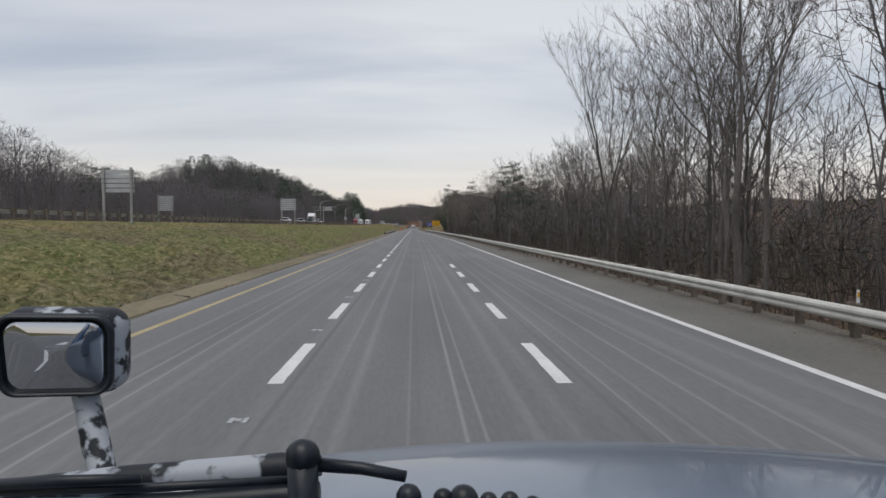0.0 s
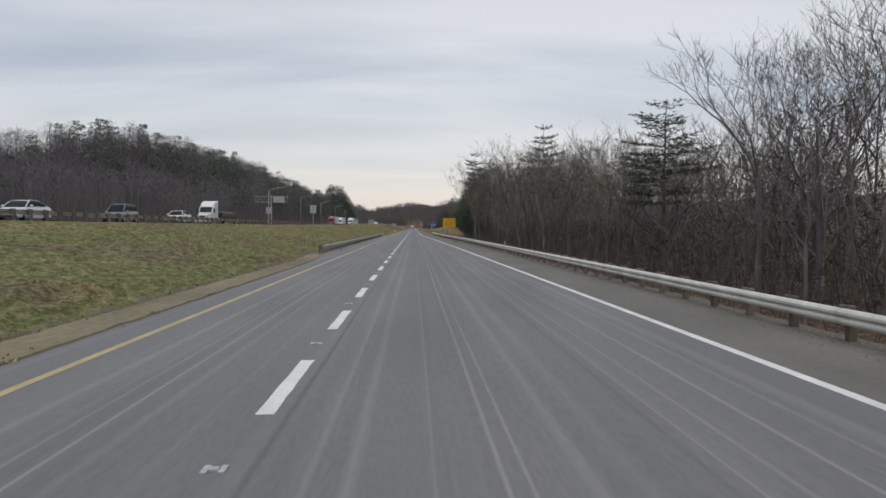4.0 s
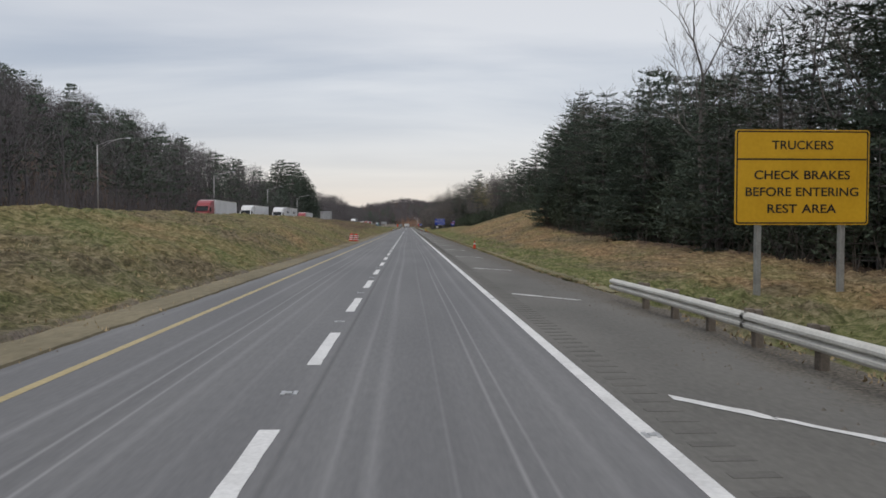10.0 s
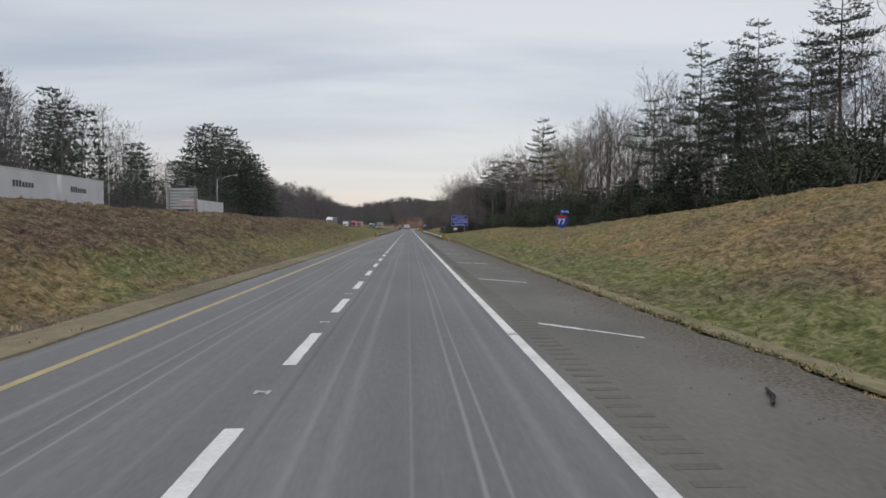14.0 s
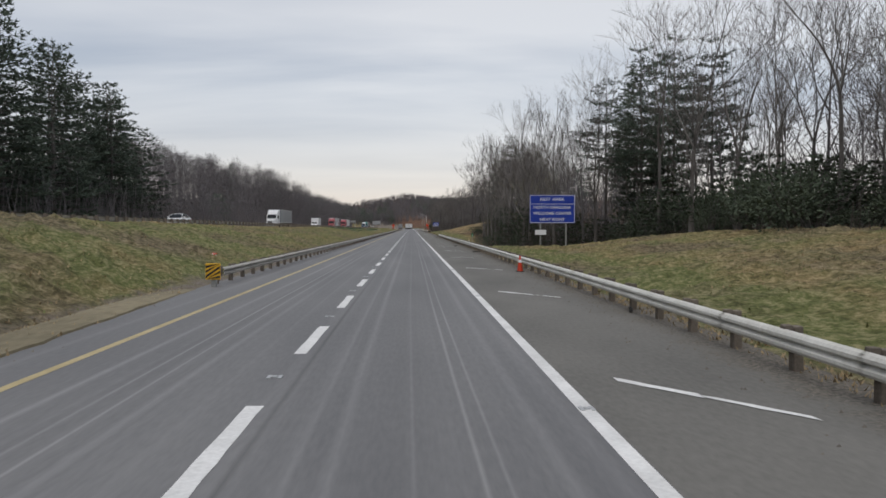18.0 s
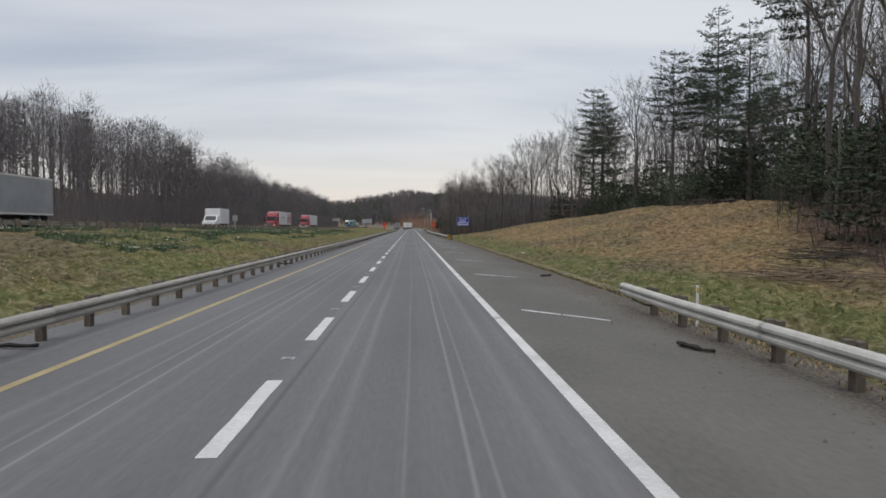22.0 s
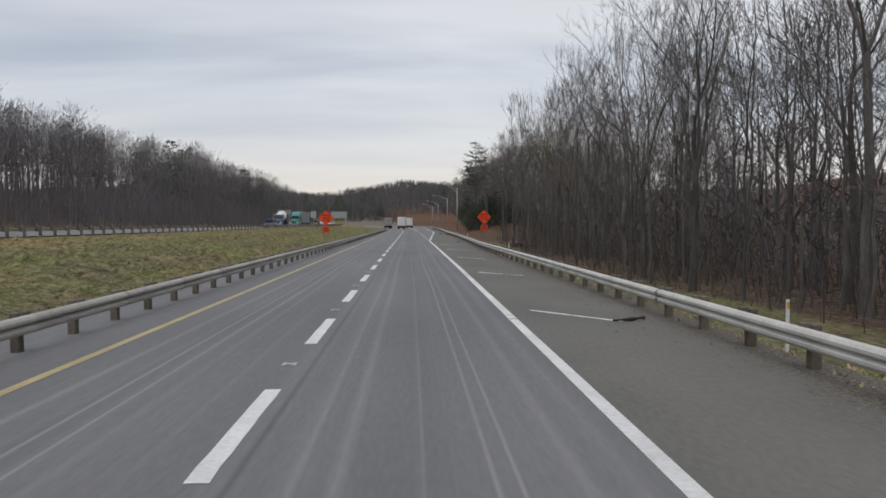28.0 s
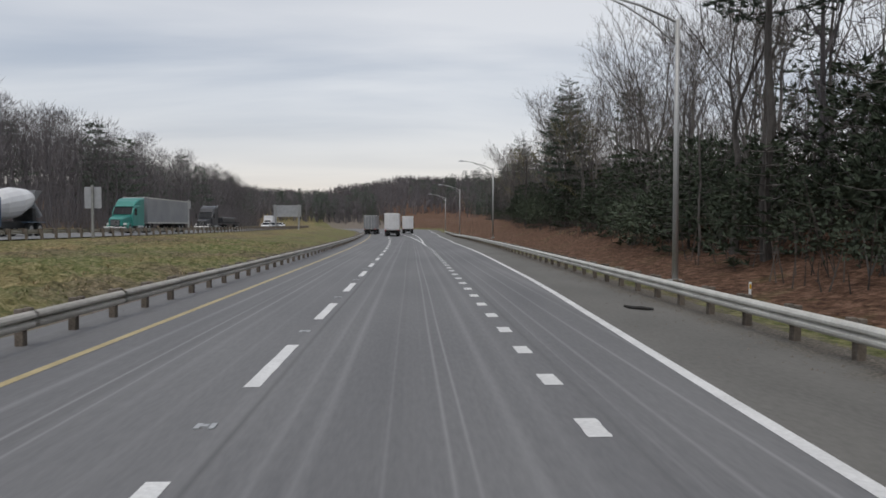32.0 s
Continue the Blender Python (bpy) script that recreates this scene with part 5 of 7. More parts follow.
for k in range(3):
    st = Shape()
    rs = random.Random(300 + k)
    for _ in range(9):
        stick(st, Vector((rs.uniform(-0.2, 0.2), rs.uniform(-0.2, 0.2), -0.2)), Vector((rs.uniform(-1.2, 1.2), rs.uniform(-1.2, 1.2), rs.uniform(1.0, 2.0))), 0.03, 0.012)
    SHRUB.append((st.mesh("shrub", M_BARK), shrub_shape(121 + k, 3.0, 2.4, 2000).mesh("foliage", M_SHRUB)))


def plant(pair, x, s, tall_factor, wide_factor, spin, label, category, group, lean=0.0):
    m = Matrix.Translation(on(x, s, ground_z(x, s) - 0.05)) @ Matrix.Rotation(lean, 4, "Y") @ Matrix.Rotation(spin, 4, "Z") @ Matrix.Diagonal((wide_factor, wide_factor, tall_factor, 1))
    ob = new(pair[0].name.split(".")[0], pair[0])
    ob.matrix_basis = m
    tagged(ob, label, category, group)
    c = new("crown", pair[1])
    c.parent = ob
    return ob


PINE_R = [(-50, 0.0), (60, 0.0), (283, 0.0), (292, 0.4), (320, 0.8), (450, 0.8), (480, 0.45), (510, 0.2), (545, 0.08), (626, 0.08), (632, 0.4), (640, 0.4), (645, 0.0), (700, 0.0), (735, 0.10), (746, 0.45), (790, 0.3), (805, 0.0), (995, 0.0), (1010, 0.16), (1100, 0.16), (1300, 0.2)]
TALL_R = [(-50, 1.0), (54, 1.0), (63, 0.76), (100, 0.70), (185, 0.66), (200, 0.72), (215, 0.8), (250, 0.84), (284, 0.98), (330, 0.98), (350, 0.82), (405, 0.85), (432, 1.02), (480, 0.95), (520, 0.95), (580, 1.02), (640, 1.0), (830, 1.0), (850, 0.9), (905, 0.86), (945, 0.77), (975, 0.79), (1000, 0.92), (1300, 0.9)]
rt = random.Random(77)
s = -30.0
while s < 1190:
    s += rt.uniform(1.6, 3.6)
    x = interp(s, WOOD_R) + rt.uniform(0.2, 6.5)
    g = rt.random()
    hk = interp(s, TALL_R)
    if g < interp(s, PINE_R):
        if rt.random() < 0.25:
            plant(rt.choice(FIR), x, s, rt.uniform(0.5, 1.0), rt.uniform(0.7, 1.1), rt.uniform(0, 6.28), "dense dark green evergreen at the edge of the woods", "tree", "roadside evergreens")
        else:
            plant(PINE[rt.choice((0, 1, 3, 3, 2) if s < 560 else (0, 1, 3, 3))], x, s, hk * rt.uniform(0.75, 1.08), rt.uniform(0.85, 1.2), rt.uniform(0, 6.28), "tall dark green pine with gaps between its boughs", "tree", "roadside pines")
    elif rt.random() < 0.45:
        plant(rt.choice(POLE), x, s, hk * rt.uniform(0.7, 1.3), rt.uniform(0.8, 1.3), rt.uniform(0, 6.28), "slender young leafless tree with a pale stem", "tree", "young bare trees")
    elif rt.random() < 0.10:
        plant(rt.choice(BUDDING), x, s, hk * rt.uniform(0.7, 1.05), rt.uniform(0.8, 1.1), rt.uniform(0, 6.28), "leafless tree with yellowish spring buds", "tree", "roadside bare trees")
    else:
        plant(rt.choice(BARE), x, s, hk * rt.uniform(0.75, 1.08), rt.uniform(0.8, 1.15), rt.uniform(0, 6.28), "tall leafless tree with grey bark and fine upright twigs", "tree", "roadside bare trees")
# the slender stems of the dense young stand
s = 846.0
while s < 952:
    s += rt.uniform(0.9, 2.0)
    plant(rt.choice(POLE), interp(s, WOOD_R) + rt.uniform(-0.3, 6), s, rt.uniform(0.95, 1.4), rt.uniform(0.7, 1.1), rt.uniform(0, 6.28), "slender young leafless tree with a pale stem", "tree", "young bare trees")
# young evergreens that close the foot of the woods
YOUNG_R = [(-50, 0.0), (312, 0.0), (330, 0.9), (636, 1.0), (648, 0.25), (700, 0.15), (722, 0.6), (790, 0.4), (812, 0.0), (985, 0.0), (1000, 0.9), (1090, 0.6), (1150, 0.3)]
s = 300.0
while s < 1150:
    s += rt.uniform(1.1, 2.6)
    if rt.random() < interp(s, YOUNG_R):
        plant(rt.choice(YOUNGPINE), interp(s, WOOD_R) + rt.uniform(0.8, 6), s, rt.uniform(0.55, 1.05), rt.uniform(0.8, 1.25), rt.uniform(0, 6.28), "bushy dark green young evergreen under the trees", "tree", "young evergreens")
for x, s, h in ((18.5, 100, 0.58), (17, 121, 0.64), (15.0, 291, 1.08), (17.5, 283, 0.95), (20.5, 276, 0.9), (17.0, 172, 0.62), (19.0, 226, 0.95)):
    plant(PINE[1], x, s, h, 1.0, s, "single dark green pine standing among bare trees", "tree", "roadside pines")
for x, s, h, k in ((24, 634, 1.15, 1), (26, 640, 1.2, 0), (28, 636, 1.25, 1), (29.5, 642, 1.2, 2), (23, 643, 1.1, 3), (27, 646, 1.15, 0), (31, 634, 1.2, 1), (25.5, 570, 1.1, 1)):
    plant(PINE[k], x, s, h, 1.05, s, "tall dark green pine at the edge of the slope", "tree", "roadside pines")
for x, s, h in ((17.0, 641, 1.05), (19.5, 634, 1.12), (15.5, 648, 1.1), (22.5, 624, 1.15), (21.5, 614, 1.1)):
    plant(BARE[int(s) % 6], x, s, h, 1.0, s, "tall leafless tree with grey bark and fine upright twigs", "tree", "roadside bare trees")
CROOKED = tree_pair(pine_tree(161, 12, 0.5, 2.3, 7, 5, 0.30, 0.036, 0.21, 7, 0.0, 0.35, 0.25), M_BARK, M_NEEDLE, "pine_tree")
plant(CROOKED, 17.5, 94, 1.0, 1.0, 0.6, "crooked pine leaning towards the road, with a flat crown", "tree", "roadside pines", lean=-0.32)
# the big evergreens beyond the opposite carriageway
for x, s, h in ((-48, 634, 1.1), (-49, 643, 1.4), (-53, 650, 1.55), (-50, 658, 1.6), (-54, 665, 1.65), (-50, 673, 1.5), (-57, 660, 1.65), (-51, 683, 1.35), (-56, 645, 1.5), (-47, 652, 1.2), (-50, 692, 1.35), (-54, 700, 1.25), (-49, 704, 1.0), (-52, 697, 1.3), (-46, 664, 1.2), (-53, 678, 1.5), (-47, 686, 1.15), (-58, 652, 1.5)):
    plant(BIGPINE[int(s) % 2], x, s, h, 1.55, s, "large dense dark green pine beyond the opposite road", "tree", "big evergreens")


def joined(name, items, mat, label, category):
    """Many copies of given meshes, baked into one object of loose small forms."""
    V, F4, F3, k = [], [], [], 0
    cache = {}
    for me, m in items:
        if me.name not in cache:
            co = np.empty(len(me.vertices) * 3, dtype=np.float64)
            me.vertices.foreach_get("co", co)
            f4 = np.array([tuple(p.vertices) for p in me.polygons if len(p.vertices) == 4], dtype=np.int64).reshape(-1, 4)
            f3 = np.array([tuple(p.vertices) for p in me.polygons if len(p.vertices) == 3], dtype=np.int64).reshape(-1, 3)
            cache[me.name] = (co.reshape(-1, 3), f4, f3)
        co, f4, f3 = cache[me.name]
        a = np.array(m)
        V.append(co @ a[:3, :3].T + a[:3, 3])
        F4.append(f4 + k)
        F3.append(f3 + k)
        k += len(co)
    return baked(name, np.concatenate(V), np.concatenate(F4), np.concatenate(F3), mat, label, category)


def baked(name, V, F4, F3, mat, label, category):
    me = bpy.data.meshes.new(name)
    loops = np.concatenate([F4.ravel(), F3.ravel()]).astype(np.int32)
    sizes = np.concatenate([np.full(len(F4), 4), np.full(len(F3), 3)])
    me.vertices.add(len(V))
    me.vertices.foreach_set("co", V.astype(np.float32).ravel())
    me.loops.add(len(loops))
    me.loops.foreach_set("vertex_index", loops)
    me.polygons.add(len(sizes))
    me.polygons.foreach_set("loop_start", np.concatenate([[0], np.cumsum(sizes)[:-1]]).astype(np.int32))
    me.update(calc_edges=True)
    me.validate()
    me.materials.append(mat)
    return tagged(new(name, me), label, category, kind="stuff")


# a second, deeper row behind the edge of the woods
stems, sprays = [], []
s = -25.0
while s < 1100:
    s += rt.uniform(2.4, 4.8) * (0.6 if 846 < s < 950 or 20 < s < 236 else 1.0)
    if 640 < s < 704 and rt.random() < 0.5:
        continue
    x, hk, w = interp(s, WOOD_R) + rt.uniform(3, 14), interp(s, TALL_R), rt.uniform(0.75, 1.1)
    m = Matrix.Translation(on(x, s, ground_z(x, s) - 0.05)) @ Matrix.Rotation(rt.uniform(0, 6.28), 4, "Z") @ Matrix.Diagonal((w, w, hk * rt.uniform(0.72, 1.06), 1))
    pick = rt.choice(MID)
    stems.append((pick[0], m))
    sprays.append((pick[1], m))
joined("woodland_stems", stems, M_BARK, "dark stems and limbs of leafless trees inside the woods", "woods")
joined("woodland_twigs", sprays, M_TWIG, "fine twigs of leafless trees inside the woods", "woods")

# simpler trees for the depth of the woods
FARBARE = [far_tree(201 + k, 17, w, b, n, 0.025).mesh("far_tree", M_TWIGFAR) for k, (w, b, n) in enumerate([(3.4, 0.32, 380), (2.9, 0.42, 330), (3.8, 0.28, 430), (2.6, 0.48, 300), (3.2, 0.25, 390)])]
FARPINE = [pine_tree(221 + k, 17, c, 3.6, 13, 6, 0.75, 0.12, 0.55, 5, 0.0, 0.6)[1].mesh("far_pine", M_NEEDLE) for k, c in enumerate((0.15, 0.25, 0.08))]


def tree_at(x, s, h, w, z=0.0):
    return Matrix.Translation(on(x, s, ground_z(x, min(s, 1500)) + z - 0.1)) @ Matrix.Rotation(rt.uniform(0, 6.28), 4, "Z") @ Matrix.Diagonal((w, w, h, 1))


DEEP_R = [(-50, 0.35), (54, 0.35), (66, 1.0), (232, 1.0), (250, 0.4), (286, 0.4), (300, 1.0), (330, 1.0), (560, 0.9), (636, 0.9), (643, 0.10), (704, 0.10), (722, 0.8), (840, 0.8), (850, 0.55), (960, 0.5), (985, 0.8), (1250, 1.0)]
bare_items, pine_items = [], []
for k in range(950):  # behind the right-hand edge; where the woods are shallow only low trees stand there
    s = rt.uniform(-30, 1250)
    x = interp(s, WOOD_R) + (4 + 26 * rt.random() if rt.random() < 0.70 else 28 + 85 * rt.random())
    hk = interp(s, TALL_R)
    if rt.random() > interp(s, DEEP_R):
        if rt.random() < 0.5:
            bare_items.append((rt.choice(FARBARE), tree_at(x, s, rt.uniform(0.25, 0.42), rt.uniform(0.5, 0.8))))
    elif rt.random() < interp(s, PINE_R) * 0.6:
        pine_items.append((rt.choice(FARPINE), tree_at(x, s, hk * rt.uniform(0.65, 1.0), rt.uniform(0.8, 1.2))))
    else:
        bare_items.append((rt.choice(FARBARE), tree_at(x, s, hk * rt.uniform(0.65, 1.0), rt.uniform(0.8, 1.2))))
LEFT_T = [(-50, 0.75), (90, 0.75), (130, 0.58), (240, 0.55), (285, 0.52), (330, 0.66), (385, 0.93), (450, 0.95), (560, 1.05), (620, 0.8), (690, 0.52), (752, 0.52), (778, 0.85), (800, 1.25), (900, 1.25), (955, 1.02), (1000, 1.0), (1060, 1.15), (1300, 1.1)]
LEFT_P = [(-50, 0.0), (120, 0.03), (250, 0.04), (320, 0.08), (365, 0.3), (560, 0.42), (620, 0.2), (690, 0.02), (1000, 0.02), (1050, 0.10), (1300, 0.12)]
for k in range(1900):  # beyond the opposite carriageway
    s = rt.uniform(0, 1350)
    x = -46 - 66 * rt.random() ** 1.2
    h = interp(s, LEFT_T)
    if rt.random() < interp(s, LEFT_P):
        pine_items.append((rt.choice(FARPINE), tree_at(x, s, h * rt.uniform(0.75, 1.02), rt.uniform(0.8, 1.25))))
    else:
        bare_items.append((rt.choice(FARBARE), tree_at(x, s, h * rt.uniform(0.82, 1.04), rt.uniform(0.95, 1.4))))
rc = random.Random(77)
for k in range(420):  # the crest of the hill on the left
    s = rc.uniform(215, 660)
    x = -80 - 34 * rc.random()
    h = interp(s, LEFT_T)
    if rc.random() < interp(s, LEFT_P) * 0.8:
        pine_items.append((rc.choice(FARPINE), tree_at(x, s, h * rc.uniform(0.5, 0.78), rc.uniform(0.9, 1.3))))
    else:
        bare_items.append((rc.choice(FARBARE), tree_at(x, s, h * rc.uniform(0.5, 0.75), rc.uniform(1.0, 1.5))))
for k in range(720):  # the wooded rise at the end of the road
    s = rt.uniform(1250, 1600)
    x = rt.uniform(-95, 130)
    if -46 < x < interp(s, WOOD_R) and s < 1440:
        continue
    z = max(0, s - 1400) * 0.07
    if rt.random() < 0.3:
        pine_items.append((rt.choice(FARPINE), tree_at(x, s, rt.uniform(0.7, 1.1), rt.uniform(0.9, 1.4), z)))
    else:
        bare_items.append((rt.choice(FARBARE), tree_at(x, s, rt.uniform(0.7, 1.1), rt.uniform(0.9, 1.3), z)))
rise = Shape()
for k in range(18000):
    s = rt.uniform(1380, 1900)
    x = rt.uniform(-320, 320)
    if -50 < x < 70 and s < 1440:
        continue
    h = rt.uniform(6, 12)
    p = Vector(on(x, s, height(x, min(s, 1500)) + max(0, s - 1400) * 0.07 - 0.3))
    q = p + Vector((rt.uniform(-1, 1), rt.uniform(-1, 1), h))
    ribbon(rise, p, q, 0.34, 0.14)
    for _ in range(2):
        o = p.lerp(q, rt.uniform(0.35, 0.8))
        ribbon(rise, o, o + Vector((rt.uniform(-2.4, 2.4), rt.uniform(-2.4, 2.4), rt.uniform(1.5, 4))), 0.28, 0.1)
tagged(new("far_rise_woods", rise.mesh("far_rise_woods", M_TWIGFAR)), "leafless woods on the distant rise", "woods", kind="stuff")
joined("far_woods", bare_items, M_TWIGFAR, "deep leafless grey-brown woods", "woods")
joined("far_pines", pine_items, M_NEEDLE, "dark green pines scattered through the woods", "woods")

# undergrowth: thin stems and scrub along the edge of the woods
br = Shape()
for k in range(26000):
    s = rt.uniform(-30, 1200)
    x = interp(s, WOOD_R) + abs(rt.gauss(0, 1)) * 11 - 0.6
    z = ground_z(x, s)
    p = Vector(on(x, s, z - 0.1))
    h = rt.uniform(0.8, 6.5) * (0.4 + 0.6 * rt.random()) * min(1, 0.45 + (x - interp(s, WOOD_R)) * 0.1)
    q = p + Vector((rt.uniform(-0.35, 0.35) * h, rt.uniform(-0.35, 0.35) * h, h))
    stick(br, p, q, 0.026, 0.009)
    if k % 2:
        continue
    e = p.lerp(q, rt.uniform(0.4, 0.8))
    stick(br, e, e + Vector((rt.uniform(-1, 1), rt.uniform(-1, 1), rt.uniform(0.2, 1))) * h * 0.3, 0.012, 0.006)
tagged(new("brush", br.mesh("brush", M_BRUSH)), "tangled leafless brush at the foot of the trees", "undergrowth", kind="stuff")
lb = Shape()
for k in range(16000):
    s = rt.uniform(0, 1300)
    x = -41.5 - abs(rt.gauss(0, 1)) * 9
    z = ground_z(x, s)
    p = Vector(on(x, s, z - 0.1))
    h = rt.uniform(1.5, 7.0)
    stick(lb, p, p + Vector((rt.uniform(-0.3, 0.3) * h, rt.uniform(-0.3, 0.3) * h, h)), 0.06, 0.02)
tagged(new("brush", lb.mesh("brush", M_TWIGFAR)), "leafless scrub before the woods beyond the opposite road", "undergrowth", kind="stuff")
hz = Shape()


def haze(x, s, z, reach, wide):
    p = Vector(on(x, s, ground_z(x, s) + z))
    ribbon(hz, p, p + Vector((rt.gauss(0, 0.5), rt.gauss(0, 0.5), rt.uniform(0.4, 1.3))) * reach, wide, wide * 0.4)


for k in range(30000):  # boughs and brush deep in the woods beyond the opposite road
    s = rt.uniform(0, 1250)
    haze(-50 - 45 * rt.random() ** 1.2, s, 11.0 * interp(s, LEFT_T) * rt.random() ** 1.2, rt.uniform(0.9, 2.0), 0.07)
for k in range(50000):
    s = rt.uniform(0, 1250)
    haze(-43.5 - 12 * rt.random(), s, 13.0 * interp(s, LEFT_T) * rt.random() ** 1.4, rt.uniform(0.8, 1.6), 0.022)
for k in range(26000):  # saplings and brush on the hill's crest
    s = rc.uniform(215, 660)
    x = -72 - 36 * rc.random()
    p = Vector(on(x, s, ground_z(x, s) + 6.5 * interp(s, LEFT_T) * rc.random() ** 1.3))
    ribbon(hz, p, p + Vector((rc.gauss(0, 0.5), rc.gauss(0, 0.5), rc.uniform(0.4, 1.3))) * rc.uniform(1.0, 2.2), 0.11, 0.04)
for k in range(26000):  # and behind the right-hand edge
    s = rt.uniform(-20, 1230)
    top = 12.5 * interp(s, TALL_R) * (1.0 if rt.random() < interp(s, DEEP_R) else 0.42)
    haze(interp(s, WOOD_R) + 9.0 + 32 * rt.random(), s, top * rt.random() ** 1.2, rt.uniform(0.9, 1.9), 0.06)
for k in range(50000):
    s = rt.uniform(-20, 1230)
    top = 12.5 * interp(s, TALL_R) * (1.0 if rt.random() < interp(s, DEEP_R) else 0.42)
    haze(interp(s, WOOD_R) + 2.5 + 14 * rt.random(), s, top * rt.random() ** 1.6, rt.uniform(0.7, 1.5), 0.014)
for k in range(30000):  # low brush that closes the view under the crowns
    s = rt.uniform(-20, 1230)
    haze(interp(s, WOOD_R) + 4.0 + 30 * rt.random() ** 1.3, s, 4.6 * rt.random(), rt.uniform(0.6, 1.3), 0.05)
tagged(new("fine_twigs", hz.mesh("fine_twigs", M_TWIGFAR)), "haze of fine leafless twigs deep in the woods", "woods", kind="stuff")
THICK_R = [(-50, 1.0), (275, 1.0), (300, 0.7), (480, 0.7), (560, 0.9), (640, 1.0), (690, 0.9), (730, 0.7), (810, 0.8), (1200, 0.8)]
th = Shape()
for k in range(170000):
    s = rt.uniform(-20, 1200) if k % 3 else (rt.uniform(-10, 300) if k % 2 else rt.uniform(636, 712))
    x = interp(s, WOOD_R) + 1.5 + 15 * rt.random()
    n = noise.noise(Vector((x * 0.12, s * 0.07, 2.0)))
    if rt.random() > interp(s, THICK_R) or n < -0.45:
        continue
    z = (4.6 + 3.4 * n) * rt.random() ** 0.9 * min(1, 0.4 + (x - interp(s, WOOD_R)) * 0.09)
    c = Vector(on(x, s, ground_z(x, s) + max(0.05, z)))
    f = Vector((rt.gauss(0, 1), rt.gauss(0, 1), rt.gauss(0, 0.9))).normalized() * rt.uniform(0.25, 0.60)
    g = f.cross(Vector((rt.gauss(0, 1), rt.gauss(0, 1), rt.gauss(0, 1)))).normalized() * rt.uniform(0.008, 0.026)
    th.add([tuple(c - f), tuple(c + g), tuple(c + f), tuple(c - g)], [(0, 1, 2, 3)])
tagged(new("thicket", th.mesh("thicket", M_THICKET)), "dark olive-brown thicket under the bare trees", "undergrowth", kind="stuff")
SHRUB_D = [(-50, 0.0), (310, 0.0), (330, 0.7), (500, 0.8), (560, 1.0), (630, 1.0), (640, 0.08), (690, 0.03), (725, 0.8), (790, 0.7), (812, 0.0), (998, 0.0), (1010, 0.9), (1080, 0.5), (1200, 0.3)]
s = 0.0
while s < 1150:
    s += rt.uniform(1.5, 4.0)
    if rt.random() < interp(s, SHRUB_D):
        x = interp(s, WOOD_R) + rt.uniform(-0.3, 5)
        pick = rt.choice(SHRUB)
        ob = new("shrub", pick[0])
        k = rt.uniform(0.6, 1.3) * (1.6 if rt.random() < 0.5 and not 640 < s < 720 else 1.0)
        ob.matrix_basis = Matrix.Translation(on(x, s, ground_z(x, s) - 0.1)) @ Matrix.Rotation(rt.uniform(0, 6.28), 4, "Z") @ Matrix.Diagonal((k, k, k * rt.uniform(0.8, 1.4), 1))
        tagged(ob, "dark evergreen shrub at the edge of the woods", "shrub", "edge shrubs")
        new("foliage", pick[1]).parent = ob

# ---------------------------------------------------------------- grass
rg = np.random.RandomState(3)


def tufts(name, pts, low, high, blades, mat, label):
    """Small tufts of bent blades at the given places."""
    n = len(pts)
    P = np.repeat(np.array(pts), blades, axis=0)
    h = rg.uniform(low, high, (n * blades, 1))
    a = rg.uniform(0, 2 * np.pi, (n * blades, 1))
    out = np.hstack([np.cos(a), np.sin(a)])
    side = np.hstack([-np.sin(a), np.cos(a)])
    base = P[:, :2] + rg.normal(0, 0.09, (n * blades, 2))
    w = rg.uniform(0.012, 0.035, (n * blades, 1))
    tip = base + out * h * rg.uniform(0.2, 1.0, (n * blades, 1))
    z = P[:, 2:3] - 0.03
    V = np.stack([np.hstack([base - side * w, z]), np.hstack([base + side * w, z]), np.hstack([tip, z + h])], axis=1).reshape(-1, 3)
    F = np.arange(len(V)).reshape(-1, 3)
    return baked(name, V, np.zeros((0, 4), dtype=np.int64), F, mat, label, "grass")


gr, dr = [], []
for V, dry_zone, h, big in TURF:
    n = len(V)
    pick = rg.choice(n, int(n * 0.42), replace=False)
    pick = pick[rg.rand(len(pick)) < 0.25 + 1.1 * h[pick]]
    is_dry = rg.rand(len(pick)) * 0.8 + 0.1 < dry_zone[pick] + 0.5 * (big[pick] - 0.4)
    gr.append(V[pick[~is_dry]])
    dr.append(V[pick[is_dry]])
tufts("grass", np.concatenate(gr), 0.03, 0.10, 4, M_TUFTGREEN, "short green verge grass in loose tufts")
tufts("dry_grass", np.concatenate(dr), 0.03, 0.12, 4, M_TUFTDRY, "dry straw-coloured verge grass in loose tufts")
foot = []
for k in range(3600):
    s = rt.uniform(285, 330) if k % 9 == 0 else (rt.uniform(555, 703) if k % 3 else rt.uniform(792, 960))
    foot.append(on(interp(s, RAIL_R) + 0.2 + abs(rt.gauss(0, 0.5)), s, 0.0))
tufts("rail_grass", np.array(foot), 0.03, 0.11, 4, M_TUFTDRY, "rank grass growing through the dirt under the guard rail")
lip, low = [], []
for k in range(18000):
    s = rt.uniform(336, 549) if k % 4 else rt.uniform(704, 788)
    x = interp(s, RAIL_R) + rt.uniform(0.55, 1.7)
    (lip if rt.random() < 0.6 else low).append(on(x, s, 0.06 * (noise.noise(Vector((s * 0.5, x, 0))) > -0.3)))
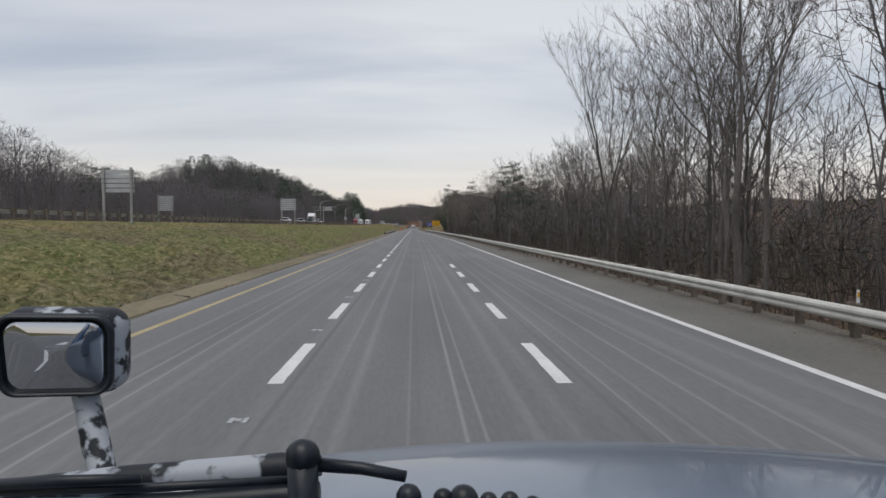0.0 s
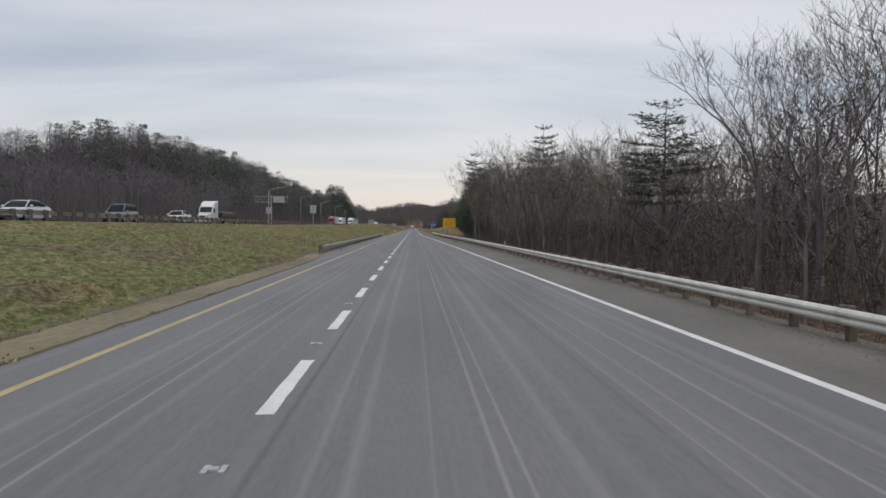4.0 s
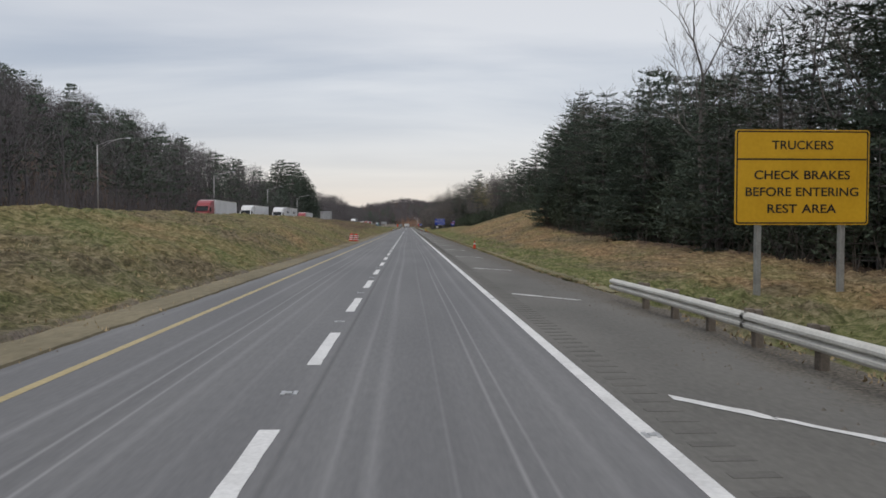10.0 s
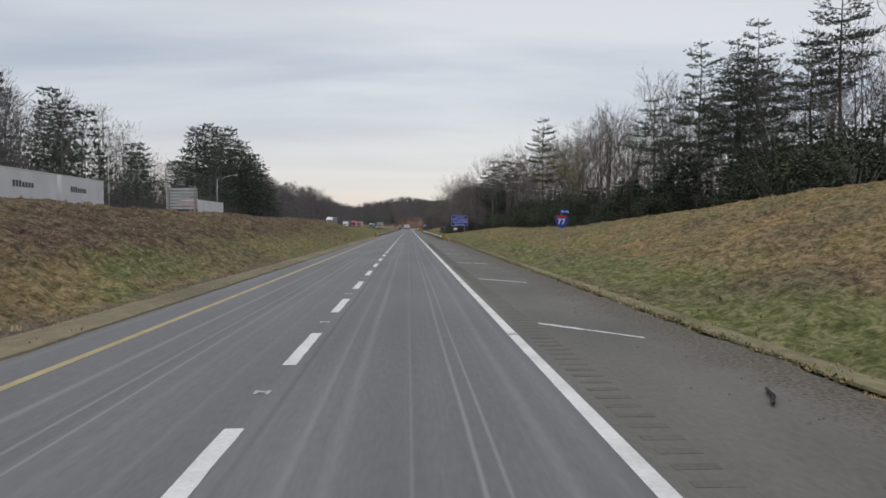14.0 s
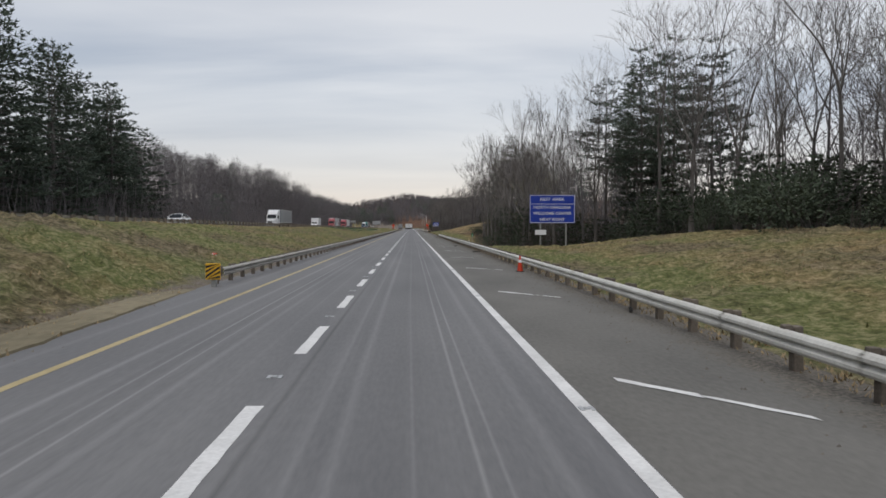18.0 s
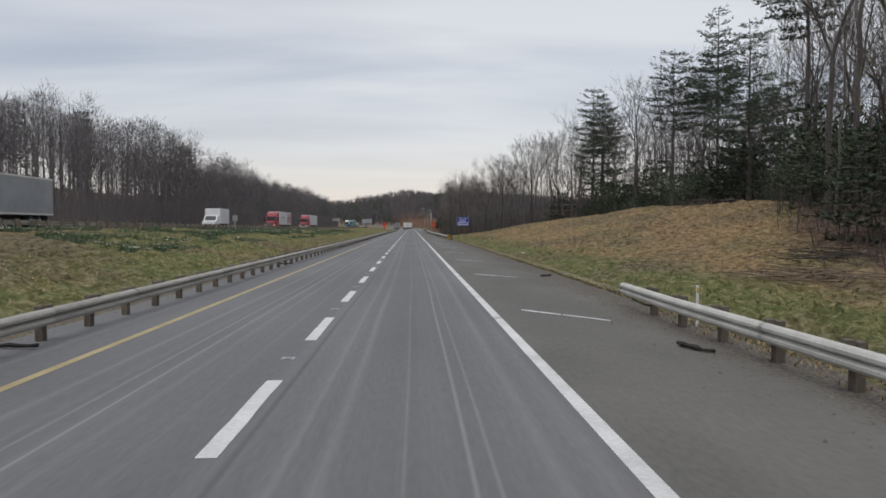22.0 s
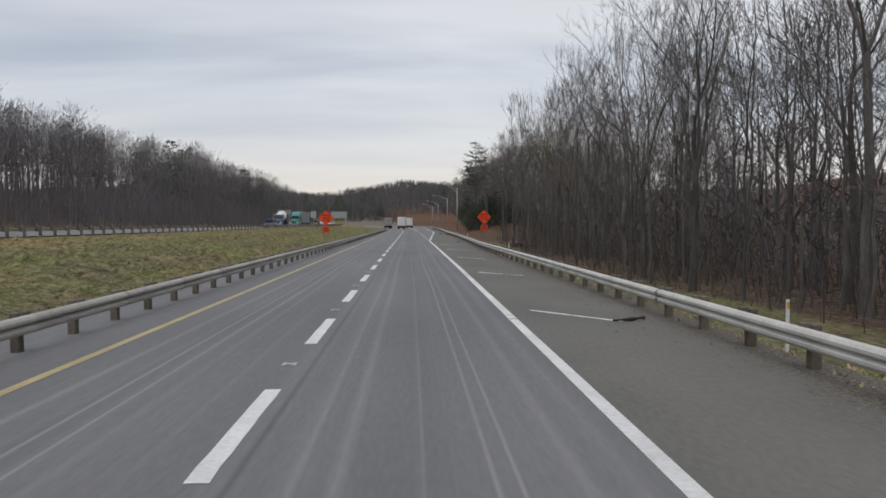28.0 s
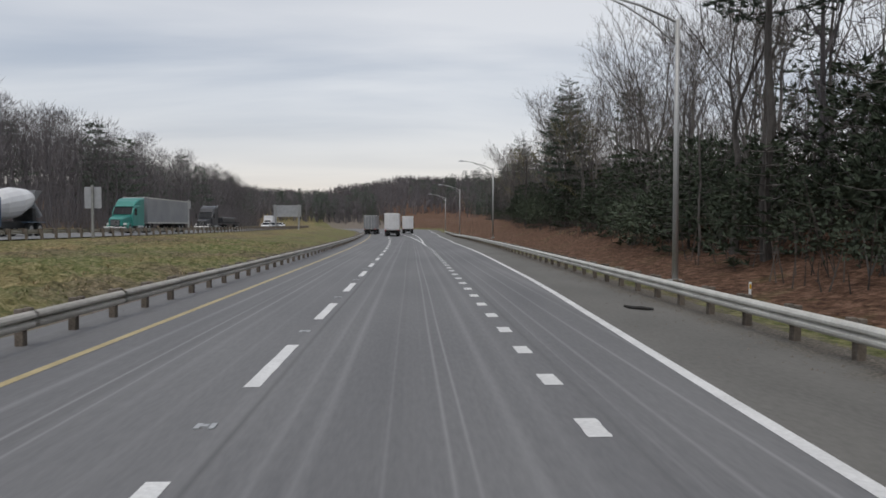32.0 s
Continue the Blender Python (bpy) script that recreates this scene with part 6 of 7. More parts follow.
tufts("curb_grass", np.array(lip), 0.02, 0.065, 4, M_TUFTDRY, "pale dry grass hanging over the curb")
tufts("curb_grass", np.array(low), 0.02, 0.065, 4, M_TUFTGREEN, "short green grass hanging over the curb")
edge_tufts = []
for k in range(7000):
    s = rt.uniform(0, 182) if k % 3 == 0 else rt.uniform(298, 586)
    edge_tufts.append(on(interp(s, LEFT_EDGE) - 1.12 + rt.gauss(0, 0.14) if rt.random() < 0.7 else interp(s, LEFT_EDGE) - rt.uniform(0.0, 1.1), s, 0.05))
tufts("berm_grass", np.array(edge_tufts), 0.02, 0.09, 4, M_TUFTDRY, "sparse dry grass on the trodden berm")
bl, lv = [], []
for k in range(15000):
    s = rc.uniform(716, 856)
    x = -9.5 - 9.5 * rc.random()
    drift = noise.noise(Vector((x * 0.42, s * 0.16, 5.0))) + 0.5 * noise.noise(Vector((x * 1.1, s * 0.5, 2.0)))
    if drift > 0.02:
        lv.append(on(x, s, ground_z(x, s)))
        if drift > 0.22 and rc.random() < 0.10:
            bl.append(on(x, s, ground_z(x, s) + 0.30))
tufts("flower_leaves", lv, 0.18, 0.46, 14, M_DAFF, "dark green clumps of daffodil leaves on the median")
tufts("blossoms", bl, 0.04, 0.09, 8, M_BLOOM, "pale blossoms among the leaves on the median")

# loose grit along the pavement's edges
gv, gf = [], []
for k in range(22000):
    s = rt.uniform(0, 1040)
    if rt.random() < 0.88:
        x = interp(s, RAIL_R) + rt.gauss(-0.15, 0.55)
    else:
        x = interp(s, LEFT_EDGE) + rt.gauss(-0.1, 0.25)
    c = Vector(on(x, s, max(0.0, ground_z(x, s))))
    r = rt.uniform(0.010, 0.034)
    n = len(gv)
    for dx, dy, dz in ((1, 0, 0), (-0.6, 0.9, 0), (-0.7, -0.8, 0), (0.1, 0.1, 1.1)):
        gv.append((c.x + dx * r * rt.uniform(0.7, 1.3), c.y + dy * r * rt.uniform(0.7, 1.3), c.z + dz * r - 0.004))
    gf += [(n, n + 1, n + 3), (n + 1, n + 2, n + 3), (n + 2, n, n + 3)]
baked("grit", np.array(gv), np.zeros((0, 4), dtype=np.int64), np.array(gf), M_GRIT, "loose stones and grit along the pavement edge", "gravel")

# ---------------------------------------------------------------- vehicles


def wheel(parent, x, y, r, w, name="wheel"):
    """A tyre with a dished rim, its axle along x."""
    ob = part(name, Shape().loft([[(xx, rr * math.cos(a), rr * math.sin(a)) for a in (2 * math.pi * k / 16 for k in range(16))]
                                  for xx, rr in ((-w / 2, r * 0.62), (-w / 2, r * 0.92), (-w / 2 + 0.04, r), (w / 2 - 0.04, r), (w / 2, r * 0.92), (w / 2, r * 0.62))]), M_TYRE, parent, at=pose(x, y, r))
    part("rim", Shape().loft([[(xx, rr * math.cos(a), rr * math.sin(a)) for a in (2 * math.pi * k / 12 for k in range(12))]
                              for xx, rr in ((-w / 2 - 0.005, r * 0.58), (-w / 2 + 0.05, r * 0.3), (w / 2 - 0.05, r * 0.3), (w / 2 + 0.005, r * 0.58))]), M_RIM, ob)
    return ob


def profile_body(pts, half, tuck=0.0):
    """A body drawn from its side outline (y, z), widened to both sides, with rounded shoulders."""
    rings = []
    for x, k in ((-half, 0.94), (-half + 0.10, 1.0), (half - 0.10, 1.0), (half, 0.94)):
        cy = sum(p[0] for p in pts) / len(pts)
        cz = sum(p[1] for p in pts) / len(pts)
        rings.append([(x, cy + (y - cy) * (0.985 if k < 1 else 1), cz + (z - cz) * k) for y, z in pts])
    return Shape().loft(rings)


def car(x, s, z, paint, label, suv=False, back=False):
    """A passenger car whose front points to -y."""
    h = 1.68 if suv else 1.43
    ob = thing("suv" if suv else "car", label, "car", at=pose(*on(x, s, z), 0, 0, 180 if back else 0), group="traffic")

    def rib(y, w, z0, z1, top):
        """A cross-section: sills, flanks that bulge a little, and rounded shoulders up to the width top."""
        half = [(w * 0.92, z0), (w, z0 + (z1 - z0) * 0.35), (w * 0.985, z0 + (z1 - z0) * 0.7), (top + (w - top) * 0.55, z1 - 0.025), (top, z1)]
        return [(px, y, pz) for px, pz in half] + [(-px, y, pz) for px, pz in reversed(half)]

    tail = 1.06 if suv else 1.0
    part("body", Shape().loft([rib(0.0, 0.66, 0.38, 0.62, 0.55), rib(0.10, 0.80, 0.27, 0.72, 0.62), rib(0.45, 0.88, 0.22, 0.80, 0.66), rib(1.25, 0.91, 0.20, 0.94, 0.70),
                               rib(2.4, 0.92, 0.20, 0.98, 0.74), rib(3.7, 0.92, 0.20, tail, 0.74), rib(4.35, 0.89, 0.24, tail, 0.70), rib(4.62, 0.82, 0.30, tail - 0.06, 0.64), rib(4.70, 0.70, 0.42, 0.82, 0.55)]), paint, ob, smooth=False)
    back_y = 4.35 if suv else 3.30
    end_y = 4.60 if suv else 4.20
    cabin = [rib(1.12, 0.78, 0.90, 0.96, 0.70), rib(1.55, 0.77, 0.90, 0.96 + (h - 0.96) * 0.55, 0.62), rib(1.95, 0.76, 0.90, h - 0.04, 0.56), rib(2.5, 0.76, 0.90, h, 0.56),
             rib(back_y - 0.2, 0.76, 0.92, h - 0.02, 0.56), rib(end_y - (0.12 if suv else 0.45), 0.75, 0.92, 0.96 + (h - 0.96) * 0.6, 0.58), rib(end_y, 0.74, 0.92, 0.98, 0.64)]
    part("cabin", Shape().loft(cabin), M_WINDOW, ob)
    part("roof", Shape().loft([[(sx * 0.60, y, zz - 0.05), (sx * 0.575, y, zz + 0.012), (-sx * 0.575, y, zz + 0.012), (-sx * 0.60, y, zz - 0.05)] for sx, y, zz in ((1, 1.93, h - 0.05), (1, 2.5, h), (1, back_y - 0.15, h - 0.02))]), paint, ob)
    for sx in (-1, 1):
        part("pillar", Shape().tube([(sx * 0.76, 1.12, 0.95), (sx * 0.675, 1.56, 0.96 + (h - 0.96) * 0.56), (sx * 0.59, 1.95, h - 0.04)], 0.035, 6), paint, ob)
        part("pillar", Shape().tube([(sx * 0.775, 2.75, 0.96), (sx * 0.60, 2.75, h - 0.03)], 0.035, 6), paint, ob)
        part("pillar", Shape().tube([(sx * 0.60, back_y - 0.2, h - 0.04), (sx * 0.75, end_y - 0.1, 0.98)], 0.05, 6), paint, ob)
        part("headlight", Shape().box(sx * 0.63 - 0.16, 0.0, 0.58, sx * 0.63 + 0.16, 0.22, 0.71, 0.03), M_LAMPCLEAR, ob)
        part("tail_light", Shape().box(sx * 0.66 - 0.14, 4.58, 0.74, sx * 0.66 + 0.14, 4.70, 0.92, 0.02), M_LAMPRED, ob)
        part("door_mirror", Shape().box(sx * 0.96 - 0.09, 1.45, 0.96, sx * 0.96 + 0.09, 1.58, 1.10, 0.03), paint, ob)
        for sy in (0.88, 3.70):
            wheel(ob, sx * 0.80, sy, 0.34, 0.24)
    part("grille", Shape().box(-0.40, -0.03, 0.42, 0.40, 0.08, 0.60, 0.02), M_CHASSIS, ob)
    part("bumper", Shape().box(-0.72, -0.05, 0.24, 0.72, 0.16, 0.38, 0.04), M_CHASSIS, ob)
    return ob


def tractor(ob, paint):
    """A long-nosed semi tractor whose front is at y = 0, pointing to -y."""

    def hoop(y, w, z0, z1, r):
        """A section of the bodywork with rounded upper corners."""
        arc = [(w - r + r * math.cos(a), z1 - r + r * math.sin(a)) for a in (math.pi / 2 * k / 4 for k in range(5))]
        return [(w, y, z0)] + [(x, y, z) for x, z in arc] + [(-x, y, z) for x, z in reversed(arc)] + [(-w, y, z0)]

    part("hood", Shape().loft([hoop(0.02, 0.62, 0.80, 1.50, 0.12), hoop(0.15, 0.74, 0.78, 1.62, 0.18), hoop(0.9, 0.86, 0.85, 1.80, 0.2), hoop(2.05, 0.98, 0.9, 1.98, 0.2)]), paint, ob, smooth=False)
    part("cab", Shape().loft([hoop(2.0, 1.10, 0.85, 2.02, 0.12), hoop(2.22, 1.14, 0.8, 2.40, 0.14), hoop(2.62, 1.16, 0.8, 2.98, 0.18), hoop(3.4, 1.2, 0.8, 3.15, 0.2), hoop(5.3, 1.22, 0.8, 3.2, 0.2)]), paint, ob)
    part("fairing", Shape().loft([hoop(2.75, 1.02, 2.9, 3.02, 0.05), hoop(3.3, 1.12, 2.9, 3.52, 0.2), hoop(4.2, 1.2, 2.9, 3.86, 0.22), hoop(5.3, 1.22, 2.9, 3.98, 0.2)]), paint, ob)
    glass = part("windscreen", Shape().add([(-1.0, 1.97, 2.06), (0, 1.92, 2.06), (1.0, 1.97, 2.06), (0.96, 2.47, 2.88), (0, 2.42, 2.88), (-0.96, 2.47, 2.88)], [(0, 1, 4, 5), (1, 2, 3, 4)]), M_WINDOW, ob)
    part("visor", Shape().box(-1.02, 2.36, 2.90, 1.02, 2.66, 2.97, 0.02), paint, ob)
    part("divider", Shape().tube([(0, 1.91, 2.06), (0, 2.41, 2.88)], 0.02, 5), M_CHASSIS, glass)
    grille = part("grille", Shape().box(-0.50, -0.03, 0.82, 0.50, 0.08, 1.46, 0.03), M_CHASSIS, ob)
    for k in range(5):
        part("grille_bar", Shape().box(-0.46, -0.05, 0.88 + k * 0.115, 0.46, -0.03, 0.92 + k * 0.115), M_RIM, grille)
    part("bumper", Shape().box(-1.2, -0.16, 0.32, 1.2, 0.12, 0.70, 0.06), M_RIM, ob)
    for sx in (-1, 1):
        part("fender", Shape().loft([[(sx * 0.72, 1.2 - rr * math.cos(a), 0.45 + rr * math.sin(a)) for rr, a in ((0.62, 0.0), (0.68, 0.5), (0.70, 1.0), (0.70, 1.57), (0.70, 2.1), (0.68, 2.6), (0.62, 3.14))] + [(sx * 0.72, 1.2 + 0.54, 0.45), (sx * 0.72, 1.2, 0.99), (sx * 0.72, 1.2 - 0.54, 0.45)],
                                     [(sx * 1.16, 1.2 - rr * math.cos(a), 0.45 + rr * math.sin(a)) for rr, a in ((0.62, 0.0), (0.68, 0.5), (0.70, 1.0), (0.70, 1.57), (0.70, 2.1), (0.68, 2.6), (0.62, 3.14))] + [(sx * 1.16, 1.2 + 0.54, 0.45), (sx * 1.16, 1.2, 0.99), (sx * 1.16, 1.2 - 0.54, 0.45)]]), paint, ob)
        part("headlight", Shape().box(sx * 0.86 - 0.17, 0.30, 0.86, sx * 0.86 + 0.17, 0.62, 1.10, 0.05), M_LAMPCLEAR, ob)
        part("side_window", Shape().box(sx * 1.17 - 0.012, 2.55, 2.05, sx * 1.17 + 0.012, 3.25, 2.72), M_WINDOW, ob)
        part("mirror", Shape().box(sx * 1.42 - 0.1, 2.15, 1.95, sx * 1.42 + 0.1, 2.27, 2.7, 0.03), M_CHASSIS, ob)
        part("exhaust_stack", Shape().tube([(sx * 1.12, 5.42, 0.9), (sx * 1.12, 5.42, 3.95), (sx * 1.12, 5.50, 4.1)], 0.07, 8), M_RIM, ob)
        part("fuel_tank", Shape().tube([(sx * 0.95, 3.3, 0.68), (sx * 0.95, 5.0, 0.68)], 0.30, 12), M_RIM, ob)
        wheel(ob, sx * 1.0, 1.2, 0.5, 0.3)
        for sy in (5.9, 7.15):
            wheel(ob, sx * 0.95, sy, 0.5, 0.5)
    part("chassis", Shape().box(-0.45, 1.0, 0.55, 0.45, 7.8, 0.85, 0.02), M_CHASSIS, ob)


def trailer(ob, paint, y0=6.2, ln=15.5, doors=True):
    """A box trailer on tandem wheels behind the tractor; its rear is seen by those who follow."""
    b = part("box", Shape().box(-1.29, y0, 1.15, 1.29, y0 + ln, 4.05, 0.03), paint, ob)
    part("top_rail", Shape().box(-1.31, y0 + 0.02, 3.95, 1.31, y0 + ln - 0.02, 4.08, 0.01), M_GALV, b)
    part("bottom_rail", Shape().box(-1.31, y0 + 0.02, 1.08, 1.31, y0 + ln - 0.02, 1.22, 0.01), M_GALV, b)
    e = y0 + ln
    for sx in (-0.63, 0.63):
        d = part("door", Shape().box(sx - 0.60, e, 1.28, sx + 0.60, e + 0.05, 3.92, 0.01), paint, b)
        for q in (-0.3, 0.25):
            part("lock_rod", Shape().tube([(sx + q, e + 0.075, 1.2), (sx + q, e + 0.075, 3.95)], 0.022, 5), M_GALV, b)
    for sx in (-1.1, 1.1):
        part("tail_light", Shape().box(sx - 0.12, e, 1.06, sx + 0.12, e + 0.06, 1.18, 0.01), M_LAMPRED, ob)
    part("underride_guard", Shape().box(-1.1, e - 0.1, 0.5, 1.1, e, 0.62, 0.02), M_CHASSIS, ob)
    for sx in (-0.8, 0.8):
        part("guard_leg", Shape().box(sx - 0.05, e - 0.12, 0.6, sx + 0.05, e - 0.02, 1.15), M_CHASSIS, ob)
        part("mud_flap", Shape().box(sx * 1.2 - 0.3, e - 1.2, 0.3, sx * 1.2 + 0.3, e - 1.17, 1.1), M_CHASSIS, ob)
    part("slider", Shape().box(-0.6, e - 4.5, 0.75, 0.6, e - 1.0, 1.08, 0.02), M_CHASSIS, ob)
    for sx in (-1, 1):
        for sy in (e - 3.6, e - 2.3):
            wheel(ob, sx * 1.0, sy, 0.5, 0.55)
        part("landing_leg", Shape().box(sx * 0.9 - 0.06, y0 + 2.6, 0.25, sx * 0.9 + 0.06, y0 + 2.75, 1.1), M_CHASSIS, ob)


def semi(x, s, z, paint, box_paint, label, away=False, flatbed=False):
    ln = 21.7
    ob = thing("semi_truck", label, "truck", at=pose(*on(x, s, z), 0, 0, 180 if away else 0), group="traffic")
    tractor(ob, paint)
    if flatbed:
        part("deck", Shape().box(-1.29, 6.2, 1.15, 1.29, 20.5, 1.4, 0.03), M_CHASSIS, ob)
        part("load", Shape().box(-1.0, 9.0, 1.4, 1.0, 18.0, 2.2, 0.1), M_CARDARK, ob)
        for sx in (-1, 1):
            for sy in (17.5, 18.8):
                wheel(ob, sx * 1.0, sy, 0.5, 0.55)
    else:
        trailer(ob, box_paint)
    return ob


def box_truck(x, s, z, paint, box_paint, label, away=False):
    ob = thing("box_truck", label, "truck", at=pose(*on(x, s, z), 0, 0, 180 if away else 0), group="traffic")
    part("cab", profile_body([(0.0, 0.5), (0.0, 1.2), (0.9, 1.4), (1.5, 2.2), (2.3, 2.25), (2.3, 0.5)], 1.0), paint, ob)
    part("windscreen", Shape().add([(-0.85, 0.93, 1.46), (0.85, 0.93, 1.46), (0.8, 1.42, 2.12), (-0.8, 1.42, 2.12)], [(0, 1, 2, 3)]), M_GLASS, ob)
    b = part("box", Shape().box(-1.2, 2.4, 0.95, 1.2, 8.0, 3.3, 0.04), box_paint, ob)
    part("roller_door", Shape().box(-1.05, 8.0, 1.05, 1.05, 8.03, 3.1, 0.01), box_paint, b)
    for k in range(6):
        part("slat", Shape().box(-1.03, 8.03, 1.08 + k * 0.33, 1.03, 8.045, 1.38 + k * 0.33, 0.004), box_paint, b)
    part("bumper", Shape().box(-1.15, 7.9, 0.5, 1.15, 8.05, 0.75, 0.02), M_CHASSIS, ob)
    part("chassis", Shape().box(-0.45, 0.5, 0.5, 0.45, 8.0, 0.95, 0.02), M_CHASSIS, ob)
    for sx in (-1.0, 1.0):
        part("tail_light", Shape().box(sx - 0.1, 8.05, 0.78, sx + 0.1, 8.08, 0.92), M_LAMPRED, ob)
        part("headlight", Shape().box(sx * 0.8 - 0.14, -0.03, 0.8, sx * 0.8 + 0.14, 0.08, 1.0, 0.02), M_LAMPCLEAR, ob)
        for sy in (1.0, 6.2):
            wheel(ob, sx * 0.95, sy, 0.42, 0.3)
    return ob


def oz(s):
    return interp(s, OPP_Z) + 0.002


L1, L2, L3 = -25.4, -29.2, -33.0
car(L1, 157, oz(157), M_CARWHITE, "white sedan on the opposite road")
car(L1, 177, oz(177), M_CARWHITE, "white car on the opposite road")
car(L1, 194, oz(194), M_CARGREY, "silver grey sport utility vehicle on the opposite road", suv=True)
car(L1, 211, oz(211), M_CARWHITE, "white car on the opposite road")
semi(L3, 250, oz(250), M_CARWHITE, M_CARGREY, "white semi truck with a loaded flatbed", flatbed=True)
semi(L3, 438, oz(438), M_CARRED, M_CARWHITE, "red semi truck with a white box trailer")
car(L1, 452, oz(452), M_CARWHITE, "white sedan on the opposite road")
semi(L3, 471, oz(471), M_CARWHITE, M_CARWHITE, "white semi truck with a white box trailer")
semi(L3, 553, oz(553), M_CARRED, M_CARWHITE, "red semi truck with a white box trailer")
car(L1, 648, oz(648), M_CARWHITE, "white sedan on the opposite road")
semi(L2, 727, oz(727), M_CARWHITE, M_CARGREY, "white semi truck with a grey box trailer")
box_truck(L2, 801, oz(801), M_CARWHITE, M_CARWHITE, "white box truck on the opposite road")
semi(L2, 901, oz(901), M_CARRED, M_CARWHITE, "red semi truck with a white box trailer")
car(L1, 1013, oz(1013), M_CARBLUE, "dark blue sport utility vehicle on the opposite road", suv=True)
semi(L2, 1072, oz(1072), M_CARTEAL, M_CARGREY, "teal semi truck with a grey box trailer")
semi(L2, 1109, oz(1109), M_CARDARK, M_CARGREY, "dark semi truck with a loaded flatbed", flatbed=True)
for s, p in ((1150, M_CARWHITE), (1163, M_CARGREY), (1178, M_CARWHITE)):
    car(L1, s, oz(s), p, "car in the queue on the opposite road")
box_truck(L2, 1185, oz(1185), M_CARWHITE, M_CARWHITE, "white box truck on the opposite road")
ringed = semi(L2, 850, oz(850), M_CARRED, M_CARWHITE, "red semi truck whose white trailer bears three red rings")
for yy in (16.4, 18.35, 20.3):
    for r_, m_, pr in ((0.92, M_CARRED, 0.004), (0.62, M_CARWHITE, 0.008), (0.34, M_CARRED, 0.012)):
        part("ring", Shape().loft([[(1.31 + d_, yy + r_ * 0.95 * math.cos(a), 2.6 + r_ * 1.35 * math.sin(a)) for a in (2 * math.pi * k / 24 for k in range(24))] for d_ in (0.0, pr)]), m_, ringed)
for k in range(4):
    part("lettering", Shape().box(1.31, 8.8 + k * 0.85, 2.55, 1.316, 9.4 + k * 0.85, 2.95), M_CARGREY, ringed)
twin = thing("semi_truck", "white semi truck pulling two short white trailers", "truck", at=pose(*on(L2, 487.5, oz(487))), group="traffic")
tractor(twin, M_CARWHITE)
for y0 in (6.6, 16.2):
    b_ = part("box", Shape().box(-1.29, y0, 1.15, 1.29, y0 + 8.8, 4.1, 0.03), M_CARWHITE, twin)
    part("top_rail", Shape().box(-1.31, y0 + 0.02, 3.98, 1.31, y0 + 8.78, 4.12, 0.01), M_GALV, b_)
    part("bottom_rail", Shape().box(-1.31, y0 + 0.02, 1.08, 1.31, y0 + 8.78, 1.22, 0.01), M_GALV, b_)
    for k in range(7):
        part("lettering", Shape().box(1.292, y0 + 1.7 + k * 0.46, 2.72, 1.298, y0 + 2.05 + k * 0.46, 3.12 + 0.1 * (k < 3)), M_CARDARK, b_)
    for sx in (-1, 1):
        for sy in (y0 + 1.2, y0 + 7.6):
            wheel(twin, sx * 1.0, sy, 0.5, 0.55)


def mixer(x, s, z):
    """A concrete mixer truck, its drum tilted up to the rear."""
    ob = thing("concrete_mixer", "concrete mixer truck with a blue cab and pale drum", "truck", at=pose(*on(x, s, z)), group="traffic")
    part("cab", profile_body([(0.1, 0.7), (0.05, 1.45), (0.3, 1.7), (1.3, 1.85), (1.75, 2.85), (3.0, 2.95), (3.0, 0.7)], 1.15), M_CARBLUE, ob)
    part("windscreen", Shape().add([(-1.0, 1.28, 1.92), (1.0, 1.28, 1.92), (0.95, 1.66, 2.75), (-0.95, 1.66, 2.75)], [(0, 1, 2, 3)]), M_GLASS, ob)
    part("bumper", Shape().box(-1.2, -0.1, 0.35, 1.2, 0.12, 0.75, 0.05), M_RIM, ob)
    part("drum", Shape().tube([(0, 3.5, 2.2), (0, 4.3, 2.35), (0, 6.4, 2.6), (0, 8.4, 2.95), (0, 9.3, 3.1)], [0.75, 1.12, 1.22, 0.85, 0.5], 18), M_CARWHITE, ob)
    part("hopper", Shape().loft([[(-w, 9.2 - w * 0.4, zz), (w, 9.2 - w * 0.4, zz), (w, 9.6 + w * 0.5, zz), (-w, 9.6 + w * 0.5, zz)] for w, zz in ((0.35, 2.9), (0.75, 3.7))]), M_CARGREY, ob)
    part("chute", Shape().tube([(0, 9.6, 2.8), (0.2, 10.6, 1.6)], [0.22, 0.22], 8), M_CARGREY, ob)
    part("pedestal", Shape().box(-0.8, 8.3, 1.1, 0.8, 8.8, 2.2, 0.05), M_CHASSIS, ob)
    part("chassis", Shape().box(-0.5, 0.6, 0.6, 0.5, 9.9, 1.15, 0.03), M_CHASSIS, ob)
    for sx in (-1, 1):
        part("headlight", Shape().box(sx * 0.85 - 0.2, -0.02, 0.85, sx * 0.85 + 0.2, 0.2, 1.1, 0.03), M_LAMPCLEAR, ob)
        part("fender", Shape().box(sx * 1.0 - 0.25, 6.6, 1.06, sx * 1.0 + 0.25, 9.4, 1.12, 0.02), M_CARBLUE, ob)
        for sy in (1.2, 7.2, 8.6):
            wheel(ob, sx * 1.0, sy, 0.52, 0.4)


mixer(L2, 1044, oz(1044))
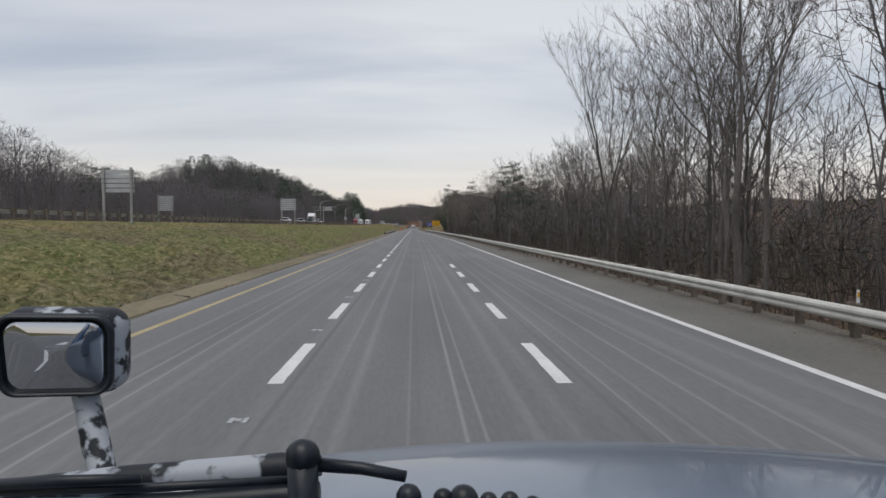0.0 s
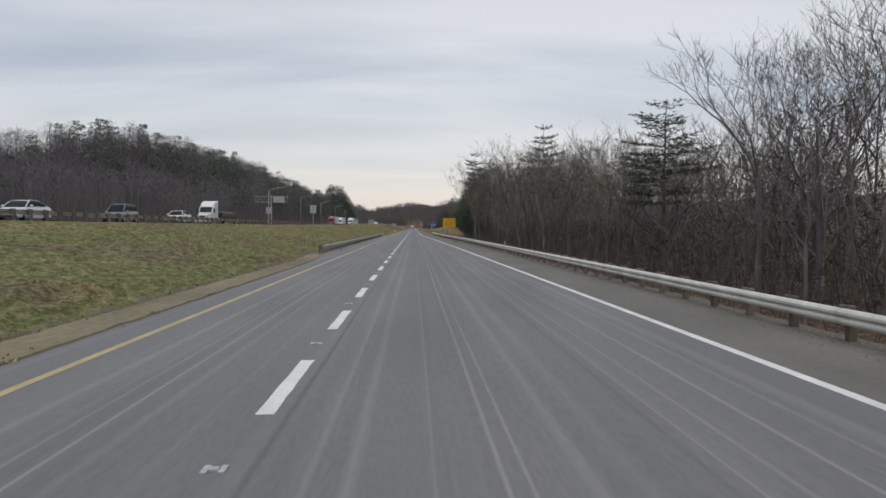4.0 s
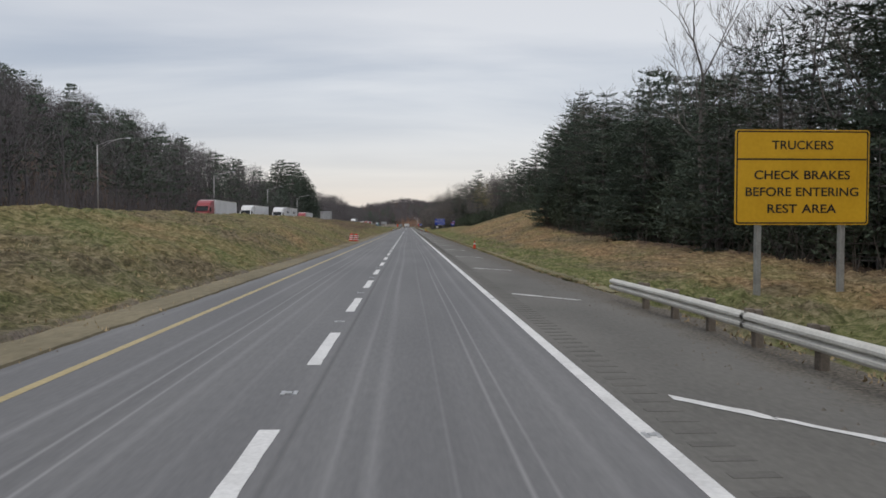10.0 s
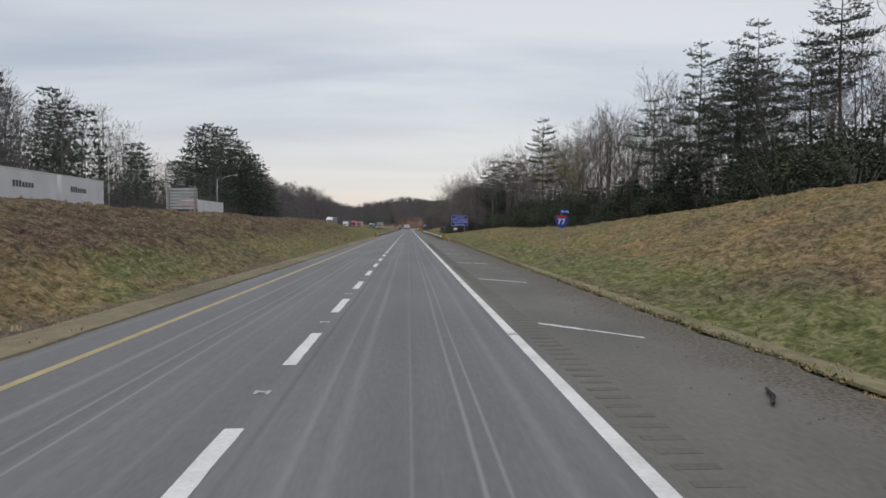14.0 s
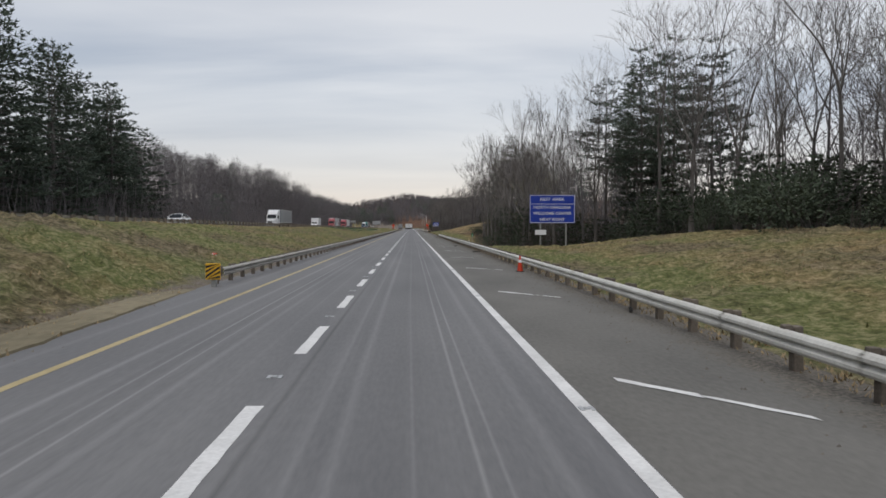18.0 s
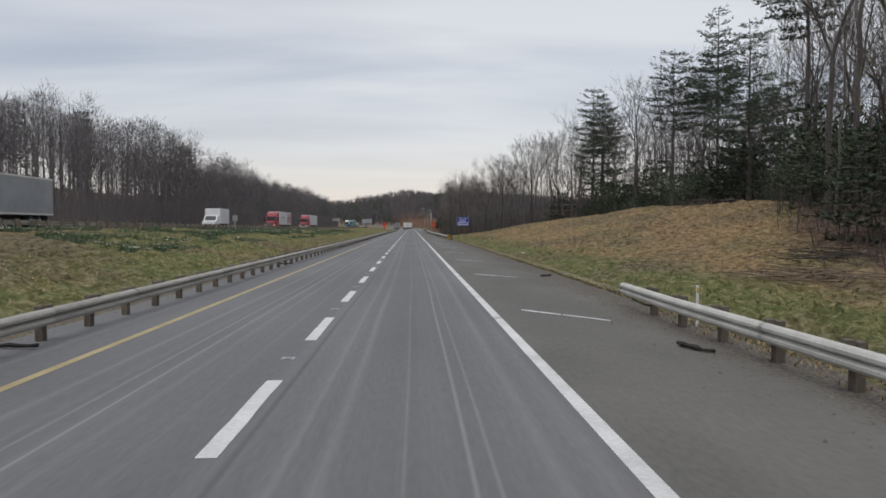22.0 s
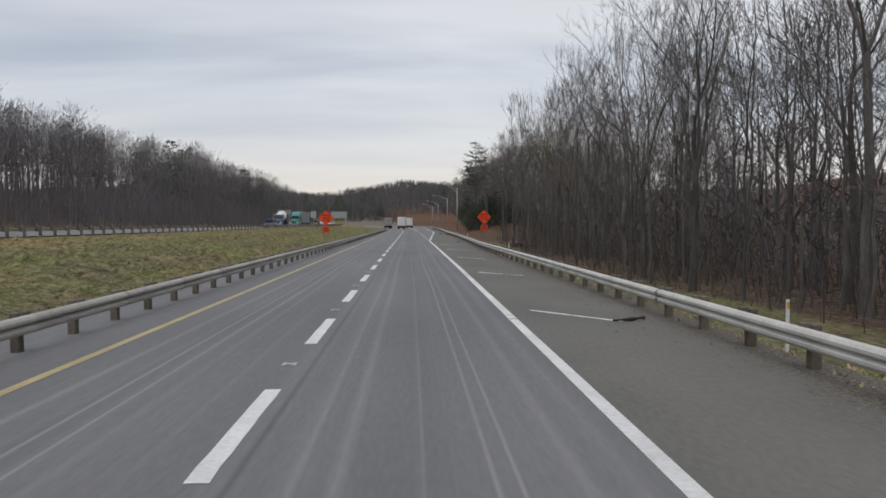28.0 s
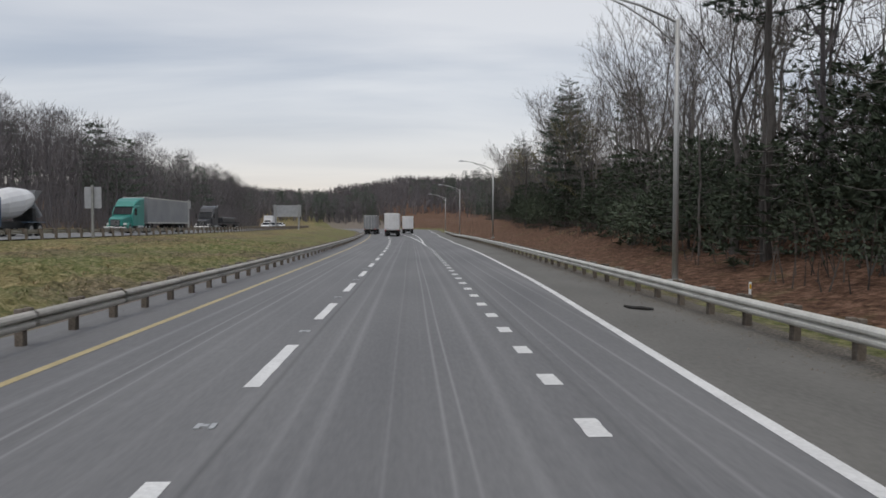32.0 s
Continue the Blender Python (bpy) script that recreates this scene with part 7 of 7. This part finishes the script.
# traffic ahead, seen from behind
semi(1.85, 1122 + 21.7, 0.002, M_CARWHITE, M_CARWHITE, "white box trailer of a semi truck seen from behind", away=True)
semi(-1.75, 1150 + 21.7, 0.002, M_CARDARK, M_CARGREY, "grey box trailer of a semi truck seen from behind", away=True)
box_truck(-1.75, 1182 + 8, 0.002, M_CARGREY, M_CARGREY, "grey box truck seen from behind", away=True)
semi(7.4, 1165 + 21.7, 0.002, M_CARWHITE, M_CARWHITE, "white truck on the exit ramp seen from behind", away=True)

# ---------------------------------------------------------------- small things on the verge


def drum(x, s, z, tilt, label):
    ob = thing("traffic_drum", label, "traffic drum", at=pose(*on(x, s, z), 0, tilt, 0), group="traffic drums")
    part("barrel", Shape().tube([(0, 0, 0.06), (0, 0, 0.45), (0, 0, 0.9), (0, 0, 0.98)], [0.29, 0.26, 0.23, 0.14], 14), M_DRUM, ob)
    part("base", Shape().tube([(0, 0, 0), (0, 0, 0.06)], [0.36, 0.34], 14), M_TYRE, ob)
    for zz in (0.25, 0.48, 0.70):
        r = 0.29 - 0.06 * (zz - 0.06) / 0.84 + 0.006
        part("band", Shape().tube([(0, 0, zz), (0, 0, zz + 0.10)], [r, r - 0.008], 14), M_LETTERWHITE, ob)


drum(-5.6, 405, ground_z(-5.6, 405), 7, "orange traffic drum with white bands on the grass")
drum(-5.05, 405.8, 0.0, 4, "orange traffic drum with white bands at the road's edge")
for k in range(26):
    r = random.Random(900 + k)
    s = r.uniform(20, 1010)
    x = interp(s, RAIL_R) - r.uniform(-0.1, 1.2) if r.random() < 0.75 else -4.7
    ob = thing("debris", "dark strip of shredded tyre on the shoulder", "debris", at=pose(*on(x, s, 0.0), 0, 0, r.uniform(0, 180)), group="tyre scraps")
    n = 6
    pts_ = [Vector((0.16 * i - 0.45, r.uniform(-0.05, 0.05), 0.03 + 0.03 * r.random())) for i in range(n)]
    part("strip", Shape().tube([tuple(p) for p in pts_], [0.02 + 0.03 * r.random() for _ in range(n)], 5), M_DEBRIS, ob)
for x, s in ((9.6, 737), (-9.5, 131), (-12, 640), (-11, 96), (8.7, 415), (-4.6, 950)):
    ob = thing("litter", "crumpled pale scrap of litter in the grass", "litter", at=pose(*on(x, s, ground_z(x, s) if x < -5 or x > 7 else 0)), group="litter")
    r = random.Random(int(s))
    part("scrap", Shape().loft([[(0.13 * math.cos(a) * r.uniform(0.6, 1.2), 0.13 * math.sin(a) * r.uniform(0.6, 1.2), z) for a in (0, 1.05, 2.1, 3.1, 4.2, 5.2)] for z in (0.0, 0.07, 0.13)]), M_LITTER, ob)


def cone(x, s, z, turn=None):
    at = pose(*on(x, s, z)) if turn is None else pose(*on(x, s, z + 0.12), 0, 84, turn) @ Matrix.Diagonal((0.72, 0.72, 0.72, 1))
    ob = thing("traffic_cone", "orange traffic cone with a white band" if turn is None else "orange traffic cone lying on its side in the grass", "traffic cone", at=at, group="traffic cones")
    part("base", Shape().box(-0.18, -0.18, 0, 0.18, 0.18, 0.03, 0.01), M_TYRE, ob)
    part("cone", Shape().tube([(0, 0, 0.03), (0, 0, 0.7)], [0.13, 0.03], 12), M_DRUM, ob)
    part("band", Shape().tube([(0, 0, 0.4), (0, 0, 0.52)], [0.082, 0.064], 12), M_LETTERWHITE, ob)


cone(7.0, 377.5, 0.0)
cone(6.5, 594.8, 0.0)


def fallen_board(x, s, z, turn, label):
    """A knocked-down orange work-zone board lying on the ground."""
    ob = thing("fallen_sign", label, "road sign", at=pose(*on(x, s, z + 0.05), 12, 5, turn) @ Matrix.Diagonal((0.65, 0.65, 1, 1)), group="fallen boards")
    part("board", Shape().box(-0.45, -0.3, 0, 0.45, 0.3, 0.03, 0.008), M_DRUM, ob)
    part("band", Shape().box(-0.40, -0.06, 0.031, 0.40, 0.06, 0.034), M_LETTERWHITE, ob)
    part("leg", Shape().box(-0.6, -0.03, -0.03, 0.65, 0.03, 0.0), M_SIGNBACK, ob)


cone(7.2, 544.4, 0.0, -25)
fallen_board(7.95, 603, ground_z(7.95, 603), 70, "orange board lying behind the guard rail")
fallen_board(8.85, 239.6, max(0.02, ground_z(8.85, 239.6)), 75, "orange board lying at the foot of the guard rail")
fallen_board(10.4, 245, ground_z(10.4, 245), 40, "orange board lying behind the guard rail")
fallen_board(-8.1, 599, ground_z(-8.1, 599), -30, "orange board lying on the median grass")


def brush_pile(x, s, n, seed, mat, label, wide=1.6, tall=0.5, thick=1.0):
    """A low heap of cut branches."""
    r = random.Random(seed)
    sh = Shape()
    for _ in range(n):
        a, ln = r.uniform(0, 3.14), r.uniform(0.6, 2.2)
        c = Vector((r.gauss(0, 0.5) * wide, r.gauss(0, 0.5) * wide, abs(r.gauss(0, 0.4)) * tall + 0.04))
        d = Vector((math.cos(a), math.sin(a), r.uniform(-0.12, 0.2))) * ln * 0.5
        stick(sh, c - d, c + d, r.uniform(0.02, 0.07) * thick, r.uniform(0.01, 0.03) * thick)
    ob = thing("brush_pile", label, "branches", at=pose(*on(x, s, ground_z(x, s))), group="brush piles")
    part("deadwood", sh, mat, ob)
    tagged(ob.children[0], kind="stuff")


brush_pile(12.2, 949, 26, 1, M_WOODPOST, "pale split branches lying on the leaf litter", 1.8, 0.3)
brush_pile(13.5, 946, 40, 2, M_BARK, "cut grey branches heaped among the trees")
brush_pile(13.2, 706, 110, 3, M_WOODPOST, "low heap of thin brown branches at the slope's end", 1.9, 0.35, 0.4)
brush_pile(15.6, 709, 110, 4, M_BRUSH, "low heap of thin brown branches at the slope's end", 1.9, 0.4, 0.4)
brush_pile(24, 740, 60, 5, M_BRUSH, "dark heap of branches on the ridge", 2.2, 0.8)
brush_pile(14.5, 300, 40, 6, M_BARK, "fallen branches on the woodland floor", 2.4, 0.3)

# ---------------------------------------------------------------- the truck that the drive sets out from
# The doors' blue, greyed and lightened: the sky's sheen is put into the colour.
M_HOOD = material("blue_hood_paint", (0.115, 0.150, 0.205), (0.15, 0.19, 0.25), 0.32, 0.5, 6, spec=0.5)
M_HOOD.node_tree.nodes["Principled BSDF"].inputs["Coat Weight"].default_value = 0.5
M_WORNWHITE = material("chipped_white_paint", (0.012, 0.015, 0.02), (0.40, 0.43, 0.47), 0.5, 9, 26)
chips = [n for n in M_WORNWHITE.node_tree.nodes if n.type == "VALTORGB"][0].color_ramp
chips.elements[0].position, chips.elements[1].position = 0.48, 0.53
M_MIRROR = material("mirror_glass", (0.50, 0.52, 0.55), (0.56, 0.58, 0.62), 0.02, 1, 6, metal=1.0)
M_DOORBLUE = material("blue_door_paint", (0.07, 0.16, 0.33), (0.10, 0.22, 0.42), 0.3, 0.6, 8, spec=0.5)
M_BLACKRUBBER = material("black_rubber", (0.006, 0.009, 0.013), (0.022, 0.027, 0.035), 0.38, 8, 40)
truck = thing("truck_hood", "blue-grey truck hood with a worn hood mirror and wiper", "truck", at=pose(1.75, 0.57, 0.0, 0, 0, -2.2))


def ball(sh, c, r, k=8):
    """A rounded knob."""
    return sh.loft([[(c[0] + r * math.sin(p) * math.cos(a), c[1] + r * math.sin(p) * math.sin(a), c[2] - r * math.cos(p)) for a in (2 * math.pi * i / 12 for i in range(12))] for p in (math.pi * (j + 0.15) / (k + 0.3) for j in range(k + 1))])


# upper skin: the crowned hood, from the cowl to its nose
rows_ = []
for y, w0, w1, z in ((0.95, -0.95, 2.12, 1.455), (1.3, -0.72, 2.12, 1.455), (1.7, -0.62, 2.1, 1.43), (2.0, -0.58, 2.08, 1.39), (2.13, -0.56, 2.06, 1.36), (2.22, -0.54, 2.04, 1.30), (2.28, -0.50, 2.0, 1.19)):
    top = []
    for k in range(25):
        u = k / 24
        x = w0 + (w1 - w0) * u
        top.append((x, y - 0.14 * abs(2 * u - 1) ** 3, z - 0.05 * (x - 0.25) ** 2 - 0.06 * max(0, abs(2 * u - 1) - 0.9) * 10))
    rows_.append(top + [(w1, y - 0.14, 0.75), (w0, y - 0.14, 0.75)])
part("hood", Shape().loft(rows_), M_HOOD, truck, smooth=True)
part("bumper", Shape().box(-0.55, 2.1, 0.45, 2.25, 2.4, 0.8, 0.05), M_RIM, truck)
for sx in (-0.35, 2.05):
    wheel(truck, sx, 1.5, 0.5, 0.3)
part("frame_rail", Shape().box(0.4, 0.6, 0.5, 1.3, 2.3, 0.75, 0.02), M_CHASSIS, truck)
# pale lip of the cowl, flecked black and white, and the dark seal below it
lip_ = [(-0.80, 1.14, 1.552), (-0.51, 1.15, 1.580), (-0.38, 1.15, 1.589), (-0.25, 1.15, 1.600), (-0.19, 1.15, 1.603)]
part("cowl", Shape().tube(lip_, [0.018, 0.022, 0.024, 0.024, 0.016], 10), M_WORNWHITE, truck, "white lip of the cowl flecked with black", smooth=True)
part("cowl_seal", Shape().tube([(x, y - 0.02, z - 0.038) for x, y, z in lip_], 0.020, 8), M_BLACKRUBBER, truck, smooth=True)
part("cowl_panel", Shape().box(-0.80, 1.10, 1.25, -0.19, 1.17, 1.56, 0.02), M_HOOD, truck)
OUTLINE = [(cx0 + 0.05 * math.cos(radians(a0 + 15 * k)), cz0 + 0.05 * math.sin(radians(a0 + 15 * k))) for cx0, cz0, a0 in ((-0.11, -0.058, 180), (0.105, -0.062, 270), (0.11, 0.055, 0), (-0.115, 0.062, 90)) for k in range(7)]
# hood mirror on its arm
head = part("mirror", Shape().loft([[(x * k + dx, y, z * k) for x, z in OUTLINE]
                                    for y, k, dx in ((0.005, 0.96, 0.0), (0.03, 1.03, 0.016), (0.07, 1.04, 0.026), (0.11, 0.95, 0.026), (0.14, 0.7, 0.02))]), M_WORNWHITE, truck, "chipped white mirror housing", at=pose(-1.045, 2.0, 1.628, 7.0, 0, 12.0) @ Matrix.Diagonal((0.93, 1, 1.04, 1)), smooth=True)
part("rim", Shape().loft([[(x * k, y, z * k) for x, z in OUTLINE]
                          for y, k in ((0.0, 0.89), (-0.014, 0.91), (-0.016, 0.97), (0.008, 1.0), (0.03, 0.99))], caps=False), M_BLACKRUBBER, head, smooth=True)
bulge = Shape()
dome = [[(x * q * 0.92, -0.002 - 0.017 * (1 - q * q), z * q * 0.92) for x, z in OUTLINE] for q in (1.0, 0.85, 0.7, 0.55, 0.4, 0.25, 0.1)]
part("glass", bulge.loft(dome), M_MIRROR, head, "convex mirror glass", smooth=True)
part("mirror_arm", Shape().tube([(-1.03, 2.10, 1.55), (-1.00, 2.08, 1.48), (-0.96, 2.04, 1.38), (-0.915, 2.0, 1.28), (-0.4, 1.8, 1.1)], [0.036, 0.036, 0.038, 0.042, 0.05], 12), M_WORNWHITE, truck, smooth=True)
# wiper across the cowl
part("wiper_arm", Shape().tube([(-0.66, 1.0, 1.622), (-0.52, 1.0, 1.630), (-0.41, 1.0, 1.634)], [0.008, 0.009, 0.007], 8), M_BLACKRUBBER, truck, smooth=True)
part("wiper_blade", Shape().tube([(-0.66, 1.01, 1.611), (-0.40, 1.01, 1.618), (-0.19, 1.01, 1.630)], [0.007, 0.007, 0.006], 8), M_BLACKRUBBER, truck, smooth=True)
pivot = part("wiper_pivot", ball(Shape().tube([(-0.188, 0.99, 1.50), (-0.188, 0.99, 1.665)], 0.021, 14), (-0.188, 0.99, 1.667), 0.024), M_BLACKRUBBER, truck, smooth=True)
part("drive_arm", Shape().tube([(-0.17, 1.0, 1.653), (-0.11, 1.0, 1.648), (-0.05, 0.99, 1.640)], [0.010, 0.009, 0.008], 10), M_BLACKRUBBER, truck, smooth=True)
for x, z, r_ in ((-0.045, 1.632, 0.018), (0.0, 1.630, 0.014), (0.027, 1.628, 0.021), (0.060, 1.626, 0.013), (0.088, 1.627, 0.013), (0.118, 1.622, 0.012)):
    part("linkage", ball(Shape().tube([(x, 0.97, 1.46), (x, 0.97, z - 0.012)], r_ * 0.95, 10), (x, 0.97, z - 0.012), r_ * 0.95), M_BLACKRUBBER, truck, smooth=True)
part("door_panel", Shape().box(-0.82, -3.6, 0.8, -0.76, 0.62, 2.7, 0.02), M_DOORBLUE, truck)
part("door_panel", Shape().box(2.14, -3.6, 0.8, 2.20, 0.62, 2.7, 0.02), M_DOORBLUE, truck)
part("floor_pan", Shape().box(-0.75, -3.6, 0.75, 2.13, 0.9, 0.82, 0.02), M_CHASSIS, truck)
